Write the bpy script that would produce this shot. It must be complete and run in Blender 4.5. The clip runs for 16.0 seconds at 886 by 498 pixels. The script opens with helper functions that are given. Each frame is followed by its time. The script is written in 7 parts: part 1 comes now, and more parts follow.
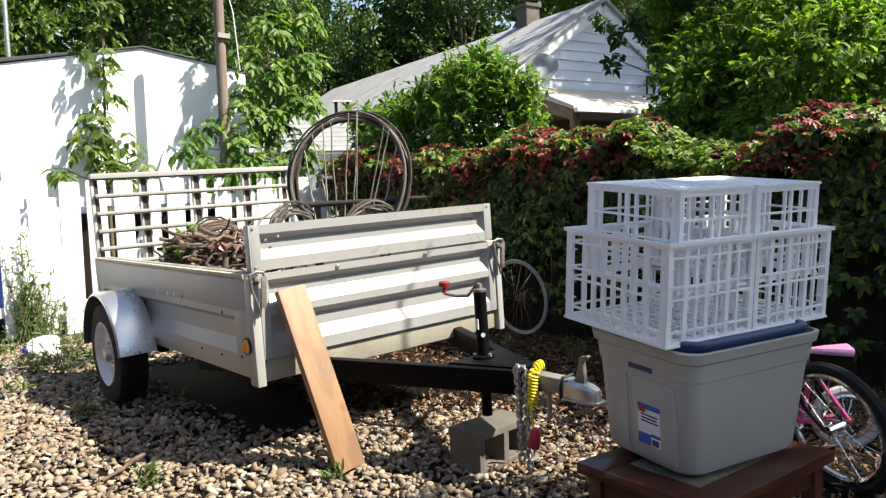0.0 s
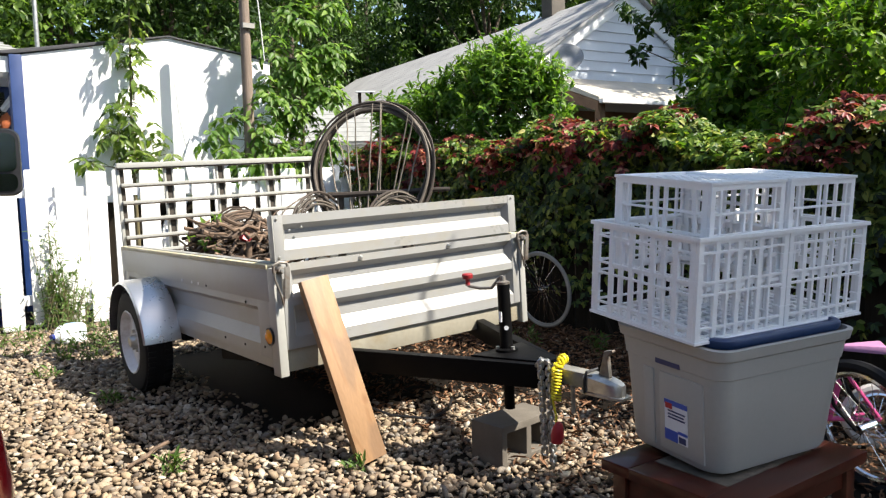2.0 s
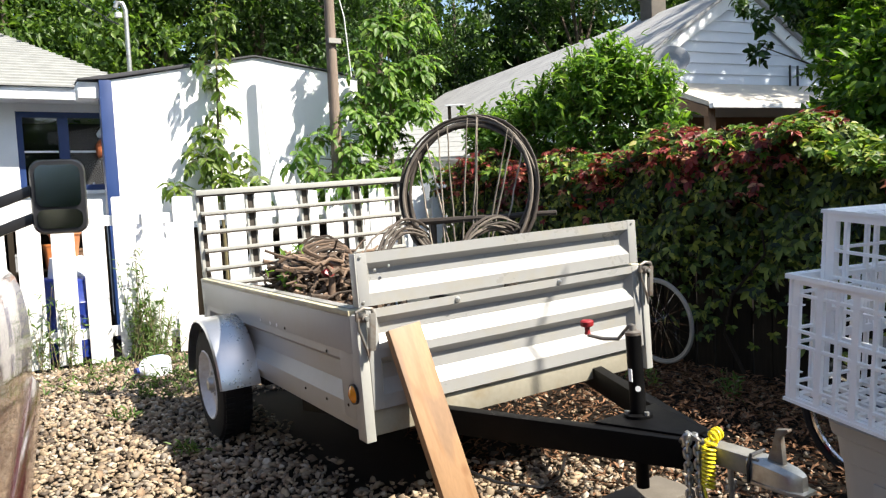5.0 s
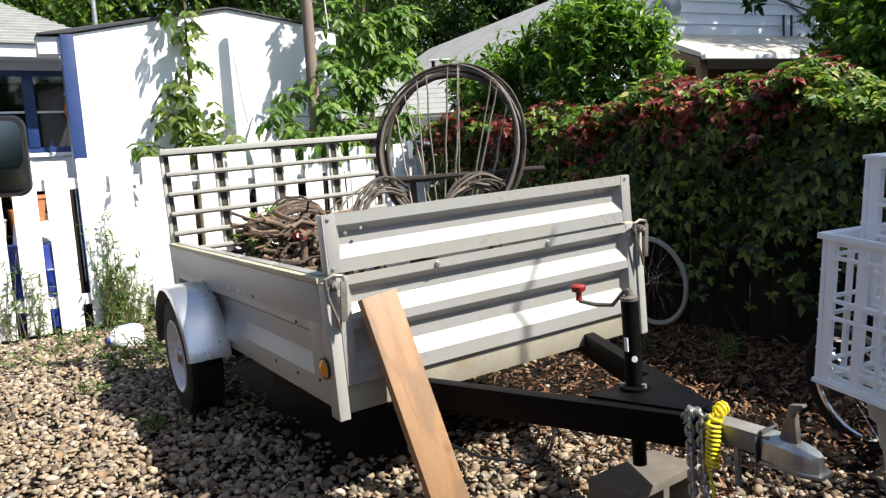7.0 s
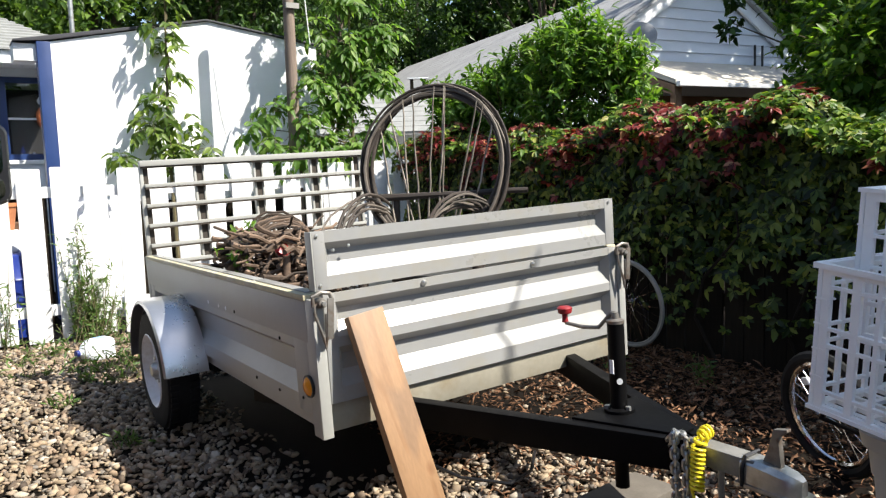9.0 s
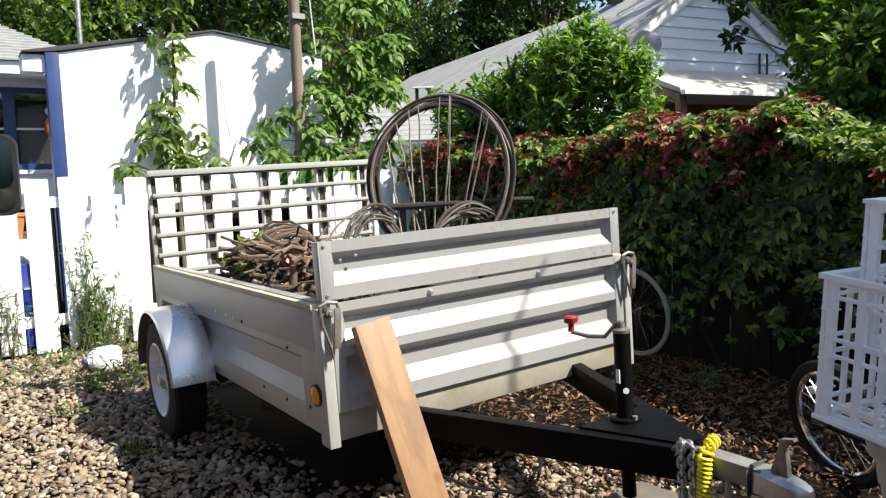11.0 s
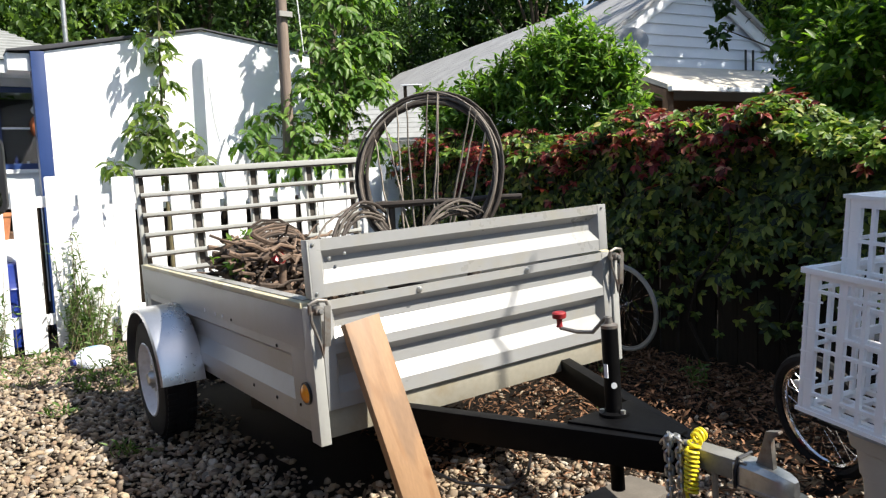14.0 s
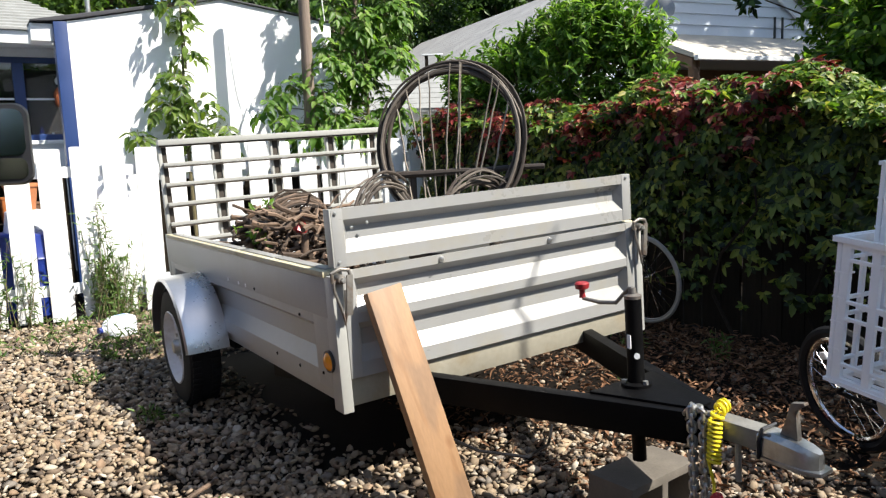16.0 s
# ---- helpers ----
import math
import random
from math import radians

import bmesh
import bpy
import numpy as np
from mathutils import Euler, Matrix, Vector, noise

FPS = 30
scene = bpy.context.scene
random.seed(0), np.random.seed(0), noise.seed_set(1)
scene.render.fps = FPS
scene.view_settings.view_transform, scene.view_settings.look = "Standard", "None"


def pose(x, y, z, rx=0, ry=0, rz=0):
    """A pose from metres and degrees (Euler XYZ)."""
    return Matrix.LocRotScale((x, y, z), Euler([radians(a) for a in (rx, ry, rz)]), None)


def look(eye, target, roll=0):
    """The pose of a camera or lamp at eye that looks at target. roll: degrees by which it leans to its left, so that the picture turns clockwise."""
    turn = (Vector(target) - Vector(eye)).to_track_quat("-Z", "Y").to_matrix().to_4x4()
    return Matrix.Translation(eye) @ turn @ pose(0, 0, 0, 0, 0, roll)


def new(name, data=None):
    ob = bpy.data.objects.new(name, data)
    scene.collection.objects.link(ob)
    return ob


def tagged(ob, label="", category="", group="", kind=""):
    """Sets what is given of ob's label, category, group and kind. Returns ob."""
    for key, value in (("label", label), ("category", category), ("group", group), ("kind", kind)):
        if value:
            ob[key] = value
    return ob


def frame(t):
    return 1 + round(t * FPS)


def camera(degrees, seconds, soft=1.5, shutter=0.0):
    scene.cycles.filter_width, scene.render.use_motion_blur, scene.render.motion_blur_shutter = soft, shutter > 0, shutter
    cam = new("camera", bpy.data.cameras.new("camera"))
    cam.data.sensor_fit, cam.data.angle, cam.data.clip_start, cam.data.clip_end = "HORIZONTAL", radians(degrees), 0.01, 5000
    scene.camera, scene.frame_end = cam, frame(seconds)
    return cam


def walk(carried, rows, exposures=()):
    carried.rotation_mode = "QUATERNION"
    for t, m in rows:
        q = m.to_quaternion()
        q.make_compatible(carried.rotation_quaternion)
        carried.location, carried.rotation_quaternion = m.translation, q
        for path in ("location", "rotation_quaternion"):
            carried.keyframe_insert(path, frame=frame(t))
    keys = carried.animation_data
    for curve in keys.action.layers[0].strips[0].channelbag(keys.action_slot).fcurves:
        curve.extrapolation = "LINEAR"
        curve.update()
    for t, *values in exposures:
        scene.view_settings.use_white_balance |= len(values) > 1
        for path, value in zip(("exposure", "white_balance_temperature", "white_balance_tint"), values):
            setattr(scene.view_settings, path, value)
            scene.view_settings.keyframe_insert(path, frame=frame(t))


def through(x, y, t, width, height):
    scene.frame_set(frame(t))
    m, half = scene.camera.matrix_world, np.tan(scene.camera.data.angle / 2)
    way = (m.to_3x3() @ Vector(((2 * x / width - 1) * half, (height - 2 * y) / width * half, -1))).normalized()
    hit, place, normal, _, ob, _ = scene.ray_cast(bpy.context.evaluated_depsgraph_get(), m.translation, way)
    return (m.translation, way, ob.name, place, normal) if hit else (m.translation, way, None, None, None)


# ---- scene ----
cam = camera(61.7, 16.0, soft=1.3)
PATH = [
    (0, (-1.402, -3.040, 1.210), (-0.136, -1.499, 1.060), -1.87),
    (0.5, (-1.400, -3.025, 1.217), (-0.144, -1.476, 1.067), -0.86),
    (1, (-1.399, -3.015, 1.214), (-0.167, -1.447, 1.059), -0.60),
    (1.5, (-1.391, -3.015, 1.214), (-0.170, -1.440, 1.045), -0.98),
    (2, (-1.393, -3.018, 1.211), (-0.175, -1.441, 1.039), -1.52),
    (2.5, (-1.428, -2.979, 1.215), (-0.213, -1.397, 1.075), -0.13),
    (3, (-1.474, -2.896, 1.194), (-0.268, -1.306, 1.053), -1.12),
    (3.5, (-1.465, -2.847, 1.205), (-0.184, -1.326, 0.983), -3.50),
    (4, (-1.324, -2.766, 1.244), (-0.050, -1.233, 1.076), -6.12),
    (4.5, (-1.180, -2.644, 1.301), (-0.083, -0.978, 1.164), -3.06),
    (4.7, (-1.156, -2.601, 1.294), (-0.135, -0.886, 1.173), -2.87),
    (6.8, (-0.983, -2.330, 1.260), (0.079, -0.651, 1.025), -0.92),
    (7, (-0.967, -2.342, 1.262), (0.071, -0.650, 1.021), -3.42),
    (7.5, (-0.995, -2.309, 1.266), (0.074, -0.632, 1.051), -4.50),
    (8, (-1.015, -2.303, 1.270), (0.099, -0.656, 1.054), -3.13),
    (8.5, (-1.021, -2.309, 1.271), (0.102, -0.666, 1.070), -1.40),
    (9, (-1.020, -2.315, 1.272), (0.089, -0.662, 1.074), -1.92),
    (11.5, (-1.032, -2.327, 1.280), (0.065, -0.663, 1.105), -2.13),
    (12, (-1.023, -2.331, 1.280), (0.082, -0.675, 1.091), -3.12),
    (12.5, (-1.028, -2.321, 1.277), (0.085, -0.671, 1.083), -1.80),
    (13, (-1.024, -2.322, 1.273), (0.087, -0.671, 1.065), -1.73),
    (13.5, (-1.022, -2.332, 1.279), (0.093, -0.685, 1.074), -2.71),
    (14, (-1.036, -2.335, 1.280), (0.086, -0.690, 1.096), -2.37),
    (14.5, (-1.046, -2.332, 1.281), (0.050, -0.668, 1.105), -1.92),
    (15, (-1.049, -2.322, 1.272), (0.024, -0.647, 1.060), -2.03),
    (15.5, (-1.042, -2.321, 1.269), (0.019, -0.643, 1.026), -2.31),
    (16, (-1.036, -2.324, 1.271), (0.033, -0.653, 1.014), -2.36),
]
walk(cam, [(t, look(eye, target, roll)) for t, eye, target, roll in PATH], [(0, 1.27, 7000, 8), (3.5, 1.32, 7000, 8), (4.3, 1.40, 7000, 8), (4.8, 1.38, 7000, 8), (7, 1.07, 6750, 8), (16, 1.07, 6750, 8)])

# ---- daylight: clear summer sky, one high sun ----
SUN_DIR = Vector((0.38, -0.53, 0.76)).normalized()
world = bpy.data.worlds.new("daylight")
scene.world = world
world.use_nodes = True
_nt = world.node_tree
_sky = _nt.nodes.new("ShaderNodeTexSky")
_sky.sky_type = "NISHITA"
_sky.sun_disc = False
_sky.sun_elevation = math.asin(SUN_DIR.z)
_sky.sun_rotation = math.atan2(SUN_DIR.x, SUN_DIR.y)
_nt.links.new(_sky.outputs[0], _nt.nodes["Background"].inputs[0])
_nt.nodes["Background"].inputs[1].default_value = 0.098
_sun = bpy.data.lights.new("sun", "SUN")
_sun.energy, _sun.angle, _sun.color = 5.0, radians(0.6), (1.0, 0.96, 0.9)
new("sun", _sun).matrix_world = look(SUN_DIR * 60, (0, 0, 0))


# ---- materials ----
def material(name, base, rough=0.6, metal=0.0, var=0.25, scale=6.0, fine=60.0, bump=0.15, dirt=None, dirt_amount=0.0,
             dirt_scale=2.0, island=0.0, objrand=0.0, coat=0.0, stretch=(1, 1, 1), spec=0.5, bump_dist=0.004):
    """A surface with a base colour varied at two scales, optional dirt blotches, bump from both scales."""
    m = bpy.data.materials.new(name)
    m.use_nodes = True
    nt = m.node_tree
    n, l = nt.nodes, nt.links
    p = n["Principled BSDF"]
    p.inputs["Metallic"].default_value = metal
    p.inputs["Specular IOR Level"].default_value = spec
    p.inputs["Coat Weight"].default_value = coat
    tc = n.new("ShaderNodeTexCoord")
    mp = n.new("ShaderNodeMapping")
    mp.inputs["Scale"].default_value = stretch
    l.new(tc.outputs["Object"], mp.inputs[0])
    a = n.new("ShaderNodeTexNoise")
    a.inputs["Scale"].default_value, a.inputs["Detail"].default_value = scale, 5
    b = n.new("ShaderNodeTexNoise")
    b.inputs["Scale"].default_value, b.inputs["Detail"].default_value = fine, 3
    l.new(mp.outputs[0], a.inputs[0]); l.new(mp.outputs[0], b.inputs[0])
    mixf = n.new("ShaderNodeMath"); mixf.operation = "MULTIPLY_ADD"
    l.new(a.outputs[0], mixf.inputs[0]); mixf.inputs[1].default_value = 0.65
    half = n.new("ShaderNodeMath"); half.operation = "MULTIPLY"
    l.new(b.outputs[0], half.inputs[0]); half.inputs[1].default_value = 0.35
    l.new(half.outputs[0], mixf.inputs[2])
    ramp = n.new("ShaderNodeMapRange")
    ramp.inputs["From Min"].default_value, ramp.inputs["From Max"].default_value = 0.3, 0.7
    ramp.inputs["To Min"].default_value, ramp.inputs["To Max"].default_value = 1 - var, 1 + var
    l.new(mixf.outputs[0], ramp.inputs[0])
    value = ramp.outputs[0]
    if island or objrand:
        g = n.new("ShaderNodeNewGeometry") if island else n.new("ShaderNodeObjectInfo")
        r = n.new("ShaderNodeMapRange")
        k = island or objrand
        r.inputs["To Min"].default_value, r.inputs["To Max"].default_value = 1 - k, 1 + k
        l.new(g.outputs["Random Per Island" if island else "Random"], r.inputs[0])
        mul = n.new("ShaderNodeMath"); mul.operation = "MULTIPLY"
        l.new(value, mul.inputs[0]); l.new(r.outputs[0], mul.inputs[1])
        value = mul.outputs[0]
    col = n.new("ShaderNodeVectorMath"); col.operation = "SCALE"
    col.inputs[0].default_value = base
    l.new(value, col.inputs["Scale"])
    out = col.outputs[0]
    if dirt:
        d = n.new("ShaderNodeTexNoise")
        d.inputs["Scale"].default_value, d.inputs["Detail"].default_value, d.inputs["Roughness"].default_value = dirt_scale, 7, 0.65
        l.new(tc.outputs["Object"], d.inputs[0])
        dr = n.new("ShaderNodeMapRange")
        dr.inputs["From Min"].default_value, dr.inputs["From Max"].default_value = 0.5, 0.72
        dr.inputs["To Max"].default_value = dirt_amount
        l.new(d.outputs[0], dr.inputs[0])
        mx = n.new("ShaderNodeMix"); mx.data_type = "RGBA"
        l.new(dr.outputs[0], mx.inputs[0]); l.new(out, mx.inputs[6]); mx.inputs[7].default_value = (*dirt, 1)
        out = mx.outputs[2]
    l.new(out, p.inputs["Base Color"])
    rr = n.new("ShaderNodeMapRange")
    rr.inputs["To Min"].default_value, rr.inputs["To Max"].default_value = max(0.03, rough - 0.12), min(1, rough + 0.12)
    l.new(mixf.outputs[0], rr.inputs[0]); l.new(rr.outputs[0], p.inputs["Roughness"])
    if bump:
        bp = n.new("ShaderNodeBump")
        bp.inputs["Strength"].default_value, bp.inputs["Distance"].default_value = bump, bump_dist
        l.new(mixf.outputs[0], bp.inputs["Height"]); l.new(bp.outputs[0], p.inputs["Normal"])
    return m


def leaf_material(name, stops, red=None, spec=0.3, red_scale=1.2, red_from=0.55, red_to=0.66, through=0.35, rough=0.45):
    """Foliage: colour by leaf from a ramp of stops, some light passing through, optional patches of autumn red."""
    m = bpy.data.materials.new(name)
    m.use_nodes = True
    nt = m.node_tree
    n, l = nt.nodes, nt.links
    p = n["Principled BSDF"]
    g = n.new("ShaderNodeNewGeometry")
    ramp = n.new("ShaderNodeValToRGB")
    els = ramp.color_ramp.elements
    while len(els) < len(stops):
        els.new(0.5)
    for e, (at, c) in zip(els, stops):
        e.position, e.color = at, (*c, 1)
    l.new(g.outputs["Random Per Island"], ramp.inputs[0])
    out = ramp.outputs[0]
    tc = n.new("ShaderNodeTexCoord")
    if red:
        ns = n.new("ShaderNodeTexNoise")
        ns.inputs["Scale"].default_value, ns.inputs["Detail"].default_value = red_scale, 4
        l.new(tc.outputs["Object"], ns.inputs[0])
        sep = n.new("ShaderNodeSeparateXYZ"); l.new(tc.outputs["Object"], sep.inputs[0])
        hi = n.new("ShaderNodeMapRange")
        hi.inputs["From Min"].default_value, hi.inputs["From Max"].default_value = 0.7, 1.6
        hi.inputs["To Min"].default_value, hi.inputs["To Max"].default_value = -0.16, 0.03
        l.new(sep.outputs[2], hi.inputs[0])
        wob = n.new("ShaderNodeMath"); wob.operation = "MULTIPLY_ADD"
        l.new(g.outputs["Random Per Island"], wob.inputs[0]); wob.inputs[1].default_value = 0.16; l.new(hi.outputs[0], wob.inputs[2])
        add = n.new("ShaderNodeMath"); l.new(ns.outputs[0], add.inputs[0]); l.new(wob.outputs[0], add.inputs[1])
        mr = n.new("ShaderNodeMapRange")
        mr.inputs["From Min"].default_value, mr.inputs["From Max"].default_value = red_from, red_to
        l.new(add.outputs[0], mr.inputs[0])
        mx = n.new("ShaderNodeMix"); mx.data_type = "RGBA"
        l.new(mr.outputs[0], mx.inputs[0]); l.new(out, mx.inputs[6]); mx.inputs[7].default_value = (*red, 1)
        out = mx.outputs[2]
    fine = n.new("ShaderNodeTexNoise"); fine.inputs["Scale"].default_value = 25
    l.new(tc.outputs["Object"], fine.inputs[0])
    fr = n.new("ShaderNodeMapRange"); fr.inputs["To Min"].default_value, fr.inputs["To Max"].default_value = 0.7, 1.3
    l.new(fine.outputs[0], fr.inputs[0])
    sc = n.new("ShaderNodeVectorMath"); sc.operation = "SCALE"
    l.new(out, sc.inputs[0]); l.new(fr.outputs[0], sc.inputs["Scale"])
    out = sc.outputs[0]
    l.new(out, p.inputs["Base Color"])
    p.inputs["Roughness"].default_value = rough
    p.inputs["Specular IOR Level"].default_value = spec
    tr = n.new("ShaderNodeBsdfTranslucent")
    warm = n.new("ShaderNodeVectorMath"); warm.operation = "MULTIPLY"
    l.new(out, warm.inputs[0]); warm.inputs[1].default_value = (1.5, 1.7, 0.7)
    l.new(warm.outputs[0], tr.inputs[0])
    ms = n.new("ShaderNodeMixShader"); ms.inputs[0].default_value = through
    l.new(p.outputs[0], ms.inputs[1]); l.new(tr.outputs[0], ms.inputs[2])
    l.new(ms.outputs[0], n["Material Output"].inputs[0])
    return m


def glass_material(name, tint=(0.8, 0.85, 0.9), rough=0.02):
    m = bpy.data.materials.new(name)
    m.use_nodes = True
    p = m.node_tree.nodes["Principled BSDF"]
    p.inputs["Base Color"].default_value = (*tint, 1)
    p.inputs["Roughness"].default_value, p.inputs["Transmission Weight"].default_value = rough, 1.0
    return m


def pine_material():
    """Flat-sawn pine: cathedral growth rings along the board and a few dark knots."""
    m = material("planed pine", (1, 1, 1), 0.55, 0, 0.22, 1.6, 30, 0.06, stretch=(4, 4, 1))
    n, l = m.node_tree.nodes, m.node_tree.links
    tc = n.new("ShaderNodeTexCoord")
    mp = n.new("ShaderNodeMapping")
    mp.inputs["Scale"].default_value = (9.0, 9.0, 1.25)
    l.new(tc.outputs["Object"], mp.inputs[0])
    nz = n.new("ShaderNodeTexNoise")
    nz.inputs["Scale"].default_value, nz.inputs["Detail"].default_value = 0.9, 2
    l.new(mp.outputs[0], nz.inputs[0])
    k = n.new("ShaderNodeMath"); k.operation = "MULTIPLY"; k.inputs[1].default_value = 42.0
    l.new(nz.outputs[0], k.inputs[0])
    sn = n.new("ShaderNodeMath"); sn.operation = "SINE"
    l.new(k.outputs[0], sn.inputs[0])
    mp2 = n.new("ShaderNodeMapping")
    mp2.inputs["Scale"].default_value, mp2.inputs["Location"].default_value = (5.5, 2.0, 3.6), (0.35, 0.2, 0.15)
    l.new(tc.outputs["Object"], mp2.inputs[0])
    vo = n.new("ShaderNodeTexVoronoi"); vo.inputs["Scale"].default_value = 1.0
    l.new(mp2.outputs[0], vo.inputs["Vector"])
    kn = n.new("ShaderNodeMapRange")
    kn.inputs["From Min"].default_value, kn.inputs["From Max"].default_value = 0.07, 0.14
    kn.inputs["To Min"].default_value, kn.inputs["To Max"].default_value = 1.0, 0.0
    l.new(vo.outputs["Distance"], kn.inputs[0])
    ramp = n.new("ShaderNodeMapRange")
    ramp.inputs["From Min"].default_value, ramp.inputs["From Max"].default_value = 0.2, 1.0
    l.new(sn.outputs[0], ramp.inputs[0])
    mx = n.new("ShaderNodeMix"); mx.data_type = "RGBA"
    mx.inputs[6].default_value, mx.inputs[7].default_value = (0.285, 0.165, 0.085, 1), (0.250, 0.136, 0.066, 1)
    l.new(ramp.outputs[0], mx.inputs[0])
    # broad heartwood and sapwood tones, ending in pointed flames along the board
    mp3 = n.new("ShaderNodeMapping")
    mp3.inputs["Scale"].default_value, mp3.inputs["Location"].default_value = (7.0, 7.0, 3.0), (1.7, 0.4, 0.9)
    l.new(tc.outputs["Object"], mp3.inputs[0])
    fl = n.new("ShaderNodeTexNoise")
    fl.inputs["Scale"].default_value, fl.inputs["Detail"].default_value = 1.0, 1
    l.new(mp3.outputs[0], fl.inputs[0])
    fr = n.new("ShaderNodeMapRange")
    fr.inputs["From Min"].default_value, fr.inputs["From Max"].default_value = 0.50, 0.56
    l.new(fl.outputs[0], fr.inputs[0])
    m1 = n.new("ShaderNodeMix"); m1.data_type = "RGBA"
    l.new(fr.outputs[0], m1.inputs[0]); l.new(mx.outputs[2], m1.inputs[6]); m1.inputs[7].default_value = (0.215, 0.128, 0.072, 1)
    m2 = n.new("ShaderNodeMix"); m2.data_type = "RGBA"
    l.new(kn.outputs[0], m2.inputs[0]); l.new(m1.outputs[2], m2.inputs[6]); m2.inputs[7].default_value = (0.18, 0.085, 0.038, 1)
    sc = next(q for q in n if q.bl_idname == "ShaderNodeVectorMath")
    l.new(m2.outputs[2], sc.inputs[0])
    return m


M_CROSS = material("stained cream steel", (0.26, 0.24, 0.19), 0.6, 0.0, 0.15, 4, 50, 0.08, dirt=(0.20, 0.15, 0.08), dirt_amount=0.7, dirt_scale=6)
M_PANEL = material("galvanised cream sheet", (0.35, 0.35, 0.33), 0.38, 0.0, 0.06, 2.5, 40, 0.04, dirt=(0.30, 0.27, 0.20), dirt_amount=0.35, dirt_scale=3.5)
M_FRONT = material("pale grey painted steel", (0.285, 0.285, 0.28), 0.3, 0.0, 0.06, 2.0, 30, 0.03, dirt=(0.30, 0.26, 0.17), dirt_amount=0.4, dirt_scale=5.0)
M_LATCH = material("rusty dark steel", (0.20, 0.185, 0.165), 0.5, 0.5, 0.25, 14, 90, 0.2, dirt=(0.13, 0.06, 0.025), dirt_amount=0.8, dirt_scale=22)
# Shade below the gate rails and inside the uprights, put into the colour.
M_GATESHADE = material("dark gate shade", (0.045, 0.036, 0.028), 0.8, 0.0, 0.3, 10, 60, 0.15)
M_FENDER = material("dull aluminium", (0.66, 0.66, 0.67), 0.30, 0.85, 0.04, 4, 60, 0.02, dirt=(0.48, 0.47, 0.45), dirt_amount=0.3, dirt_scale=5)
M_GALV = material("grey galvanised bar", (0.26, 0.25, 0.23), 0.6, 0.0, 0.2, 6, 60, 0.1)
M_BLACK = material("black frame paint", (0.003, 0.003, 0.0034), 0.5, 0.0, 0.3, 8, 80, 0.1, spec=0.10, dirt=(0.016, 0.015, 0.014), dirt_amount=0.2, dirt_scale=6)
M_RUBBER = material("tyre rubber", (0.011, 0.011, 0.012), 0.8, 0.0, 0.3, 12, 90, 0.3, spec=0.25)
M_RIM = material("white wheel paint", (0.72, 0.74, 0.78), 0.4, 0.0, 0.08, 6, 60, 0.05, dirt=(0.30, 0.26, 0.2), dirt_amount=0.5, dirt_scale=8)
M_STEEL = material("zinc plated steel", (0.48, 0.48, 0.46), 0.34, 0.75, 0.2, 10, 90, 0.12, dirt=(0.16, 0.10, 0.06), dirt_amount=0.6, dirt_scale=14)
M_TUBE = material("rust-spotted galvanised tube", (0.20, 0.195, 0.18), 0.55, 0.25, 0.25, 10, 90, 0.15, dirt=(0.13, 0.07, 0.04), dirt_amount=0.85, dirt_scale=13)
M_RAILTOP = material("weathered rail tape", (0.50, 0.45, 0.30), 0.6, 0.0, 0.2, 5, 50, 0.1, dirt=(0.60, 0.58, 0.53), dirt_amount=0.9, dirt_scale=4)
M_DECK = material("trailer deck boards", (0.34, 0.30, 0.24), 0.8, 0.0, 0.3, 5, 50, 0.3)
M_AMBER = material("amber lens", (0.75, 0.27, 0.02), 0.2, 0.0, 0.1, 20, 100, 0.05)
M_PINE = pine_material()
M_CONC = material("concrete", (0.115, 0.10, 0.083), 0.9, 0.0, 0.2, 8, 120, 0.5, dirt=(0.2, 0.18, 0.15), dirt_amount=0.5, dirt_scale=5)
M_BARK = material("bare willow sticks", (0.100, 0.066, 0.045), 0.8, 0.0, 0.6, 14, 90, 0.5, objrand=0.8)
M_WILLOW_PALE = material("pale peeled willow rods", (0.21, 0.18, 0.145), 0.75, 0.0, 0.55, 9, 70, 0.4, dirt=(0.08, 0.06, 0.045), dirt_amount=0.8, dirt_scale=16, objrand=0.3)
M_WILLOW = material("grey willow rods", (0.10, 0.083, 0.068), 0.75, 0.0, 0.35, 16, 100, 0.4, objrand=0.4)
M_WILLOW_DARK = material("dark willow bark", (0.040, 0.030, 0.024), 0.75, 0.0, 0.35, 16, 100, 0.4, objrand=0.3)
M_RED = material("red plastic", (0.42, 0.02, 0.03), 0.4, 0.0, 0.15, 8, 60, 0.05)
M_KNOB = material("weathered red plastic", (0.26, 0.014, 0.018), 0.5, 0.0, 0.3, 20, 80, 0.1)
M_YELLOW = material("yellow cable", (0.80, 0.66, 0.03), 0.4, 0.0, 0.1, 8, 60, 0.05)
M_BLACKPL = material("black plastic", (0.015, 0.015, 0.017), 0.35, 0.0, 0.2, 8, 60, 0.05)
M_CRATE = material("pale grey plastic", (0.94, 0.93, 0.93), 0.42, 0.0, 0.05, 4, 50, 0.04)
M_TOTE = material("light grey polyethylene", (0.40, 0.39, 0.36), 0.42, 0.0, 0.05, 3, 80, 0.06)
M_LID = material("navy plastic lid", (0.022, 0.05, 0.13), 0.4, 0.0, 0.1, 4, 50, 0.05)
M_PAPER = material("white label", (0.75, 0.76, 0.79), 0.5, 0.0, 0.04, 10, 60, 0.0)
M_BLUEINK = material("blue print", (0.03, 0.08, 0.42), 0.45, 0.0, 0.1, 10, 60, 0.0)
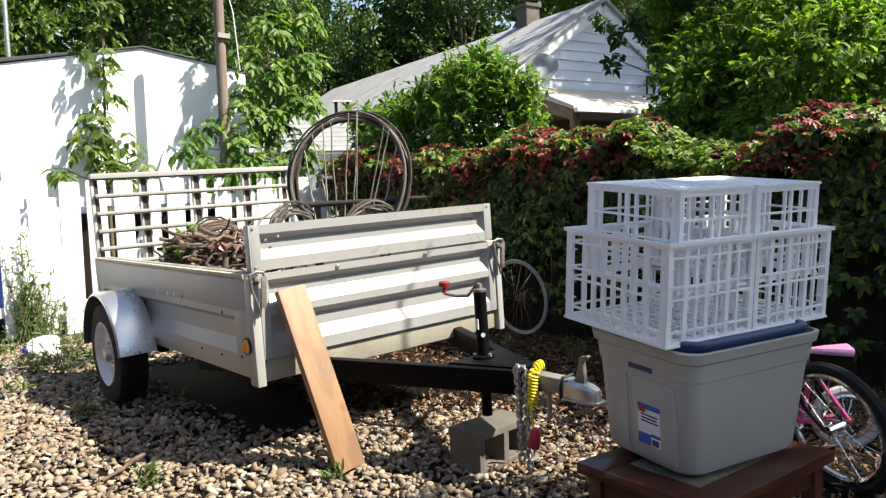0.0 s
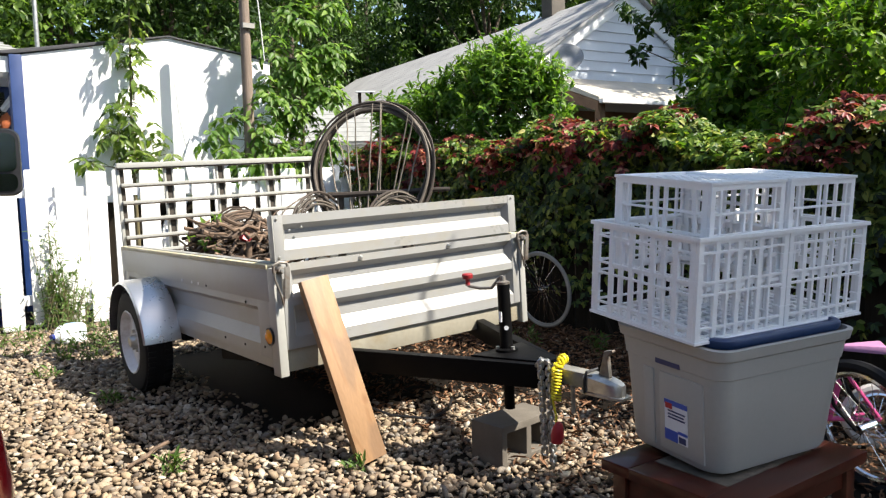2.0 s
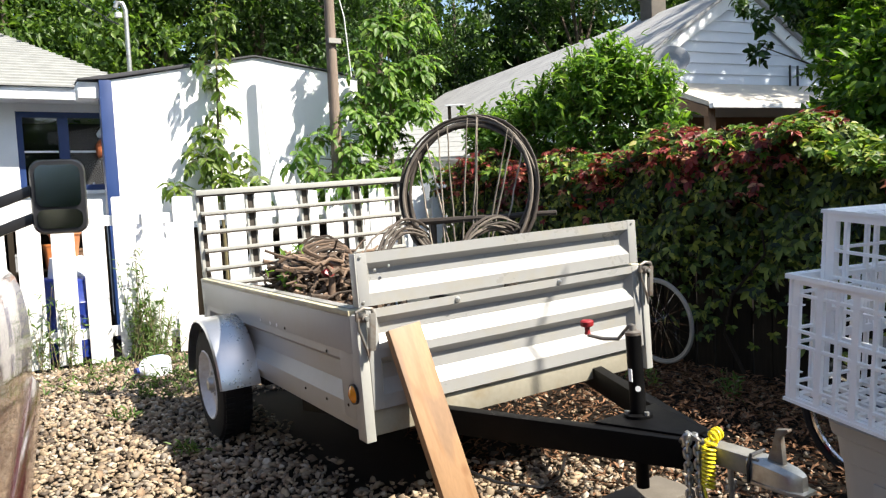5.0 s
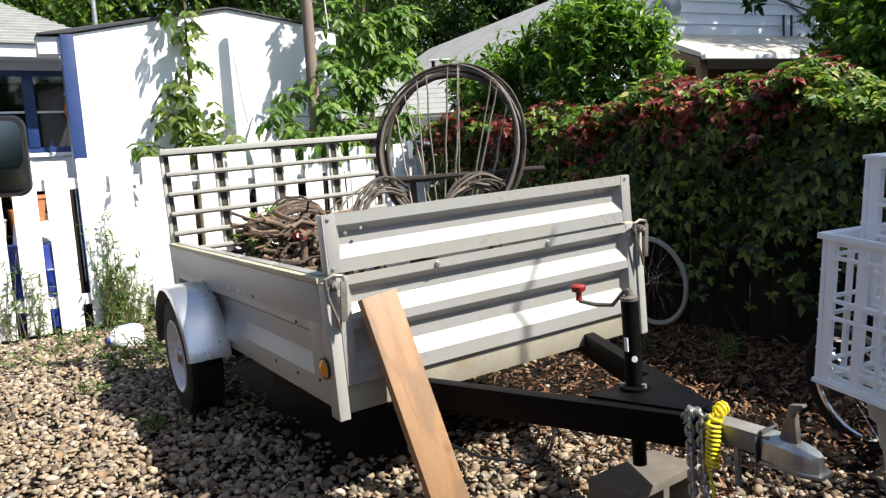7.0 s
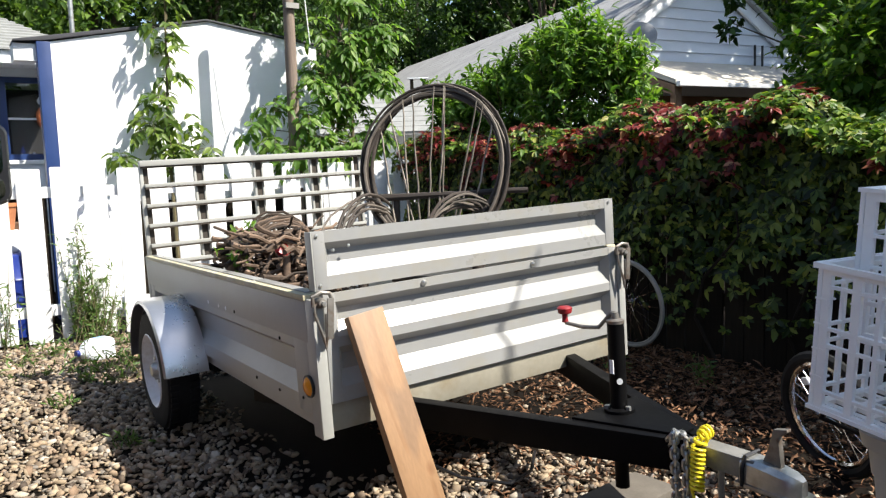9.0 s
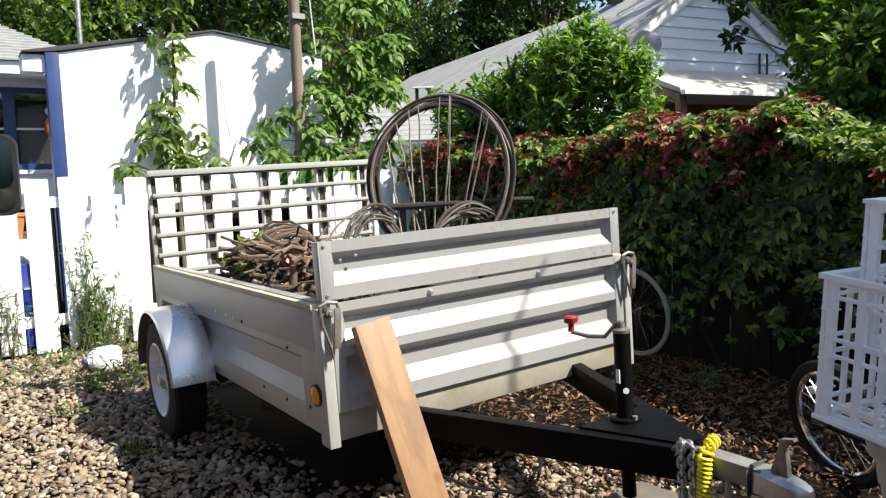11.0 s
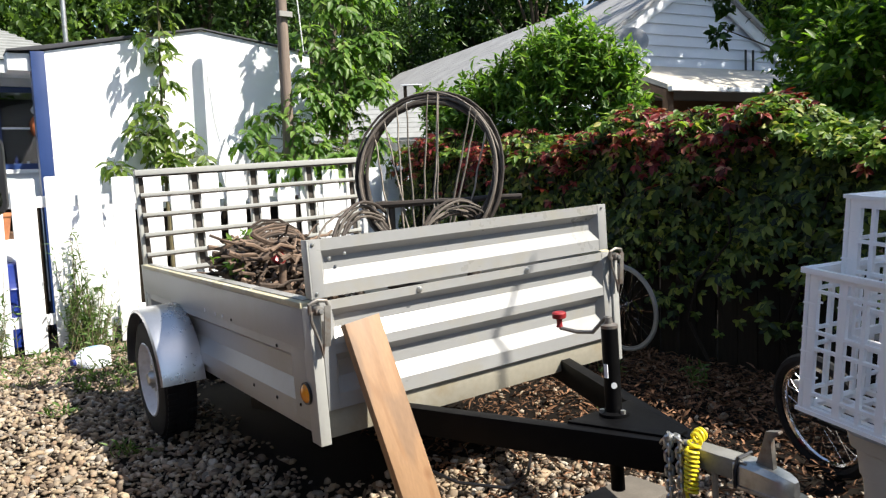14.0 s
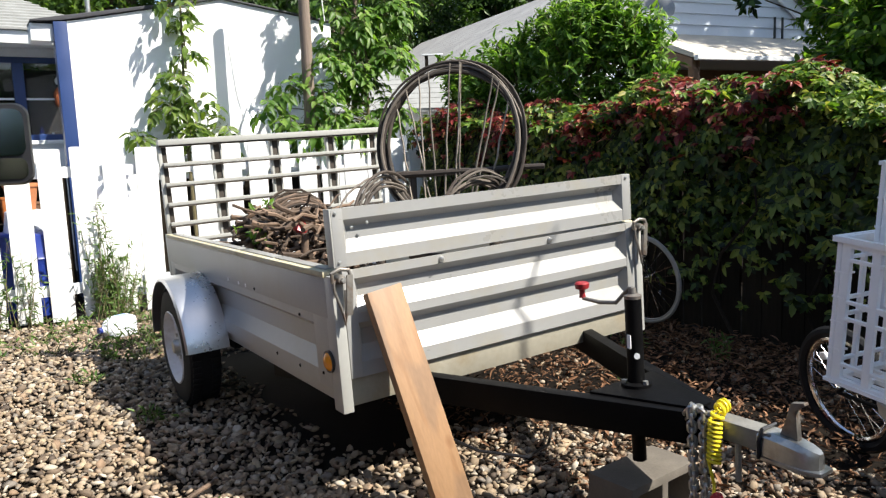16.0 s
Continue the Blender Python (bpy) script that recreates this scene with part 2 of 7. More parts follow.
M_DARKINK = material("dark print", (0.03, 0.04, 0.12), 0.5, 0.0, 0.1, 10, 60, 0.0)
M_MAHOG = material("dark red-brown varnished wood", (0.060, 0.013, 0.007), 0.34, 0.0, 0.4, 4, 40, 0.06, stretch=(2, 8, 8), coat=0.2, spec=0.4)
M_STONE = material("speckled stone inset", (0.17, 0.14, 0.11), 0.6, 0.0, 0.5, 30, 160, 0.3, dirt=(0.08, 0.07, 0.05), dirt_amount=0.7, dirt_scale=9)
M_FENCE = material("white fence paint", (0.80, 0.80, 0.80), 0.65, 0.0, 0.05, 5, 60, 0.15, dirt=(0.50, 0.48, 0.45), dirt_amount=0.35, dirt_scale=4, stretch=(6, 6, 1))
M_SHED = material("white stucco", (0.92, 0.92, 0.925), 0.85, 0.0, 0.03, 3, 140, 0.3, dirt=(0.76, 0.77, 0.79), dirt_amount=0.3, dirt_scale=1.2)
M_BLUE = material("royal blue trim paint", (0.010, 0.034, 0.13), 0.45, 0.0, 0.1, 5, 50, 0.06)
M_TRIMW = material("white trim", (0.78, 0.79, 0.80), 0.55, 0.0, 0.05, 5, 60, 0.08)
M_SHINGLE = material("grey shingles", (0.30, 0.30, 0.305), 0.9, 0.0, 0.22, 2.2, 40, 0.3, island=0.12)
M_SHINGLE_L = material("pale shingles", (0.24, 0.245, 0.24), 0.9, 0.0, 0.2, 6, 120, 0.4, island=0.1)
M_SIDING = material("pale blue-white siding", (0.66, 0.70, 0.76), 0.55, 0.0, 0.05, 3, 60, 0.05, dirt=(0.5, 0.54, 0.6), dirt_amount=0.3, dirt_scale=1.5)
M_BRICK = material("dull chimney brick", (0.10, 0.087, 0.075), 0.9, 0.0, 0.25, 9, 80, 0.4)
M_BROWNWOOD = material("brown fascia wood", (0.20, 0.11, 0.06), 0.7, 0.0, 0.3, 6, 60, 0.2)
M_OLDWOOD = material("weathered grey-brown pole", (0.19, 0.145, 0.115), 0.85, 0.0, 0.3, 6, 60, 0.5, stretch=(10, 10, 0.8))
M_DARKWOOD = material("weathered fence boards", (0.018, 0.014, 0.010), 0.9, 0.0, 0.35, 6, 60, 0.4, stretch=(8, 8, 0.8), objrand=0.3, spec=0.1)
M_INTERIOR = material("dim interior", (0.02, 0.017, 0.015), 0.9, 0.0, 0.4, 2, 20, 0.0)
M_GLASS = glass_material("window glass")
M_CARPAINT = material("dark red car paint", (0.040, 0.0006, 0.0022), 0.16, 0.0, 0.05, 3, 200, 0.0, coat=0.35, spec=0.35)
M_CARGLASS = material("tinted car glass", (0.006, 0.007, 0.008), 0.08, 0.0, 0.1, 3, 40, 0.0, spec=0.12)
M_TAILRED = material("red lamp lens", (0.022, 0.0006, 0.001), 0.12, 0.0, 0.15, 8, 60, 0.0, coat=1.0)
M_MIRROR = material("mirror glass", (0.42, 0.47, 0.52), 0.06, 1.0, 0.02, 3, 30, 0.0)
M_JUG = material("translucent white jug", (0.72, 0.76, 0.82), 0.45, 0.0, 0.06, 6, 60, 0.05)
M_BLUEPL = material("blue plastic", (0.012, 0.032, 0.22), 0.4, 0.0, 0.1, 6, 60, 0.05)
M_PINK = material("pink bicycle paint", (0.50, 0.06, 0.20), 0.3, 0.0, 0.1, 6, 60, 0.0)
M_WHITEPL = material("white plastic", (0.75, 0.75, 0.76), 0.45, 0.0, 0.1, 8, 60, 0.05)
M_PURPLE = material("lilac vinyl", (0.42, 0.20, 0.36), 0.4, 0.0, 0.2, 8, 60, 0.05)
M_CHROME = material("chrome", (0.7, 0.7, 0.72), 0.15, 1.0, 0.05, 8, 60, 0.0)
M_TRUNK = material("bark", (0.10, 0.075, 0.055), 0.9, 0.0, 0.35, 8, 60, 0.6, stretch=(3, 3, 0.6))
M_STEM = material("green-brown stems", (0.12, 0.10, 0.05), 0.8, 0.0, 0.3, 10, 60, 0.2)
# Earth between the stones, near black to carry the shade below the trailer.
M_GROUND = material("earth darkened for shade", (0.008, 0.006, 0.0045), 0.95, 0.0, 0.4, 3, 60, 0.6, spec=0.1, dirt=(0.022, 0.016, 0.011), dirt_amount=0.6, dirt_scale=1.2)
M_LITTER = material("dry leaf litter", (0.15, 0.080, 0.046), 0.9, 0.0, 0.3, 9, 60, 0.2, island=0.7, spec=0.15)

G_BRIGHT = [(0.0, (0.05, 0.115, 0.018)), (0.5, (0.10, 0.19, 0.035)), (1.0, (0.21, 0.31, 0.07))]
G_DARK = [(0.0, (0.012, 0.03, 0.008)), (0.6, (0.035, 0.075, 0.016)), (1.0, (0.085, 0.15, 0.03))]
G_VINE = [(0.0, (0.008, 0.016, 0.005)), (0.4, (0.030, 0.057, 0.012)), (0.75, (0.088, 0.135, 0.024)), (1.0, (0.257, 0.284, 0.054))]
# Creeper top in direct sun: the sunlight is put into this brighter ramp.
G_SUNLIT = [(0.0, (0.039, 0.083, 0.011)), (0.5, (0.094, 0.176, 0.022)), (0.85, (0.220, 0.286, 0.044)), (1.0, (0.374, 0.330, 0.110))]
G_RED = [(0.0, (0.068, 0.011, 0.009)), (0.5, (0.162, 0.019, 0.019)), (0.8, (0.270, 0.047, 0.041)), (1.0, (0.459, 0.230, 0.135))]
M_LEAF = leaf_material("bright leaves", G_BRIGHT, through=0.45)
M_LEAF_SAP = leaf_material("olive sapling leaves", [(0.0, (0.03, 0.06, 0.011)), (0.5, (0.08, 0.135, 0.022)), (1.0, (0.19, 0.25, 0.05))], through=0.4)
M_LEAF_MID = leaf_material("mid green leaves", [(0.0, (0.018, 0.042, 0.009)), (0.5, (0.05, 0.10, 0.018)), (1.0, (0.13, 0.20, 0.04))], through=0.35)
M_LEAF_DARK = leaf_material("dark leaves", G_DARK, through=0.25)
M_LEAF_VINE = leaf_material("creeper leaves", G_VINE, red=(0.06, 0.008, 0.010), red_from=0.70, red_to=0.77, through=0.30, rough=0.4, spec=0.3)
M_LEAF_SUNLIT = leaf_material("sunlit creeper leaves", G_SUNLIT, through=0.35)
M_LEAF_RED = leaf_material("red creeper leaves", G_RED, through=0.3)
M_LEAF_CHERRY = leaf_material("broad bright leaves", [(0.0, (0.038, 0.09, 0.011)), (0.5, (0.09, 0.175, 0.024)), (1.0, (0.23, 0.32, 0.05))], through=0.5)
M_LEAF_WEED = leaf_material("weed leaves", [(0, (0.05, 0.10, 0.025)), (1, (0.13, 0.20, 0.06))])


# ---- mesh tools ----
class Shape:
    """Gathers vertices and faces for one mesh."""

    def __init__(self):
        self.v, self.f = [], []

    def add(self, verts, faces):
        k = len(self.v)
        self.v += [tuple(p) for p in verts]
        self.f += [tuple(i + k for i in f) for f in faces]
        return self

    def box(self, x0, y0, z0, x1, y1, z1, m=None):
        c = [Vector((x, y, z)) for z in (z0, z1) for y in (y0, y1) for x in (x0, x1)]
        if m:
            c = [m @ p for p in c]
        return self.add(c, [(0, 2, 3, 1), (4, 5, 7, 6), (0, 1, 5, 4), (2, 6, 7, 3), (0, 4, 6, 2), (1, 3, 7, 5)])

    def beam(self, a, b, w, h, up=(0, 0, 1)):
        """A rectangular bar from a to b, w wide and h high."""
        a, b, up = Vector(a), Vector(b), Vector(up)
        d = (b - a).normalized()
        s = d.cross(up).normalized()
        u = s.cross(d)
        c = [q + s * i * w / 2 + u * j * h / 2 for q in (a, b) for j in (-1, 1) for i in (-1, 1)]
        return self.add(c, [(0, 2, 3, 1), (4, 5, 7, 6), (0, 1, 5, 4), (2, 6, 7, 3), (0, 4, 6, 2), (1, 3, 7, 5)])

    def tube(self, path, r, n=8, closed=False, caps=True):
        """A round rod along a path; r is one radius or one for each point."""
        path = [Vector(p) for p in path]
        count = len(path)
        rs = r if isinstance(r, (list, tuple)) else [r] * count
        verts, prev = [], None
        for i, p in enumerate(path):
            q0, q1 = path[(i - 1) % count if closed else max(i - 1, 0)], path[(i + 1) % count if closed else min(i + 1, count - 1)]
            d = (q1 - q0)
            d = d.normalized() if d.length > 1e-9 else Vector((0, 0, 1))
            if prev is None:
                s = d.orthogonal().normalized()
            else:
                s = (prev - d * prev.dot(d))
                s = s.normalized() if s.length > 1e-6 else d.orthogonal().normalized()
            prev = s
            u = d.cross(s)
            verts += [p + (s * math.cos(2 * math.pi * k / n) + u * math.sin(2 * math.pi * k / n)) * rs[i] for k in range(n)]
        faces = []
        for i in range(count if closed else count - 1):
            j = (i + 1) % count
            faces += [(i * n + k, i * n + (k + 1) % n, j * n + (k + 1) % n, j * n + k) for k in range(n)]
        if caps and not closed:
            faces += [tuple(reversed(range(n))), tuple((count - 1) * n + k for k in range(n))]
        return self.add(verts, faces)

    def lathe(self, profile, n=32, m=None):
        """Turns a profile of (radius, height) round the local z axis."""
        m = m or Matrix()
        verts = [m @ Vector((r * math.cos(2 * math.pi * k / n), r * math.sin(2 * math.pi * k / n), z)) for r, z in profile for k in range(n)]
        faces = [(i * n + k, i * n + (k + 1) % n, (i + 1) * n + (k + 1) % n, (i + 1) * n + k) for i in range(len(profile) - 1) for k in range(n)]
        return self.add(verts, faces)

    def prism(self, outline, a, b):
        """Sweeps a closed outline, given as points relative to a, straight from a to b."""
        a, b = Vector(a), Vector(b)
        n = len(outline)
        verts = [a + Vector(p) for p in outline] + [b + Vector(p) for p in outline]
        return self.add(verts, [tuple(reversed(range(n))), tuple(range(n, 2 * n))] + [(i, (i + 1) % n, n + (i + 1) % n, n + i) for i in range(n)])

    def lattice(self, xs, zs, fill, t):
        """One connected plate with holes in the xz plane, t thick along y: xs and zs are cut lines, fill(i, j) says where it is solid."""
        nx, nz = len(xs), len(zs)
        k = len(self.v)
        self.v += [(x, y, z) for y in (0.0, t) for z in zs for x in xs]
        ix = lambda i, j, s: k + s * nx * nz + j * nx + i
        solid = lambda i, j: 0 <= i < nx - 1 and 0 <= j < nz - 1 and fill(i, j)
        for i in range(nx - 1):
            for j in range(nz - 1):
                if not solid(i, j):
                    continue
                a, b, c, d = (i, j), (i + 1, j), (i + 1, j + 1), (i, j + 1)
                self.f.append((ix(*a, 0), ix(*b, 0), ix(*c, 0), ix(*d, 0)))
                self.f.append((ix(*d, 1), ix(*c, 1), ix(*b, 1), ix(*a, 1)))
                for p, q, open_side in ((a, b, not solid(i, j - 1)), (b, c, not solid(i + 1, j)), (c, d, not solid(i, j + 1)), (d, a, not solid(i - 1, j))):
                    if open_side:
                        self.f.append((ix(*p, 0), ix(*p, 1), ix(*q, 1), ix(*q, 0)))
        return self

    def sheet(self, line, a, b, thick, normal):
        """A folded sheet: an open line of points swept from a to b, with a thickness along normal."""
        nrm = Vector(normal) * thick
        pts = [Vector(p) for p in line]
        return self.prism([*pts, *[p + nrm for p in reversed(pts)]], a, b)


def mesh_of(name, s):
    me = bpy.data.meshes.new(name)
    me.from_pydata(s.v, [], s.f)
    me.update()
    return me


def part(name, s, mat, parent=None, label="", smooth=False, bevel=0.0, at=None, segments=2):
    """Links a shape as one mesh object, under a thing where a parent is given."""
    me = s if isinstance(s, bpy.types.Mesh) else mesh_of(name, s)
    if not isinstance(s, bpy.types.Mesh):
        bm = bmesh.new()
        bm.from_mesh(me)
        bmesh.ops.delete(bm, geom=[v for v in bm.verts if not v.link_faces], context="VERTS")
        bmesh.ops.recalc_face_normals(bm, faces=bm.faces)
        if bevel:
            edges = [e for e in bm.edges if len(e.link_faces) == 2 and e.calc_face_angle(0) > 0.6]
            bmesh.ops.bevel(bm, geom=edges, offset=bevel, segments=segments, affect="EDGES", profile=0.6, clamp_overlap=True)
        bm.to_mesh(me)
        bm.free()
        if smooth or bevel:
            me.shade_smooth()
            me.set_sharp_from_angle(angle=radians(40))
        me.materials.append(mat)
    ob = new(name, me)
    if parent:
        ob.parent = parent
    if at is not None:
        ob.matrix_basis = at
    if label:
        tagged(ob, label)
    return ob


def thing(name, label, category, m=None, group="", kind=""):
    ob = new(name)
    ob.empty_display_size = 0.1
    if m is not None:
        ob.matrix_basis = m
    return tagged(ob, label, category, group, kind)


def solo(name, s, mat, label, category="", kind="", group="", smooth=False, bevel=0.0, at=None):
    return tagged(part(name, s, mat, smooth=smooth, bevel=bevel, at=at), label, category, group, kind)


def bars(spans):
    """Cut lines and the set of solid intervals for a list of (start, end) bars."""
    lines = sorted({v for s in spans for v in s})
    solid = {i for i in range(len(lines) - 1) if any(a - 1e-6 <= (lines[i] + lines[i + 1]) / 2 <= b + 1e-6 for a, b in spans)}
    return lines, solid


rng = np.random.default_rng(7)


def unit(v):
    return v / np.maximum(np.linalg.norm(v, axis=-1, keepdims=True), 1e-9)


def leaves_mesh(name, pos, along, normal, length, width, mat, fold=0.18, curl=0.15, far=False):
    """Many pointed leaves in one mesh: each a folded blade with its own direction and size; far ones have two faces each."""
    k = len(pos)
    along = unit(along)
    side = unit(np.cross(normal, along))
    nrm = np.cross(along, side)
    L, Wd = length[:, None], width[:, None]
    if far:
        pts = [pos, pos + along * L * 0.45 + side * Wd * 0.5 + nrm * L * fold * 0.5, pos + along * L - nrm * L * curl, pos + along * L * 0.45 - side * Wd * 0.5 + nrm * L * fold * 0.5]
        faces = (np.array([[0, 1, 2], [0, 2, 3]])[None] + 4 * np.arange(k)[:, None, None]).reshape(-1, 3)
        return raw_mesh(name, np.stack(pts, 1).reshape(-1, 3), faces, mat)
    pts = [pos,
           pos + along * L * 0.35 + side * Wd * 0.5 + nrm * L * fold * 0.4,
           pos + along * L * 0.75 + side * Wd * 0.33 + nrm * L * (fold * 0.2 - curl * 0.4),
           pos + along * L - nrm * L * curl,
           pos + along * L * 0.75 - side * Wd * 0.33 + nrm * L * (fold * 0.2 - curl * 0.4),
           pos + along * L * 0.35 - side * Wd * 0.5 + nrm * L * fold * 0.4,
           pos + along * L * 0.5 - nrm * L * 0.03]
    verts = np.stack(pts, 1).reshape(-1, 3)
    base = np.array([[0, 1, 6], [1, 2, 6], [2, 3, 6], [3, 4, 6], [4, 5, 6], [5, 0, 6]])
    faces = (base[None] + 7 * np.arange(k)[:, None, None]).reshape(-1, 3)
    return raw_mesh(name, verts, faces, mat)


def raw_mesh(name, verts, faces, mat, smooth=False):
    me = bpy.data.meshes.new(name)
    nv, nf, c = len(verts), len(faces), faces.shape[1]
    me.vertices.add(nv)
    me.vertices.foreach_set("co", np.ascontiguousarray(verts, dtype=np.float32).ravel())
    me.loops.add(nf * c)
    me.loops.foreach_set("vertex_index", np.ascontiguousarray(faces, dtype=np.int32).ravel())
    me.polygons.add(nf)
    me.polygons.foreach_set("loop_start", np.arange(0, nf * c, c, dtype=np.int32))
    me.polygons.foreach_set("loop_total", np.full(nf, c, dtype=np.int32))
    if smooth:
        me.polygons.foreach_set("use_smooth", np.ones(nf, dtype=bool))
    me.update(calc_edges=True)
    me.validate()
    me.materials.append(mat)
    return me


def palmate(pos, out, size, count=5, spread=1.9, droop=0.25, r=rng):
    """Leaflets fanned round each position, as of creeper or box-elder leaves. Returns pos, along, normal, length, width."""
    k = len(pos)
    out = unit(out)
    ref = unit(r.normal(size=(k, 3)) * 0.5 + np.array([0, 0, -1.0]) * droop * 4)
    down = unit(ref - out * (ref * out).sum(1, keepdims=True))
    side = np.cross(out, down)
    P, A, N, L, W = [], [], [], [], []
    for i in range(count):
        a = (i / (count - 1) - 0.5) * 2 * spread if count > 1 else 0.0
        d = down * math.cos(a) + side * math.sin(a) + r.normal(size=(k, 3)) * 0.12
        s = size * (1.0 - 0.25 * abs(a) / max(spread, 0.1)) * r.uniform(0.8, 1.15, k)
        P.append(pos); A.append(d); N.append(out + r.normal(size=(k, 3)) * 0.25); L.append(s); W.append(s * r.uniform(0.42, 0.55, k))
    return np.concatenate(P), np.concatenate(A), np.concatenate(N), np.concatenate(L), np.concatenate(W)


# ---- ground ----
def stones(name, n, x0, x1, y0, y1, size0, size1, mat, seed, keep=None, lift=0.35):
    """Rounded pebbles scattered over a rectangle, joined into one mesh."""
    r = np.random.default_rng(seed)
    g = (1 + 5 ** 0.5) / 2
    ico = unit(np.array([(-1, g, 0), (1, g, 0), (-1, -g, 0), (1, -g, 0), (0, -1, g), (0, 1, g), (0, -1, -g), (0, 1, -g), (g, 0, -1), (g, 0, 1), (-g, 0, -1), (-g, 0, 1)], float))
    tri = np.array([(0, 11, 5), (0, 5, 1), (0, 1, 7), (0, 7, 10), (0, 10, 11), (1, 5, 9), (5, 11, 4), (11, 10, 2), (10, 7, 6), (7, 1, 8),
                    (3, 9, 4), (3, 4, 2), (3, 2, 6), (3, 6, 8), (3, 8, 9), (4, 9, 5), (2, 4, 11), (6, 2, 10), (8, 6, 7), (9, 8, 1)])
    p = np.stack([r.uniform(x0, x1, n), r.uniform(y0, y1, n)], 1)
    if keep is not None:
        p = p[keep(p[:, 0], p[:, 1], r)]
    n = len(p)
    s = size0 + (size1 - size0) * r.uniform(0, 1, n) ** 2.2
    ax = np.stack([s * r.uniform(0.8, 1.45, n), s * r.uniform(0.6, 1.05, n), s * r.uniform(0.32, 0.6, n)], 1)
    q = r.normal(size=(n, 4)) * np.array([1, 0.3, 0.3, 1.6])
    q = unit(q)
    w, x, y, z = q.T
    R = np.stack([np.stack([1 - 2 * (y * y + z * z), 2 * (x * y - z * w), 2 * (x * z + y * w)], 1),
                  np.stack([2 * (x * y + z * w), 1 - 2 * (x * x + z * z), 2 * (y * z - x * w)], 1),
                  np.stack([2 * (x * z - y * w), 2 * (y * z + x * w), 1 - 2 * (x * x + y * y)], 1)], 1)
    shape = ico[None] * (1 + r.normal(size=(n, 12, 1)) * 0.17) * ax[:, None]
    v = np.einsum("nij,nkj->nki", R, shape) * 0.5
    v[:, :, :2] += p[:, None]
    v[:, :, 2] += (ax[:, 2] * lift + r.uniform(-0.004, 0.012, n))[:, None]
    f = (tri[None] + 12 * np.arange(n)[:, None, None]).reshape(-1, 3)
    return raw_mesh(name, v.reshape(-1, 3), f, mat, smooth=False)


def pebble_material():
    m = material("river pebbles", (1, 1, 1), 0.75, 0, 0.2, 40, 220, 0.2, spec=0.25)
    n, l = m.node_tree.nodes, m.node_tree.links
    g = n.new("ShaderNodeNewGeometry")
    ramp = n.new("ShaderNodeValToRGB")
    tints = [(0.0, (0.068, 0.052, 0.041)), (0.18, (0.153, 0.113, 0.081)), (0.36, (0.270, 0.205, 0.137)), (0.52, (0.176, 0.155, 0.135)), (0.66, (0.351, 0.279, 0.189)),
             (0.80, (0.225, 0.151, 0.101)), (0.92, (0.36, 0.30, 0.23)), (1.0, (0.45, 0.40, 0.33))]
    els = ramp.color_ramp.elements
    while len(els) < len(tints):
        els.new(0.5)
    for e, (at, c) in zip(els, tints):
        e.position, e.color = at, (*c, 1)
    l.new(g.outputs["Random Per Island"], ramp.inputs[0])
    sc = next(k for k in n if k.bl_idname == "ShaderNodeVectorMath")
    l.new(ramp.outputs[0], sc.inputs[0])
    return m


M_PEBBLE = pebble_material()
_n = 60
_gv = [(x * 6.0 - 180, y * 6.0 - 180, 0.0) for y in range(_n + 1) for x in range(_n + 1)]
_gf = [(j * (_n + 1) + i, j * (_n + 1) + i + 1, (j + 1) * (_n + 1) + i + 1, (j + 1) * (_n + 1) + i) for j in range(_n) for i in range(_n)]
solo("ground", Shape().add(_gv, _gf), M_GROUND, "bare brown earth under the gravel yard, darkened to stand for shade", "ground", "structure")


def gravel_keep(x, y, r):
    mulch = np.clip((x - 0.95 + 0.25 * np.sin(y * 2.3)) / 0.6, 0, 0.93) * np.clip((y + 3.2) / 0.8, 0, 1)
    # Clears stones below the trailer so the darkened earth imitates its deep shade.
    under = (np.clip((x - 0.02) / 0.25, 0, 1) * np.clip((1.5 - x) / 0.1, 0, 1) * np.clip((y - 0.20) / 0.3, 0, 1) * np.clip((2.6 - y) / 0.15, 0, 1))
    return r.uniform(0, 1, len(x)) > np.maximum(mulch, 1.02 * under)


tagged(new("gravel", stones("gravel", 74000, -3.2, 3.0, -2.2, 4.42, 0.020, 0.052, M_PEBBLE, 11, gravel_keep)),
       "loose rounded river gravel, beige, grey and brown", "gravel", kind="stuff")
tagged(new("gravel_far", stones("gravel_far", 8000, -6, 3, -6, -2.2, 0.03, 0.06, M_PEBBLE, 12)),
       "loose rounded river gravel behind the yard", "gravel", kind="stuff")


def litter():
    r = np.random.default_rng(5)
    k = 34000
    x = np.concatenate([3.05 - np.abs(r.normal(size=k // 2)) * 0.7, 3.0 - 2.35 * r.uniform(0, 1, k // 2) ** 1.1])
    y = r.uniform(-3.2, 4.2, k)
    pos = np.stack([x, y, r.uniform(0.012, 0.05, k)], 1)
    a = r.uniform(0, 2 * math.pi, k)
    al = np.stack([np.cos(a), np.sin(a), r.normal(size=k) * 0.35], 1)
    nn = r.normal(size=(k, 3)) * 0.5 + np.array([0, 0, 1.0])
    s = r.uniform(0.012, 0.036, k) * np.where(r.uniform(0, 1, k) < 0.3, 2.4, 1.0)
    return leaves_mesh("leaf_litter", pos, al, nn, s, np.minimum(s, 0.032) * r.uniform(0.10, 0.55, k), M_LITTER)


tagged(new("leaf_litter", litter()), "dry brown fallen leaves along the fence foot", "leaf litter", kind="stuff")


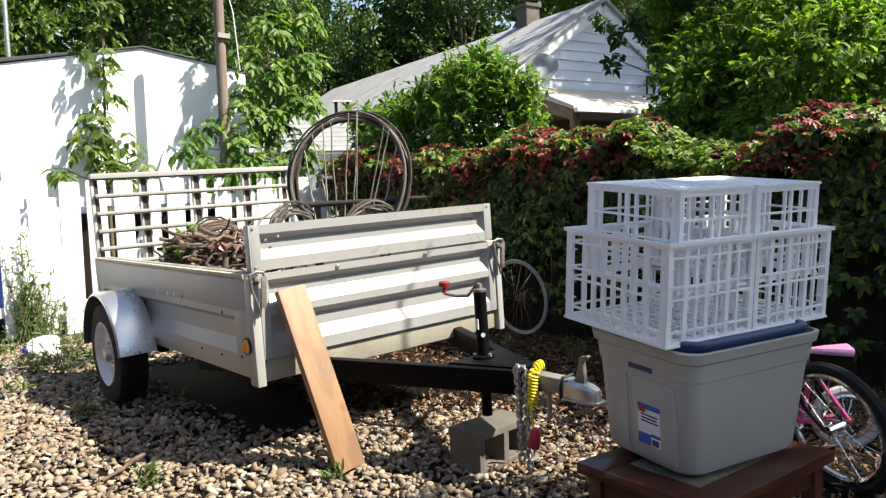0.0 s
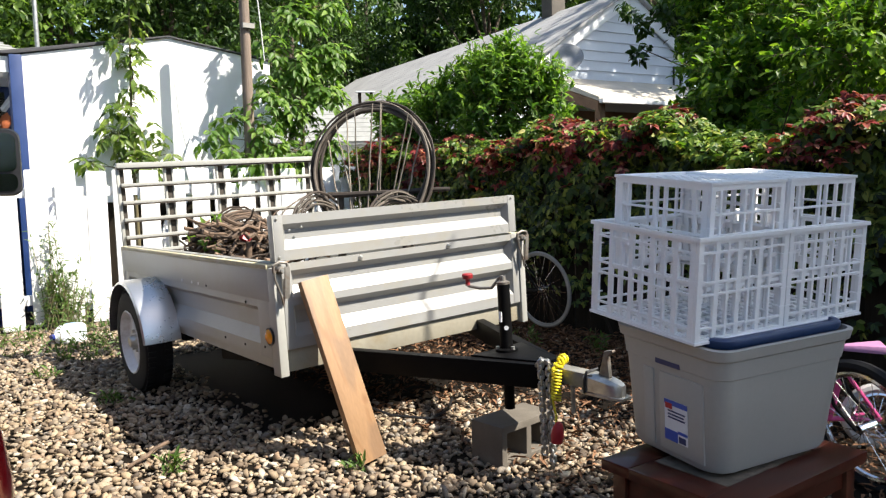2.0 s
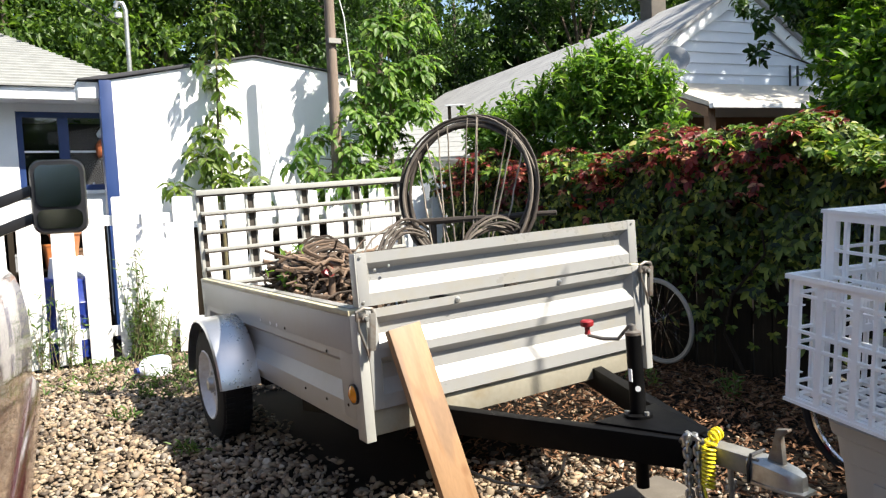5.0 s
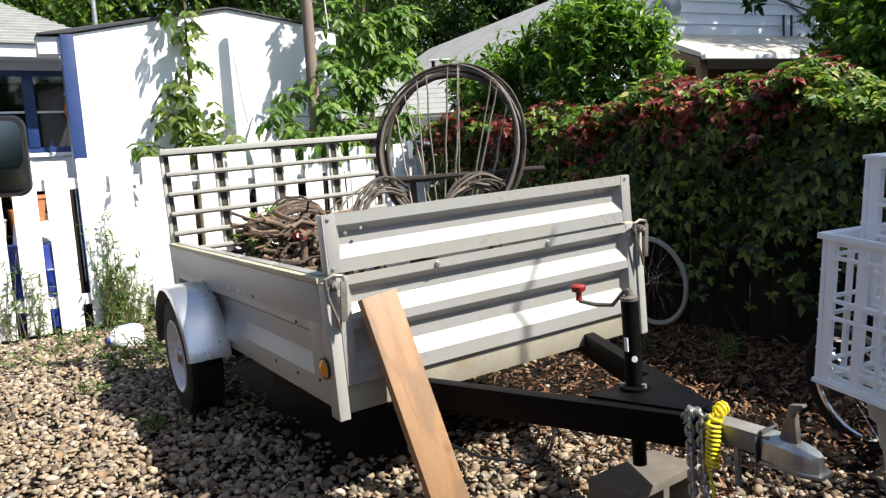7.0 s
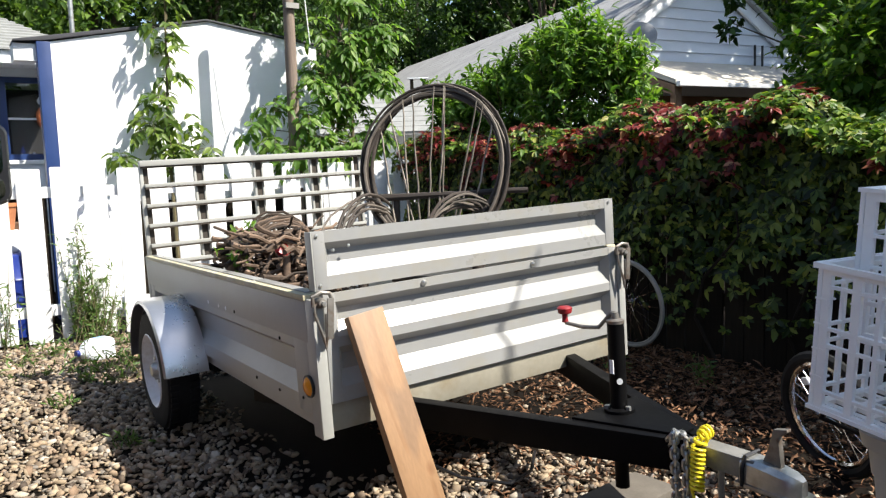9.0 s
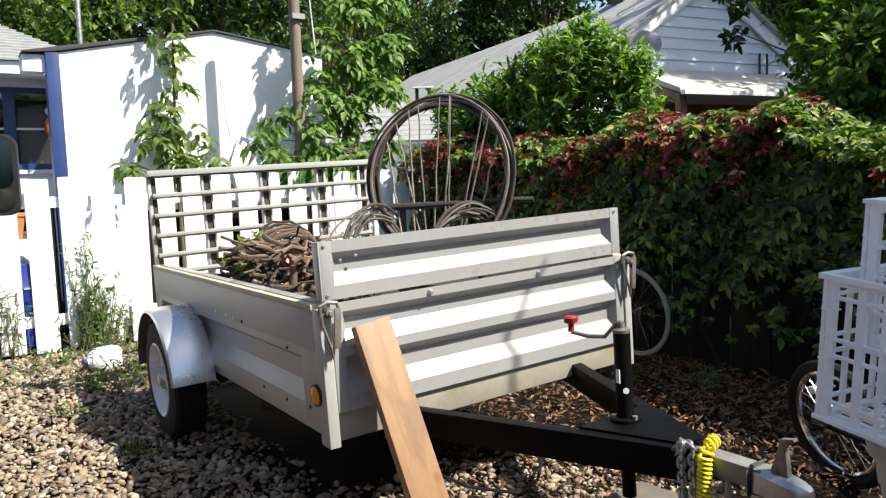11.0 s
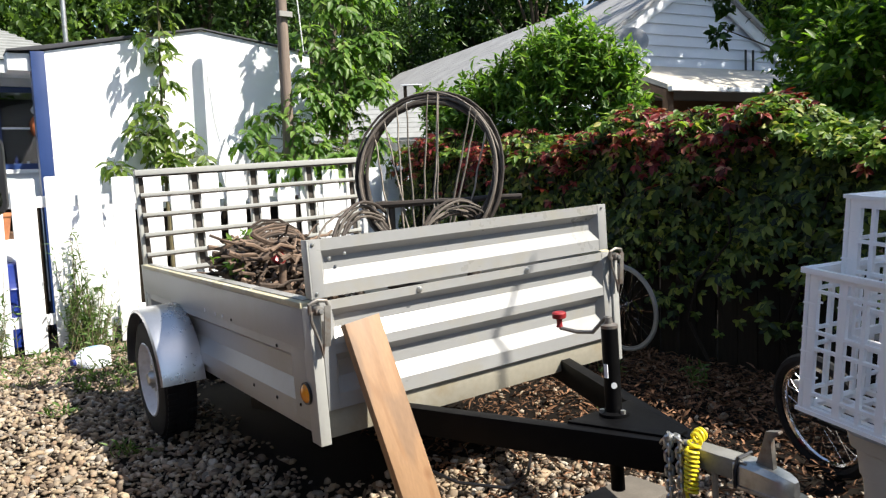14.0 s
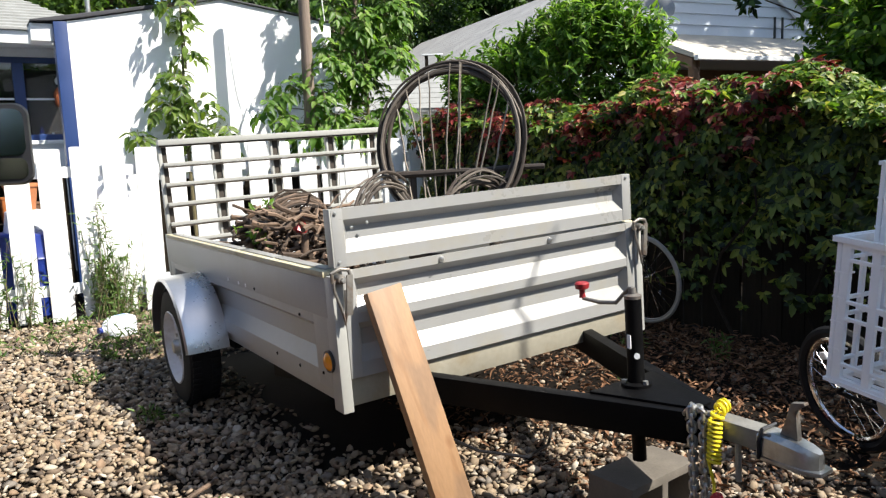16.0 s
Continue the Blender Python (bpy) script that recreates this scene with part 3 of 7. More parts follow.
# ---- white picket fence ----
def picket_fence():
    fence = thing("picket_fence", "white painted wooden picket fence with peeling patches", "fence", kind="structure")
    y = 4.45
    for z in (0.275, 1.24):
        part("rail", Shape().box(-3.3, y + 0.022, z - 0.045, 3.05, y + 0.06, z + 0.045), M_FENCE, fence, bevel=0.004)
    s = Shape().prism([(-0.088, 0, 0), (0.088, 0, 0), (0.088, 0, 1.398), (0.078, 0, 1.408), (-0.078, 0, 1.408), (-0.088, 0, 1.398)], (0, -0.01, 0), (0, 0.012, 0))
    x0 = -0.44
    me = part("picket", s, M_FENCE, fence, bevel=0.003, at=pose(x0, y, 0.02)).data
    r = random.Random(3)
    for i in range(-11, 15):
        if i:
            part("picket", me, None, fence, at=pose(x0 + i * 0.246, y, 0.02 + r.uniform(-0.01, 0.02), 0, r.uniform(-0.5, 0.5), r.uniform(-1, 1)))
    for x in (-2.9, -0.9, 1.1, 3.0):
        part("post", Shape().box(x - 0.045, y + 0.06, 0, x + 0.045, y + 0.15, 1.3), M_FENCE, fence, bevel=0.005)


# ---- white shed behind the fence ----
M_ROOFEDGE = material("grey roof edging", (0.045, 0.045, 0.052), 0.7)
def shed():
    sh = thing("shed", "white stucco shed with low gable and royal blue corner trim", "shed")
    y, xl, xr, xp = 5.40, -0.082, 2.55, 1.36
    zl, zp, zr = 2.605, 2.905, 2.735
    part("wall", Shape().prism([(xl, 0, 0), (xr, 0, 0), (xr, 0, zr), (xp, 0, zp), (xl, 0, zl)], (0, y, 0), (0, y + 0.14, 0)), M_SHED, sh, "blank white stucco gable wall")
    part("side_wall", Shape().box(xl + 0.5, y + 0.14, 0, xl + 0.64, y + 2.4, zl), M_SHED, sh)
    part("side_wall", Shape().box(xr - 0.14, y + 0.14, 0, xr, y + 2.4, zr), M_SHED, sh)
    part("back_wall", Shape().box(xl + 0.5, y + 2.4, 0, xr, y + 2.54, zl), M_SHED, sh)
    th = 0.016
    part("roof", Shape().prism([(xl - 0.05, 0, zl), (xp, 0, zp), (xr + 0.04, 0, zr), (xr + 0.04, 0, zr + th), (xp, 0, zp + th), (xl - 0.3, 0, zl - 0.02 + th), (xl - 0.3, 0, zl - 0.02)],
                               (0, y - 0.03, 0.003), (0, y + 0.32, 0.003)), M_ROOFEDGE, sh, "thin dark roof edge", bevel=0.004)
    part("roof_deck", Shape().prism([(xl + 0.45, 0, zl + 0.02), (xp, 0, zp), (xr + 0.04, 0, zr), (xr + 0.04, 0, zr + th), (xp, 0, zp + th), (xl + 0.45, 0, zl + 0.02 + th)], (0, y + 0.33, 0.0), (0, y + 2.6, 0.0)), M_ROOFEDGE, sh)
    # Added dark panel: stands for shaded wall and plants seen between the pickets.
    part("lower_cladding", Shape().box(xl + 0.52, y - 0.03, 0, xr - 0.01, y - 0.003, 1.12), M_DARKWOOD, sh, "dark panel added along the wall foot, standing for shade behind the fence")
    part("fascia", Shape().box(xl - 0.30, y + 0.02, zl - 0.18, xl - 0.115, y + 0.3, zl - 0.025), M_TRIMW, sh, bevel=0.004)
    part("corner_board", Shape().box(xl - 0.115, y - 0.022, 0.05, xl, y + 0.12, zl - 0.005), M_BLUE, sh, "royal blue painted corner board", bevel=0.004)


def pane_window(x0, x1, y, z0, z1, parent, name="window"):
    """A blue-framed window with three uprights, panes and a sill; the wall behind has a real opening."""
    n = 2
    w = part(name, Shape().lattice([0, 0.07, x1 - x0 - 0.07, x1 - x0], [0, 0.07, z1 - z0 - 0.07, z1 - z0], lambda i, j: i != 1 or j != 1, 0.06), M_BLUE, parent, "royal blue window frame", bevel=0.004, at=pose(x0, y, z0))
    w.matrix_parent_inverse = Matrix()
    inv = pose(-x0, -y, -z0)
    for i in range(1, n):
        xc = x0 + (x1 - x0) * i / n
        part("mullion", Shape().box(xc - 0.06, y - 0.012, z0 + 0.07, xc + 0.06, y + 0.05, z1 - 0.07), M_BLUE, w, bevel=0.004, at=inv)
    for i in range(n):
        xc = x0 + (x1 - x0) * (i + 0.5) / n
        part("sash_bar", Shape().box(xc - 0.19, y + 0.006, (z0 + z1) / 2 - 0.012, xc + 0.19, y + 0.03, (z0 + z1) / 2 + 0.012), M_TRIMW, w, at=inv)
    for i in range(n):
        xa, xb = x0 + (x1 - x0) * i / n + 0.045, x0 + (x1 - x0) * (i + 1) / n - 0.045
        g = part("pane", Shape().box(xa, y + 0.02, z0 + 0.07, xb, y + 0.024, z1 - 0.07), M_GLASS, w, at=inv)
        g.visible_shadow = False
    part("sill", Shape().box(x0 - 0.05, y - 0.06, z0 - 0.05, x1 + 0.05, y + 0.06, z0 - 0.003), M_TRIMW, w, bevel=0.006, at=inv)
    return w


def window_house():
    h = thing("blue_window_house", "white house with blue framed windows and pale shingle roof", "house")
    y = 7.9
    xa, xb, za, zb = -0.86, 0.16, 1.62, 2.6
    part("wall", Shape().box(-6, y, 0, xa, y + 0.2, 2.74).box(xb, y, 0, 2.2, y + 0.2, 2.74).box(xa, y, 0, xb, y + 0.2, za).box(xa, y, zb, xb, y + 0.2, 2.74), M_TRIMW, h, "white painted wall")
    part("side_wall", Shape().box(2.0, y + 0.2, 0, 2.2, y + 6, 2.74).box(-6, y + 0.2, 0, -5.8, y + 6, 2.74).box(-6, y + 6, 0, 2.2, y + 6.2, 2.74), M_TRIMW, h)
    part("room", Shape().box(-5.8, y + 2.2, 0, 2.0, y + 2.3, 2.7).box(-5.8, y + 0.2, 0, 2.0, y + 2.2, 0.05), M_INTERIOR, h, "dim room behind the window")
    pane_window(xa, xb, y + 0.02, za, zb, h)
    part("soffit", Shape().box(-6.3, y - 0.5, 2.70, 0.55, y, 2.74), M_TRIMW, h)
    part("fascia", Shape().box(-6.3, y - 0.53, 2.68, 0.55, y - 0.5, 2.82), M_TRIMW, h, bevel=0.004)
    roof = part("roof", Shape().add([(-6.4, y - 0.56, 2.82), (0.6, y - 0.56, 2.82), (0.6, y + 6.6, 2.82), (-6.4, y + 6.6, 2.82), (-1.0, y + 2.8, 4.15), (-4, y + 2.8, 4.15)],
                                    [(0, 1, 4, 5), (1, 2, 4), (2, 3, 5, 4), (3, 0, 5), (3, 2, 1, 0)]), M_SHINGLE_L, h, "pale grey shingle hip roof")
    for i in range(22):
        f0, f1 = i / 22, (i + 1) / 22
        def ptx(f):
            return (-6.4 + f * 2.4, 0.6 - f * 1.6, y - 0.56 + f * 3.36, 2.82 + f * 1.33)
        a, b = ptx(f0), ptx(f1)
        part("shingle_course", Shape().add([(a[0], a[2] - 0.01, a[3] + 0.028), (a[1], a[2] - 0.01, a[3] + 0.028), (b[1], b[2], b[3] + 0.008), (b[0], b[2], b[3] + 0.008),
                                         (a[0], a[2] - 0.01, a[3] + 0.004), (a[1], a[2] - 0.01, a[3] + 0.004)],
                                        [(0, 1, 2, 3), (4, 5, 1, 0)]), M_SHINGLE_L, roof)
    part("downpipe", Shape().beam((0.3, y - 0.5, 2.7), (0.05, y - 0.03, 2.3), 0.05, 0.06), M_TRIMW, h)
    solo("hanging_basket", Shape().lathe([(0.0, -0.15), (0.04, -0.10), (0.07, 0.0), (0.05, 0.07), (0.0, 0.12)], 9, pose(0.06, y - 0.10, 2.15, 0, 12, 0)), material("dried orange flowers", (0.34, 0.09, 0.03), 0.8, var=0.7, fine=80, bump=0.8, bump_dist=0.03),
         "bunch of dried orange flowers hung by the window", "flowers", smooth=True)
    for i, (x, w, z, mt) in enumerate([(-0.62, 0.05, 0.16, M_BLUEPL), (-0.5, 0.06, 0.12, M_WHITEPL), (-0.33, 0.12, 0.06, M_YELLOW), (-0.15, 0.05, 0.17, M_BLUEPL), (-0.03, 0.06, 0.1, M_WHITEPL)]):
        solo("bottle", Shape().lathe([(0, 0), (w / 2, 0), (w / 2, z * 0.7), (w / 5, z * 0.8), (w / 5, z), (0, z)], 10, pose(x, y + 0.16, za + 0.003)), mt, "small coloured bottle on the window ledge", "bottle", smooth=True)


def storage_rack():
    """A dark open rack with odds and ends on it, seen through the gaps of the picket fence."""
    x0, x1, y0, y1, h = -1.85, -0.24, 5.46, 5.80, 1.28
    k = thing("storage_rack", "dark weathered wooden storage rack behind the picket fence", "rack")
    for x in (x0, (x0 + x1) / 2, x1):
        for y in (y0, y1):
            part("post", Shape().box(x - 0.025, y - 0.025, 0, x + 0.025, y + 0.025, h), M_DARKWOOD, k, bevel=0.003)
    for z in (0.32, 0.78, 1.24):
        part("shelf", Shape().box(x0, y0 - 0.03, z - 0.012, x1, y1 + 0.026, z + 0.012), M_DARKWOOD, k, bevel=0.002)
    for i in range(11):
        xa = x0 - 0.025 + i * 0.1505
        part("back_board", Shape().box(xa, y1 + 0.028, 0.02, xa + 0.145, y1 + 0.046, h), M_DARKWOOD, k)
    orange, pale, brown = material("faded orange plastic", (0.42, 0.13, 0.03), 0.6), material("dusty grey plastic", (0.30, 0.31, 0.33), 0.6), material("brown carton", (0.16, 0.09, 0.05), 0.85)
    for x, z, w, hh, mt, lab, nm in ((-0.42, 0.793, 0.20, 0.16, brown, "brown cardboard carton on the rack", "carton"), (-0.66, 0.793, 0.22, 0.22, orange, "faded orange plastic box on the rack", "storage_box"),
                                     (-0.93, 0.793, 0.24, 0.14, pale, "dusty grey plastic tub on the rack", "tub"), (-1.25, 0.793, 0.26, 0.24, orange, "faded orange plastic box on the rack", "storage_box"),
                                     (-0.45, 0.333, 0.24, 0.20, pale, "dusty grey plastic tub on the rack", "tub"), (-1.2, 0.333, 0.3, 0.26, brown, "brown cardboard carton on the rack", "carton")):
        t = thing(nm, lab, nm.replace("_", " "), pose(x, (y0 + y1) / 2 - 0.02, z, 0, 0, 4))
        part("body", loft([(rounded(-w / 2 + 0.012, w / 2 - 0.012, -0.12, 0.12, 0.015, 3), 0.0), (rounded(-w / 2, w / 2, -0.13, 0.13, 0.018, 3), hh)]), mt, t, smooth=True)
        part("lid", loft([(rounded(-w / 2 - 0.006, w / 2 + 0.006, -0.136, 0.136, 0.02, 3), hh + 0.001), (rounded(-w / 2 - 0.006, w / 2 + 0.006, -0.136, 0.136, 0.02, 3), hh + 0.016), (rounded(-w / 2 + 0.01, w / 2 - 0.01, -0.12, 0.12, 0.02, 3), hh + 0.020)]), mt, t, smooth=True)


def siding_house():
    """The neighbour's house: lap-sided gable end, long shingle roof, chimney, porch roof and dish. Local y runs along the ridge."""
    d = Vector((0.131, 0.991, 0))
    m = Matrix(((d.y, d.x, 0, 8.44), (-d.x, d.y, 0, 4.74), (0, 0, 1, 0), (0, 0, 0, 1)))
    h = thing("siding_house", "pale blue-white lap-sided house with grey shingle roof", "house", m)
    hw, ridge, length = 2.9, 4.22, 10.6
    slope = 0.62
    eave = ridge - hw * slope
    part("wall", Shape().prism([(-hw + 0.25, 0, 0), (hw - 0.25, 0, 0), (hw - 0.25, 0, eave + 0.1), (0, 0, ridge - 0.08), (-hw + 0.25, 0, eave + 0.1)], (0, 0.03, 0), (0, 0.2, 0)), M_SIDING, h)
    part("side_wall", Shape().box(-hw + 0.25, 0.2, 0, -hw + 0.45, length - 0.2, eave + 0.08).box(hw - 0.45, 0.2, 0, hw - 0.25, length - 0.2, eave + 0.08).box(-hw + 0.25, length - 0.2, 0, hw - 0.25, length, eave), M_SIDING, h)
    z = 2.0
    while z < ridge - 0.25:
        x = min(hw - 0.25, (ridge - 0.1 - z - 0.15) / slope)
        part("siding_board", Shape().prism([(0, 0.0, 0), (0, -0.034, 0), (0, -0.006, 0.158), (0, 0.0, 0.158)], (-x, 0.03, z), (x, 0.03, z)), M_SIDING, h)
        z += 0.155
    for sgn in (-1, 1):
        part("rake_board", Shape().beam((0, -0.05, ridge - 0.13), (sgn * hw, -0.05, eave - 0.13), 0.04, 0.17, up=(0, 0, 1)), M_TRIMW, h, bevel=0.004)
        nx = Vector((-sgn * slope, 0, -1)).normalized()
        roof = part("roof", Shape().prism([(0, 0, 0), (sgn * (hw + 0.1), 0, -(hw + 0.1) * slope), (sgn * (hw + 0.1), 0, -(hw + 0.1) * slope + 0.05), (0, 0, 0.05)], (0, -0.14, ridge - 0.02), (0, length + 0.1, ridge - 0.02)), M_SHINGLE, h, "grey asphalt shingle roof slope")
        rows = 20
        for i in range(rows):
            a, b = (hw + 0.1) * i / rows, (hw + 0.1) * (i + 1) / rows
            part("shingle_course", Shape().add([(sgn * b, -0.13, ridge + 0.0385 - b * slope), (sgn * b, length + 0.1, ridge + 0.0385 - b * slope), (sgn * a, length + 0.1, ridge + 0.037 - a * slope), (sgn * a, -0.13, ridge + 0.037 - a * slope),
                                             (sgn * b, -0.13, ridge + 0.035 - b * slope), (sgn * b, length + 0.1, ridge + 0.035 - b * slope)], [(0, 1, 2, 3), (4, 5, 1, 0)]), M_SHINGLE, roof)
    part("chimney", Shape().box(-0.15, 1.7, 3.6, 0.15, 2.0, 4.52).box(-0.18, 1.67, 4.52, 0.18, 2.03, 4.58), M_BRICK, h, bevel=0.006)
    porch = part("porch_roof", Shape().prism([(0, 0.03, 2.70), (0, -1.05, 2.32), (0, -1.05, 2.38), (0, 0.03, 2.80)], (-1.55, 0, 0), (2.6, 0, 0)), material("cream roll roofing", (0.55, 0.50, 0.42), 0.85, var=0.12), h, "cream porch roof", bevel=0.004)
    part("porch_fascia", Shape().prism([(0, 0.03, 2.52), (0, -1.02, 2.18), (0, -1.02, 2.315), (0, 0.03, 2.69)], (-1.54, 0, 0), (-1.49, 0, 0)), M_BROWNWOOD, porch, "brown timber fascia")
    part("gutter", Shape().box(-1.55, -1.13, 2.29, 2.6, -1.055, 2.35), M_TRIMW, porch, bevel=0.006)
    for x in (-1.45, 0.4, 2.4):
        part("porch_post", Shape().box(x, -0.95, 0, x + 0.1, -0.85, 2.3), M_BROWNWOOD, h)
    part("porch_wall", Shape().box(-1.4, -0.004, 0, 2.5, 0.02, 2.3), M_BROWNWOOD, h)
    for x in (1.0, 1.16):
        part("vent_pipe", Shape().tube([(x, -0.06, 2.77), (x, -0.06, 3.08)], 0.018, 8), M_BLACKPL, h)
    dish = thing("satellite_dish", "grey satellite dish on the gable end", "satellite dish", m @ pose(-1.45, -0.24, 3.04) @ Matrix.Diagonal((1.0, 1.0, 0.8, 1)))
    part("reflector", Shape().lathe([(0.0, 0.0), (0.12, 0.015), (0.24, 0.06), (0.25, 0.065), (0.235, 0.07), (0.12, 0.028), (0.0, 0.012)], 24, pose(0, 0, 0, 80, 0, -35)), material("grey dish paint", (0.27, 0.28, 0.30), 0.5), dish, smooth=True)
    part("arm", Shape().tube([(0, 0.02, -0.05), (0, 0.18, -0.1), (0.03, 0.21, -0.1)], 0.02, 8), M_STEEL, dish)


def outbuilding():
    o = thing("outbuilding", "small white outbuilding with a pale roof", "outbuilding", pose(4.75, 8.1, 0, 0, 0, -32) @ Matrix.Diagonal((0.8, 0.8, 0.96, 1)))
    part("wall", Shape().box(-1.1, -1, 0, 1.1, 1, 2.0), M_TRIMW, o)
    roof = part("roof", Shape().prism([(0, -1.25, 1.95), (0, 0, 2.62), (0, 1.25, 1.95), (0, 1.25, 2.0), (0, 0, 2.68), (0, -1.25, 2.0)], (-1.25, 0, 0), (1.25, 0, 0)), M_SHINGLE_L, o, "pale shingle roof")
    for i in range(8):
        a, b = i / 8, (i + 1) / 8
        part("shingle_course", Shape().add([(-1.25, -1.26 + 1.25 * a, 2.007 + 0.68 * a), (1.25, -1.26 + 1.25 * a, 2.007 + 0.68 * a), (1.25, -1.25 + 1.25 * b, 2.005 + 0.68 * b), (-1.25, -1.25 + 1.25 * b, 2.005 + 0.68 * b),
                                         (-1.25, -1.26 + 1.25 * a, 2.0 + 0.68 * a), (1.25, -1.26 + 1.25 * a, 2.0 + 0.68 * a)], [(0, 1, 2, 3), (4, 5, 1, 0)]), M_SHINGLE_L, roof)
    v = thing("roof_frame", "short dark twin-post frame with a pale cap", "roof frame", pose(5.52, 8.0, 2.56, 0, 0, -32))
    for x in (-0.1, 0.1):
        part("post", Shape().box(x - 0.028, -0.03, -0.05, x + 0.028, 0.03, 0.27), M_DARKWOOD, v)
    part("cap", Shape().box(-0.17, -0.05, 0.27, 0.17, 0.05, 0.29), M_TRIMW, v, bevel=0.004)


def pole():
    p = thing("utility_pole", "weathered grey-brown round wooden pole", "pole")
    part("shaft", Shape().tube([(1.89, 4.56, 0), (1.89, 4.56, 1.5), (1.895, 4.56, 2.8), (1.90, 4.565, 3.75)], [0.064, 0.059, 0.054, 0.050], 14), M_OLDWOOD, p, smooth=True)
    part("cable", Shape().tube([(1.97, 4.6, 3.6), (2.05, 4.55, 3.2), (2.12, 4.6, 2.6)], 0.006, 6), M_TRIMW, p)
    part("bracket", Shape().beam((1.84, 4.49, 2.93), (1.97, 4.49, 2.93), 0.03, 0.05), M_GALV, p)
    mast = thing("service_mast", "grey metal service mast with weatherhead on the roof", "mast")
    part("pipe", Shape().tube([(0.36, 7.1, 2.7), (0.36, 7.1, 3.72), (0.33, 7.1, 3.8), (0.27, 7.1, 3.8), (0.25, 7.1, 3.74)], 0.028, 10), M_STEEL, mast, smooth=True)
    part("insulator", Shape().lathe([(0, 0), (0.04, 0.0), (0.04, 0.05), (0.02, 0.06), (0.0, 0.06)], 10, pose(0.27, 7.06, 3.62)), M_WHITEPL, mast)
    part("wire", Shape().tube([(0.25, 7.1, 3.74), (0.1, 6.9, 3.55), (0.22, 6.7, 3.45), (-0.2, 6.2, 3.52), (-3, 2, 4.2)], 0.006, 6), M_BLACKPL, mast)


def board_fence():
    """The old board fence that carries the creeper, along x = 3.1."""
    f = thing("board_fence", "weathered dark wooden board fence hidden by creeper", "fence", kind="structure")
    for z in (0.4, 1.2):
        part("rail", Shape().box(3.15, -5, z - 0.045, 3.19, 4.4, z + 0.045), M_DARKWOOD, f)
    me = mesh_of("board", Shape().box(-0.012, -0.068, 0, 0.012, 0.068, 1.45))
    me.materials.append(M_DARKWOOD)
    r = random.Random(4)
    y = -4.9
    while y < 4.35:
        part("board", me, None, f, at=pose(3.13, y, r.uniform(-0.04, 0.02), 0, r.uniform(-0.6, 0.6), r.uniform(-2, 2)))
        y += 0.140 + r.choice((0.0, 0.004, 0.02))


picket_fence()
shed()
window_house()
siding_house()
outbuilding()
pole()
board_fence()


# ---- utility trailer ----
def trailer_pose():
    up = Vector((0.03466, -0.01483, 0.99929)).normalized()
    ex = (Vector((1, 0, 0)) - up * up.x).normalized()
    ey = up.cross(ex)
    return Matrix(((*ex, 0), (*ey, 0), (*up, 0.38), (0, 0, 0, 1)))


TRAILER = trailer_pose()
trailer = thing("utility_trailer", "small pale steel utility trailer with ribbed panels, parked on gravel", "trailer", TRAILER)
TW, TL = 1.5, 2.38


def ribbed(line, x0, x1, y, name, mat, parent, label=""):
    """A pressed sheet across the front: recessed ribs in the middle, flat flanges at both ends."""
    s = Shape()
    e = 0.045
    s.sheet([(0, dy, z) for dy, z in line], (x0 + e, y, 0), (x1 - e, y, 0), 0.012, (0, 1, 0))
    z0, z1 = line[-1][1], line[0][1]
    p = part(name, s, mat, parent, label)
    for xa, xb in ((x0, x0 + e), (x1 - e, x1)):
        part("end_flange", Shape().box(xa, y - 0.002, z0, xb, y + 0.03, z1), mat, p, bevel=0.003)
    for xa, s2 in ((x0 + e, 1), (x1 - e, -1)):
        for (p0, za), (p1, zb), (p2, zc), (p3, zd) in zip(line, line[1:], line[2:], line[3:]):
            if p1 > 0.02 and p2 > 0.02:
                part("rib_end", Shape().add([(xa, y, za), (xa, y, zd), (xa + s2 * 0.022, y + p2, zc), (xa + s2 * 0.022, y + p1, zb)], [(0, 1, 2, 3)]), mat, p)
    return p


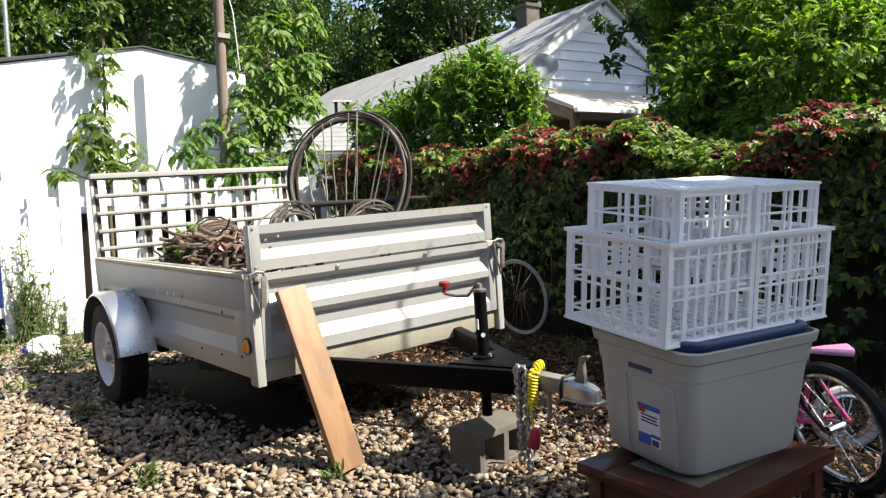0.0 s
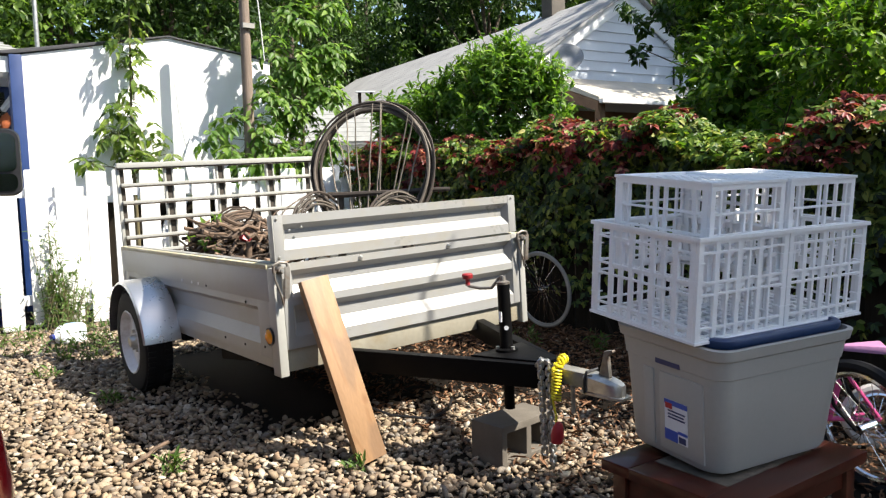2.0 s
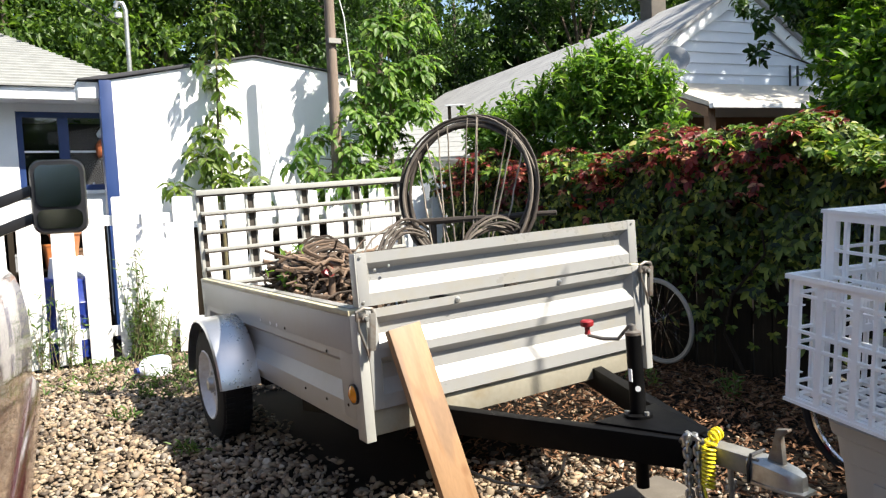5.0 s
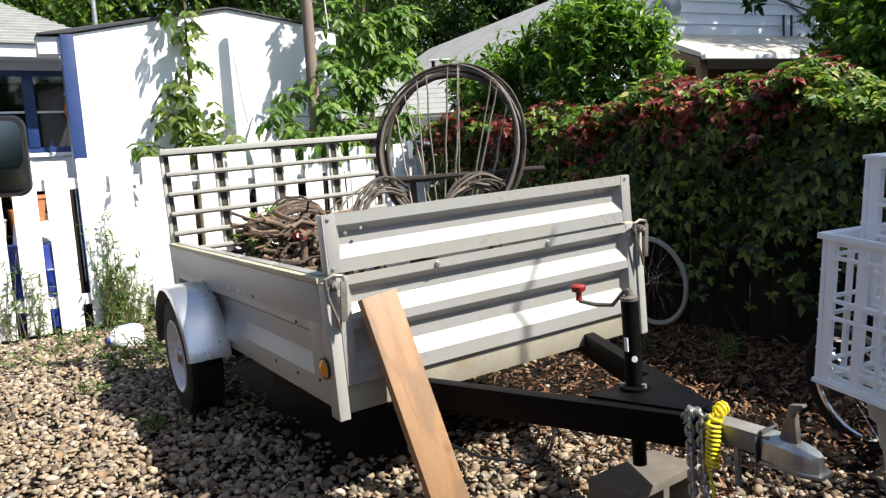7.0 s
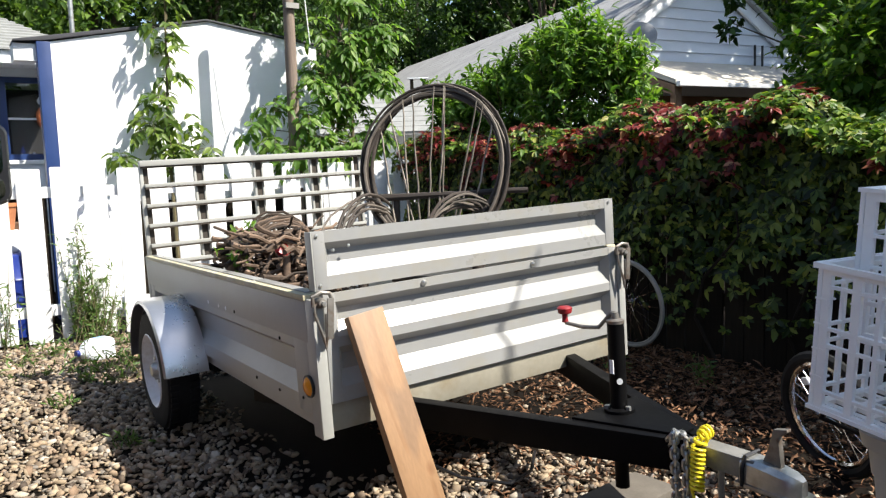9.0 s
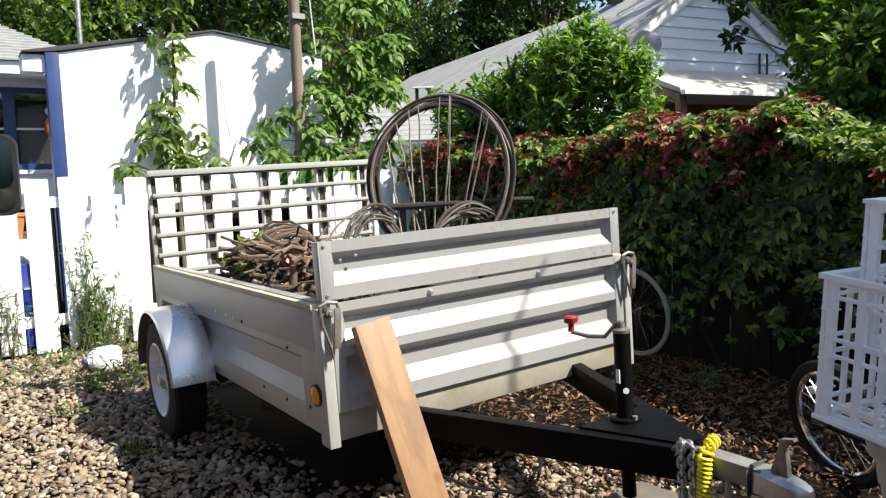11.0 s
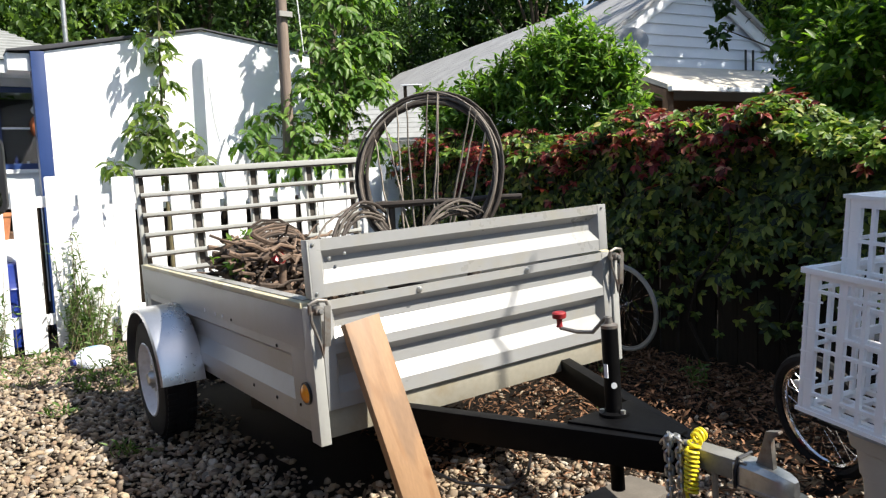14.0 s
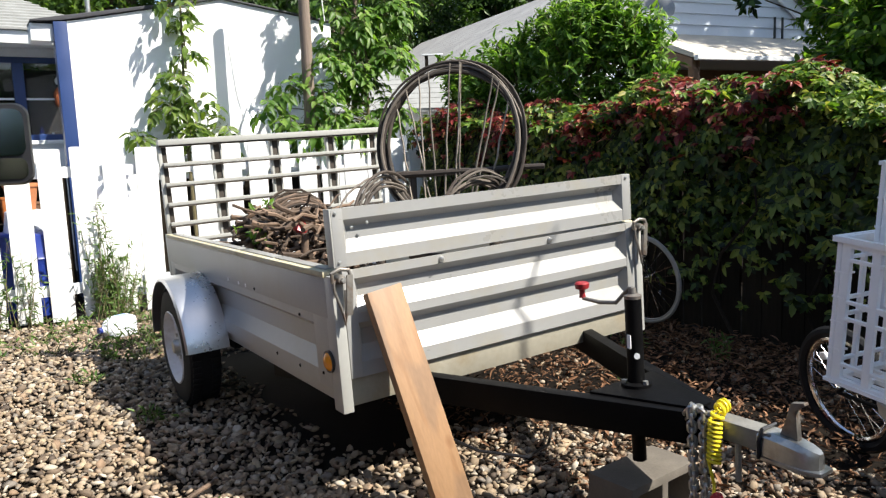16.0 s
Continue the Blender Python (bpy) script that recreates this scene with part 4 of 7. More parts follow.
def front():
    D = 0.034
    lower = [(0, 0.5), (0, 0.468), (D, 0.440), (D, 0.398), (0, 0.345), (0, 0.310), (D, 0.280), (D, 0.222), (0, 0.168), (0, 0.115)]
    upper = [(0, 0.715), (0, 0.675), (D, 0.648), (D, 0.604), (0, 0.560), (0, 0.512)]
    low = ribbed(lower, 0.042, 1.465, -0.02, "front_panel", M_FRONT, trailer, "pale grey ribbed steel front panel")
    up = ribbed(upper, 0.025, 1.462, -0.012, "upper_panel", M_FRONT, trailer, "ribbed steel extension panel above the front")
    part("side_edge", Shape().box(1.462, -0.014, 0.512, 1.468, 0.035, 0.715), M_PANEL, up, bevel=0.002)
    part("side_edge", Shape().box(0.019, -0.014, 0.512, 0.025, 0.035, 0.715), M_PANEL, up, bevel=0.002)
    for x in (0.45, 0.98):
        part("bolt", Shape().lathe([(0, 0.014), (0.006, 0.013), (0.011, 0.007), (0.012, 0)], 12, pose(x, -0.02, 0.484, 90, 0, 0)), M_STEEL, low, smooth=True)
    for x, z in ((0.10, 0.645), (0.16, 0.655), (0.04, 0.70), (0.04, 0.53), (1.44, 0.70)):
        part("rivet", Shape().lathe([(0, 0.005), (0.005, 0.004), (0.007, 0)], 8, pose(x, -0.012 if x > 0.05 and x < 1.4 else -0.016, z, 90, 0, 0)), M_STEEL, up)
    part("front_crossmember", Shape().box(0.041, -0.004, 0.012, 1.466, 0.05, 0.113), M_CROSS, trailer, "stained cream front crossmember", bevel=0.004)
    for x, xa, xb in ((0.0, -0.004, 0.037), (1.452, 1.470, 1.508)):
        part("corner_post", Shape().box(xa, -0.03, 0.0, xb, 0.045, 0.487), M_PANEL, trailer, bevel=0.004)
        lt = part("latch", Shape().beam((x + 0.052, -0.062, 0.492), (x + 0.040, -0.060, 0.352), 0.024, 0.007, up=(0, 1, 0)), M_LATCH, trailer, "rusty steel over-centre latch", bevel=0.002)
        part("clevis", Shape().tube([(x + 0.030, -0.052, 0.492), (x - 0.002, -0.050, 0.470), (x - 0.004, -0.052, 0.440), (x + 0.018, -0.056, 0.36), (x + 0.024, -0.056, 0.318), (x + 0.030, -0.056, 0.36), (x + 0.034, -0.056, 0.44)], 0.0055, 8), M_LATCH, lt, smooth=True)
        part("pivot", Shape().lathe([(0, 0.024), (0.015, 0.022), (0.019, 0.0), (0.019, -0.035), (0, -0.035)], 12, pose(x + 0.022, -0.045, 0.478, 90, 0, 0)), M_LATCH, lt, smooth=True)
        part("bolt", Shape().lathe([(0.0, 0.033), (0.009, 0.033), (0.009, 0.02)], 6, pose(x + 0.022, -0.045, 0.478, 90, 0, 0)), M_STEEL, lt)
        part("hook", Shape().tube([(x - 0.006, -0.045, 0.468), (x - 0.008, -0.05, 0.502), (x + 0.02, -0.054, 0.514), (x + 0.052, -0.056, 0.508), (x + 0.058, -0.058, 0.485)], 0.0075, 8), M_LATCH, lt, smooth=True)


def sides():
    for sgn, x0 in ((1, 0.0), (-1, TW)):
        def L(x):
            return x0 + sgn * x
        line = [(L(0), 0, 0.488), (L(0), 0, 0.300), (L(0.034), 0, 0.272), (L(0.034), 0, 0.190), (L(0.0), 0, 0.128), (L(0), 0, 0.07)]
        s = Shape().sheet([Vector(p) for p in line], (0, 0.17, 0), (0, TL - 0.09, 0), 0.012, (sgn, 0, 0))
        sd = part("side_panel", s, M_PANEL, trailer, "cream steel side panel with one long pressed recess")
        for ya, yb in ((0.045, 0.17), (TL - 0.09, TL)):
            part("end_flange", Shape().box(min(L(-0.001), L(0.03)), ya, 0.07, max(L(-0.001), L(0.03)), yb, 0.488), M_PANEL, sd, bevel=0.003)
        for ya, dy in ((0.17, 0.03), (TL - 0.09, -0.03)):
            part("rib_end", Shape().add([(L(0), ya, 0.30), (L(0), ya, 0.128), (L(0.034), ya + dy, 0.19), (L(0.034), ya + dy, 0.272)], [(0, 1, 2, 3)]), M_PANEL, sd)
        part("upper_plate", Shape().box(min(L(-0.005), L(-0.001)), 0.03, 0.335, max(L(-0.005), L(-0.001)), TL, 0.478), M_PANEL, sd, bevel=0.001)
        part("inner_lining", Shape().box(min(L(0.046), L(0.05)), 0.05, 0.09, max(L(0.046), L(0.05)), TL, 0.485), M_PANEL, sd)
        cap = part("top_rail", Shape().box(min(L(-0.012), L(0.055)), 0.02, 0.481, max(L(-0.012), L(0.055)), TL, 0.503), M_RAILTOP, trailer, "worn rail with peeling yellow tape", bevel=0.005)
        for ya, yb in ((0.05, 0.55), (0.57, 1.0), (1.02, 2.3)):
            part("cream_strip", Shape().box(min(L(0.012), L(0.052)), ya, 0.5035, max(L(0.012), L(0.052)), yb, 0.508), M_FRONT, cap, bevel=0.0015)
        for y in (1.18, 1.02, 0.92):
            part("hole_rim", Shape().lathe([(0.0, 0.0015), (0.009, 0.0015), (0.009, 0)], 10, pose(L(-0.005), y, 0.352, 0, -90 * sgn, 0)), M_TRIMW, sd)
        for y, z in ((0.8, 0.35), (0.30, 0.31), (0.35, 0.10), (0.60, 0.10), (0.12, 0.12)):
            part("rivet", Shape().lathe([(0, 0.004), (0.006, 0.003), (0.007, 0)], 8, pose(L(-0.002 if z < 0.33 else -0.005), y, z, 0, -90 * sgn, 0)), M_DARKWOOD, sd)
        lamp = part("marker_light", Shape().lathe([(0.0, 0.022), (0.02, 0.02), (0.032, 0.012), (0.036, 0.0)], 20, pose(L(-0.004), 0.044, 0.178, 0, -90 * sgn, 0)), M_AMBER, trailer, "amber side marker lens", smooth=True)
        part("lens_rim", Shape().lathe([(0.034, 0.0), (0.040, 0.0), (0.040, 0.010), (0.034, 0.010)], 20, pose(L(-0.004), 0.044, 0.178, 0, -90 * sgn, 0)), M_BLACKPL, lamp)
        part("corner_post", Shape().box(min(L(-0.004), L(0.05)), TL, 0.03, max(L(-0.004), L(0.05)), TL + 0.05, 0.5), M_PANEL, trailer, bevel=0.004)
        part("bottom_rail", Shape().box(min(L(0.02), L(0.07)), 0.05, 0.02, max(L(0.02), L(0.07)), TL, 0.085), M_PANEL, trailer)
    for i in range(10):
        part("deck_board", Shape().box(0.055 + i * 0.139, 0.03, 0.086, 0.055 + i * 0.139 + 0.135, TL, 0.108), M_DECK, trailer, bevel=0.003)
    for y in (0.5, 1.2, 1.9, 2.34):
        part("floor_beam", Shape().box(0.07, y, 0.01, TW - 0.07, y + 0.05, 0.084), M_BLACK, trailer)


def gate():
    g = part("ramp_gate", Shape().box(0.0, TL - 0.055, 1.037, TW, TL - 0.01, 1.072), M_PANEL, trailer, "pale open ladder gate at the rear", bevel=0.004)
    # Dark strips hung below the rails imitate their shaded undersides.
    part("top_shade_strip", Shape().box(0.01, TL - 0.047, 1.026, TW - 0.01, TL - 0.015, 1.0365), M_GATESHADE, g)
    for z in (0.92, 0.80, 0.68, 0.56, 0.455):
        r = part("rail", Shape().box(0.02, TL - 0.052, z - 0.008, TW - 0.02, TL - 0.022, z + 0.012), M_PANEL, g, bevel=0.003)
        part("shade_strip", Shape().box(0.022, TL - 0.049, z - 0.019, TW - 0.022, TL - 0.024, z - 0.0085), M_GATESHADE, r)
    for x in (0.012, 0.355, 0.735, 1.13, 1.475):
        edge = x in (0.012, 1.475)
        for dx, w in (((0.0, 0.010),) if edge else ((-0.026, 0.007), (0.026, 0.006))):
            part("upright", Shape().box(x + dx - w, TL - 0.021, 0.43, x + dx + w, TL + 0.012, 1.036), M_PANEL, g, bevel=0.002)
        x0, x1 = (x + 0.0105, x + 0.040) if x < 0.1 else (x - 0.040, x - 0.0105) if x > 1.4 else (x - 0.0185, x + 0.0195)
        # Webs share the dark colour, which carries the shade inside each upright.
        part("web", Shape().box(x0, TL - 0.012, 0.43, x1, TL - 0.004, 1.035), M_GATESHADE, g)


def road_wheel(sgn, x0):
    w = part("wheel", Shape().lathe([(0.19, -0.075), (0.20, -0.085), (0.262, -0.088), (0.298, -0.078), (0.313, -0.055), (0.317, 0.0), (0.313, 0.055), (0.298, 0.078), (0.262, 0.088), (0.20, 0.085), (0.19, 0.075), (0.18, 0.0), (0.19, -0.075)], 48),
             M_RUBBER, trailer, "black treaded tyre", smooth=True, at=pose(x0, 1.71, -0.045, 0, -90 * sgn, 0))
    part("rim", Shape().lathe([(0.196, 0.086), (0.19, 0.09), (0.182, 0.082), (0.172, 0.055), (0.160, 0.04), (0.135, 0.036), (0.10, 0.05), (0.07, 0.052), (0.045, 0.045), (0.0, 0.045), (0, 0.02), (0.17, 0.0), (0.19, -0.07)], 40), M_RIM, w, "white painted steel rim", smooth=True)
    part("hub", Shape().lathe([(0.042, 0.045), (0.040, 0.075), (0.030, 0.088), (0.0, 0.09)], 20), M_STEEL, w, "dull hub cap", smooth=True)
    for i in range(5):
        a = 2 * math.pi * i / 5
        part("lug_nut", Shape().lathe([(0.011, 0.048), (0.011, 0.066), (0.0, 0.068)], 6, pose(0.062 * math.cos(a), 0.062 * math.sin(a), 0)), M_STEEL, w)
    tread = Shape()
    for i in range(60):
        a = 2 * math.pi * i / 60
        for z0, z1 in ((-0.07, -0.025), (0.025, 0.07)):
            tread.box(-0.010, 0.310, z0, 0.010, 0.321, z1, pose(0, 0, 0, 0, 0, math.degrees(a)))
    tagged(part("tread", tread, M_RUBBER, w), kind="stuff")
    # fender: half hoop with a rolled outer lip
    r, n = 0.392, 28
    xo, xi = x0 - sgn * 0.108, x0 + sgn * 0.105
    line_o = [(0, r * math.cos(a), r * math.sin(a) * 0.97) for a in [math.pi * (0.02 + 0.95 * k / n) for k in range(n + 1)]]
    f = Shape()
    verts = []
    for _, yy, zz in line_o:
        k0 = 1 - 0.055
        verts += [(xi, yy, zz), (xo + sgn * 0.03, yy, zz), (xo + sgn * 0.008, yy * 0.985, zz * 0.985), (xo, yy * k0, zz * k0), (xo + sgn * 0.006, yy * k0, zz * k0), (xo + sgn * 0.034, yy * 0.975, zz * 0.975), (xi, yy * 0.988, zz * 0.988)]
    faces = [(i * 7 + j, i * 7 + (j + 1) % 7, (i + 1) * 7 + (j + 1) % 7, (i + 1) * 7 + j) for i in range(n) for j in range(7)]
    faces += [tuple(range(7)), tuple(n * 7 + j for j in range(7))]
    part("fender", f.add(verts, faces), M_FENDER, trailer, "dull scuffed aluminium wheel fender", smooth=True, at=pose(0, 1.71, -0.045))
    part("axle_stub", Shape().tube([(x0, 1.71, -0.045), (TW / 2, 1.71, -0.045)], 0.03, 10), M_BLACK, trailer)
    part("spring", Shape().box(x0 + sgn * 0.12, 1.3, -0.02, x0 + sgn * 0.17, 2.1, 0.02), M_BLACK, trailer)


def chain_links(s, path, wire=0.0055, length=0.034, width=0.021):
    """Interlocked oval links along a polyline."""
    pts = [Vector(p) for p in path]
    dist = [0.0]
    for a, b in zip(pts, pts[1:]):
        dist.append(dist[-1] + (b - a).length)
    k, t = 0, 0.0
    while t < dist[-1]:
        i = max(j for j in range(len(dist) - 1) if dist[j] <= t)
        d = (pts[i + 1] - pts[i]).normalized()
        c = pts[i] + d * (t - dist[i])
        o = d.orthogonal().normalized()
        side = o if k % 2 else d.cross(o)
        h = (length - width) / 2
        loop = []
        for q in range(12):
            a = 2 * math.pi * q / 12
            loop.append(c + side * math.cos(a) * width / 2 + d * (math.sin(a) * width / 2 + (h if math.sin(a) > 0 else -h)))
        s.tube(loop, wire, 5, closed=True)
        t += length - 2 * wire - 0.001
        k += 1


def tongue():
    cx = 0.765
    for sgn in (-1, 1):
        part("tongue_beam", Shape().beam((cx + sgn * 0.72, 0.75, 0.012), (cx + sgn * 0.028, -0.955, 0.012), 0.05, 0.10), M_BLACK, trailer, "black steel tongue beam", bevel=0.004)
    part("tongue_plate", Shape().prism([(-0.15, -0.60, 0), (0.15, -0.60, 0), (0.035, -0.93, 0), (-0.035, -0.93, 0)], (cx, 0, 0.062), (cx, 0, 0.070)), M_BLACK, trailer, "black gusset plate", bevel=0.002)
    part("tongue_tube", Shape().box(cx - 0.031, -1.17, -0.006, cx + 0.031, -0.86, 0.054), M_TUBE, trailer, "rusty galvanised tongue tube", bevel=0.005)
    part("hanging_bolt", Shape().tube([(cx - 0.02, -1.06, 0.0), (cx - 0.02, -1.06, -0.12)], 0.009, 8), M_STEEL, trailer)
    c = Shape()
    prof = [(-0.038, 0.0), (0.038, 0.0), (0.036, 0.052), (0.022, 0.066), (-0.022, 0.066), (-0.036, 0.052)]
    rings = [(-1.13, 1.0, 0.003), (-1.18, 1.0, 0.0), (-1.23, 0.98, -0.005), (-1.265, 0.9, -0.010), (-1.285, 0.68, -0.010), (-1.296, 0.35, -0.006)]
    v = []
    for yy, k, dz in rings:
        v += [(cx + x * k, yy, -0.012 + dz + z * (0.55 + 0.45 * k)) for x, z in prof]
    fc = [(i * 6 + j, i * 6 + (j + 1) % 6, (i + 1) * 6 + (j + 1) % 6, (i + 1) * 6 + j) for i in range(5) for j in range(6)] + [tuple(range(6)), tuple(30 + j for j in range(6))]
    cp = part("coupler", c.add(v, fc), M_STEEL, trailer, "worn zinc ball coupler", smooth=True)
    part("lip", Shape().prism([(-0.042, 0, 0), (0.042, 0, 0), (0.042, -0.155, 0), (0.028, -0.195, 0), (-0.028, -0.195, 0), (-0.042, -0.155, 0)], (cx, -1.115, -0.024), (cx, -1.115, -0.013)), M_STEEL, cp, bevel=0.002)
    part("latch_lever", Shape().prism([(0, 0.025, 0.0), (0, -0.03, 0.0), (0, -0.028, 0.03), (0, -0.024, 0.085), (0, -0.05, 0.105), (0, -0.048, 0.112), (0, -0.01, 0.104), (0, 0.006, 0.05)], (cx - 0.008, -1.205, 0.045), (cx + 0.012, -1.205, 0.045)), M_LATCH, cp, "upright coupler latch lever", bevel=0.002)
    part("strap", Shape().tube([(cx - 0.041, -1.14, -0.02), (cx - 0.043, -1.142, 0.03), (cx - 0.03, -1.145, 0.062), (cx + 0.03, -1.145, 0.062), (cx + 0.043, -1.142, 0.03), (cx + 0.041, -1.14, -0.02)], 0.006, 6), M_BLACKPL, cp)
    # jack
    jx, jy = 0.765, -0.665
    jack = part("tongue_jack", Shape().tube([(jx, jy, 0.0), (jx, jy, 0.365)], 0.0275, 20), M_BLACK, trailer, "black screw jack standing on a block", smooth=True)
    part("inner_tube", Shape().tube([(jx, jy, -0.188), (jx, jy, 0.02)], 0.023, 20), M_BLACK, jack, smooth=True)
    part("collar", Shape().lathe([(0.026, 0.0), (0.050, 0.0), (0.050, 0.010), (0.029, 0.014)], 20, pose(jx, jy, 0.070)), M_BLACK, jack, smooth=True)
    for a in (30, 150, 270):
        part("bolt", Shape().lathe([(0.009, 0), (0.009, 0.012), (0, 0.012)], 6, pose(jx + 0.04 * math.cos(radians(a)), jy + 0.04 * math.sin(radians(a)), 0.080)), M_STEEL, jack)
    part("cap", Shape().lathe([(0.0285, 0.0), (0.029, 0.010), (0.014, 0.016), (0.011, 0.035), (0.0, 0.036)], 16, pose(jx, jy, 0.362)), M_LATCH, jack, smooth=True)
    part("sticker", Shape().box(jx - 0.0300, jy - 0.010, 0.20, jx - 0.0265, jy + 0.005, 0.245, None), M_PAPER, jack)
    part("sticker", Shape().lathe([(0, 0.0295), (0.010, 0.0295), (0.010, 0.0265)], 12, pose(jx, jy, 0.175, 90, 0, -35)), M_PAPER, jack)
    cr = part("crank", Shape().tube([(jx, jy, 0.395), (jx - 0.002, jy + 0.015, 0.392), (jx - 0.015, jy + 0.06, 0.342), (jx - 0.03, jy + 0.12, 0.338), (jx - 0.042, jy + 0.185, 0.345), (jx - 0.042, jy + 0.19, 0.385)], 0.007, 8), M_LATCH, jack, smooth=True)
    part("knob", Shape().lathe([(0.012, -0.022), (0.010, -0.012), (0.010, 0.004), (0.024, 0.010), (0.026, 0.026), (0.020, 0.031), (0.0, 0.031)], 9, pose(jx - 0.042, jy + 0.19, 0.370)), M_KNOB, cr, "red plastic crank knob", smooth=True)
    # chains, coiled cable and plug
    for k, (a, b, c2) in enumerate((((-0.055, -0.90, 0.03), (-0.075, -0.945, 0.085), (-0.092, -0.96, -0.30)), ((-0.04, -0.93, 0.075), (-0.062, -0.975, 0.078), (-0.072, -0.985, -0.34)))):
        s = Shape()
        chain_links(s, [(cx + a[0], a[1], a[2]), (cx + b[0], b[1], b[2]), (cx + c2[0], c2[1], c2[2])])
        part("safety_chain", s, M_STEEL, trailer, "grey steel safety chain", smooth=True)
    core = []
    for t in np.linspace(0, 1, 16 * 12):
        if t < 0.3:
            u = t / 0.3
            p = Vector((cx + 0.01 - 0.065 * u, -1.0 - 0.012 * u, 0.085 + 0.012 * math.sin(math.pi * u) - 0.03 * u))
        else:
            u = (t - 0.3) / 0.7
            p = Vector((cx - 0.055 - 0.012 * u, -1.012, 0.055 - 0.125 * u))
        a = 2 * math.pi * 14 * t
        ax = Vector((1, 0, 0.2)).normalized() if t < 0.2 else Vector((0.2, 0, 1)).normalized()
        o = Vector((0, 1, 0))
        core.append(p + o * math.cos(a) * 0.0175 + ax.cross(o) * math.sin(a) * 0.0175)
    part("coiled_cable", Shape().tube(core, 0.0050, 6), M_YELLOW, trailer, "yellow coiled breakaway cable", smooth=True)
    part("cable_tail", Shape().tube([core[-1], (cx - 0.075, -1.01, -0.10), (cx - 0.072, -1.015, -0.13), (cx - 0.08, -1.02, -0.155)], 0.005, 6), M_YELLOW, trailer)
    part("plug", Shape().lathe([(0, 0.0), (0.024, 0.004), (0.027, 0.03), (0.022, 0.065), (0.012, 0.085), (0, 0.085)], 12, pose(cx - 0.085, -1.02, -0.235, 8, 6, 0)), M_RED, trailer, "red breakaway plug", smooth=True)


front()
sides()
gate()
road_wheel(1, -0.10)
road_wheel(-1, TW + 0.10)
tongue()


# ---- things round and in the trailer ----
def board():
    a, b = Vector((0.283, -0.298, 0.012)), Vector((0.158, -0.050, 0.808))
    d = (b - a).normalized()
    side = Vector((1, 0.03, 0))
    side = (side - d * side.dot(d)).normalized()
    n = side.cross(d)
    m = Matrix((side, n, d)).transposed().to_4x4()
    m.translation = a
    solo("plank", Shape().box(-0.071, -0.019, 0, 0.071, 0.019, (b - a).length), M_PINE, "new orange-brown pine plank leaning on the trailer front", "plank", bevel=0.003, at=m)


def block():
    m = pose(0.808, -0.646, 0.0, 0, 0, 5)
    w, d, h = 0.172, 0.092, 0.186
    t = 0.032
    xs, sx = bars([(-w, -w + t), (-t / 2, t / 2), (w - t, w)])
    zs, sz = bars([(0, t), (h - t, h)])
    s = Shape().lattice(xs, zs, lambda i, j: i in sx or j in sz, 2 * d)
    solo("concrete_block", s, M_CONC, "grey hollow concrete block under the jack", "concrete block", bevel=0.005, at=m @ pose(0, -d, 0))


def wavy(a, b, r, wob, rnd, n=7):
    a, b = Vector(a), Vector(b)
    pts, rs = [], []
    for i in range(n):
        t = i / (n - 1)
        j = Vector((rnd.uniform(-1, 1), rnd.uniform(-1, 1), rnd.uniform(-1, 1))) * wob * (1 if 0 < i < n - 1 else 0.3)
        pts.append(a.lerp(b, t) + j)
        rs.append(r * (1.15 - 0.35 * t))
    return pts, rs


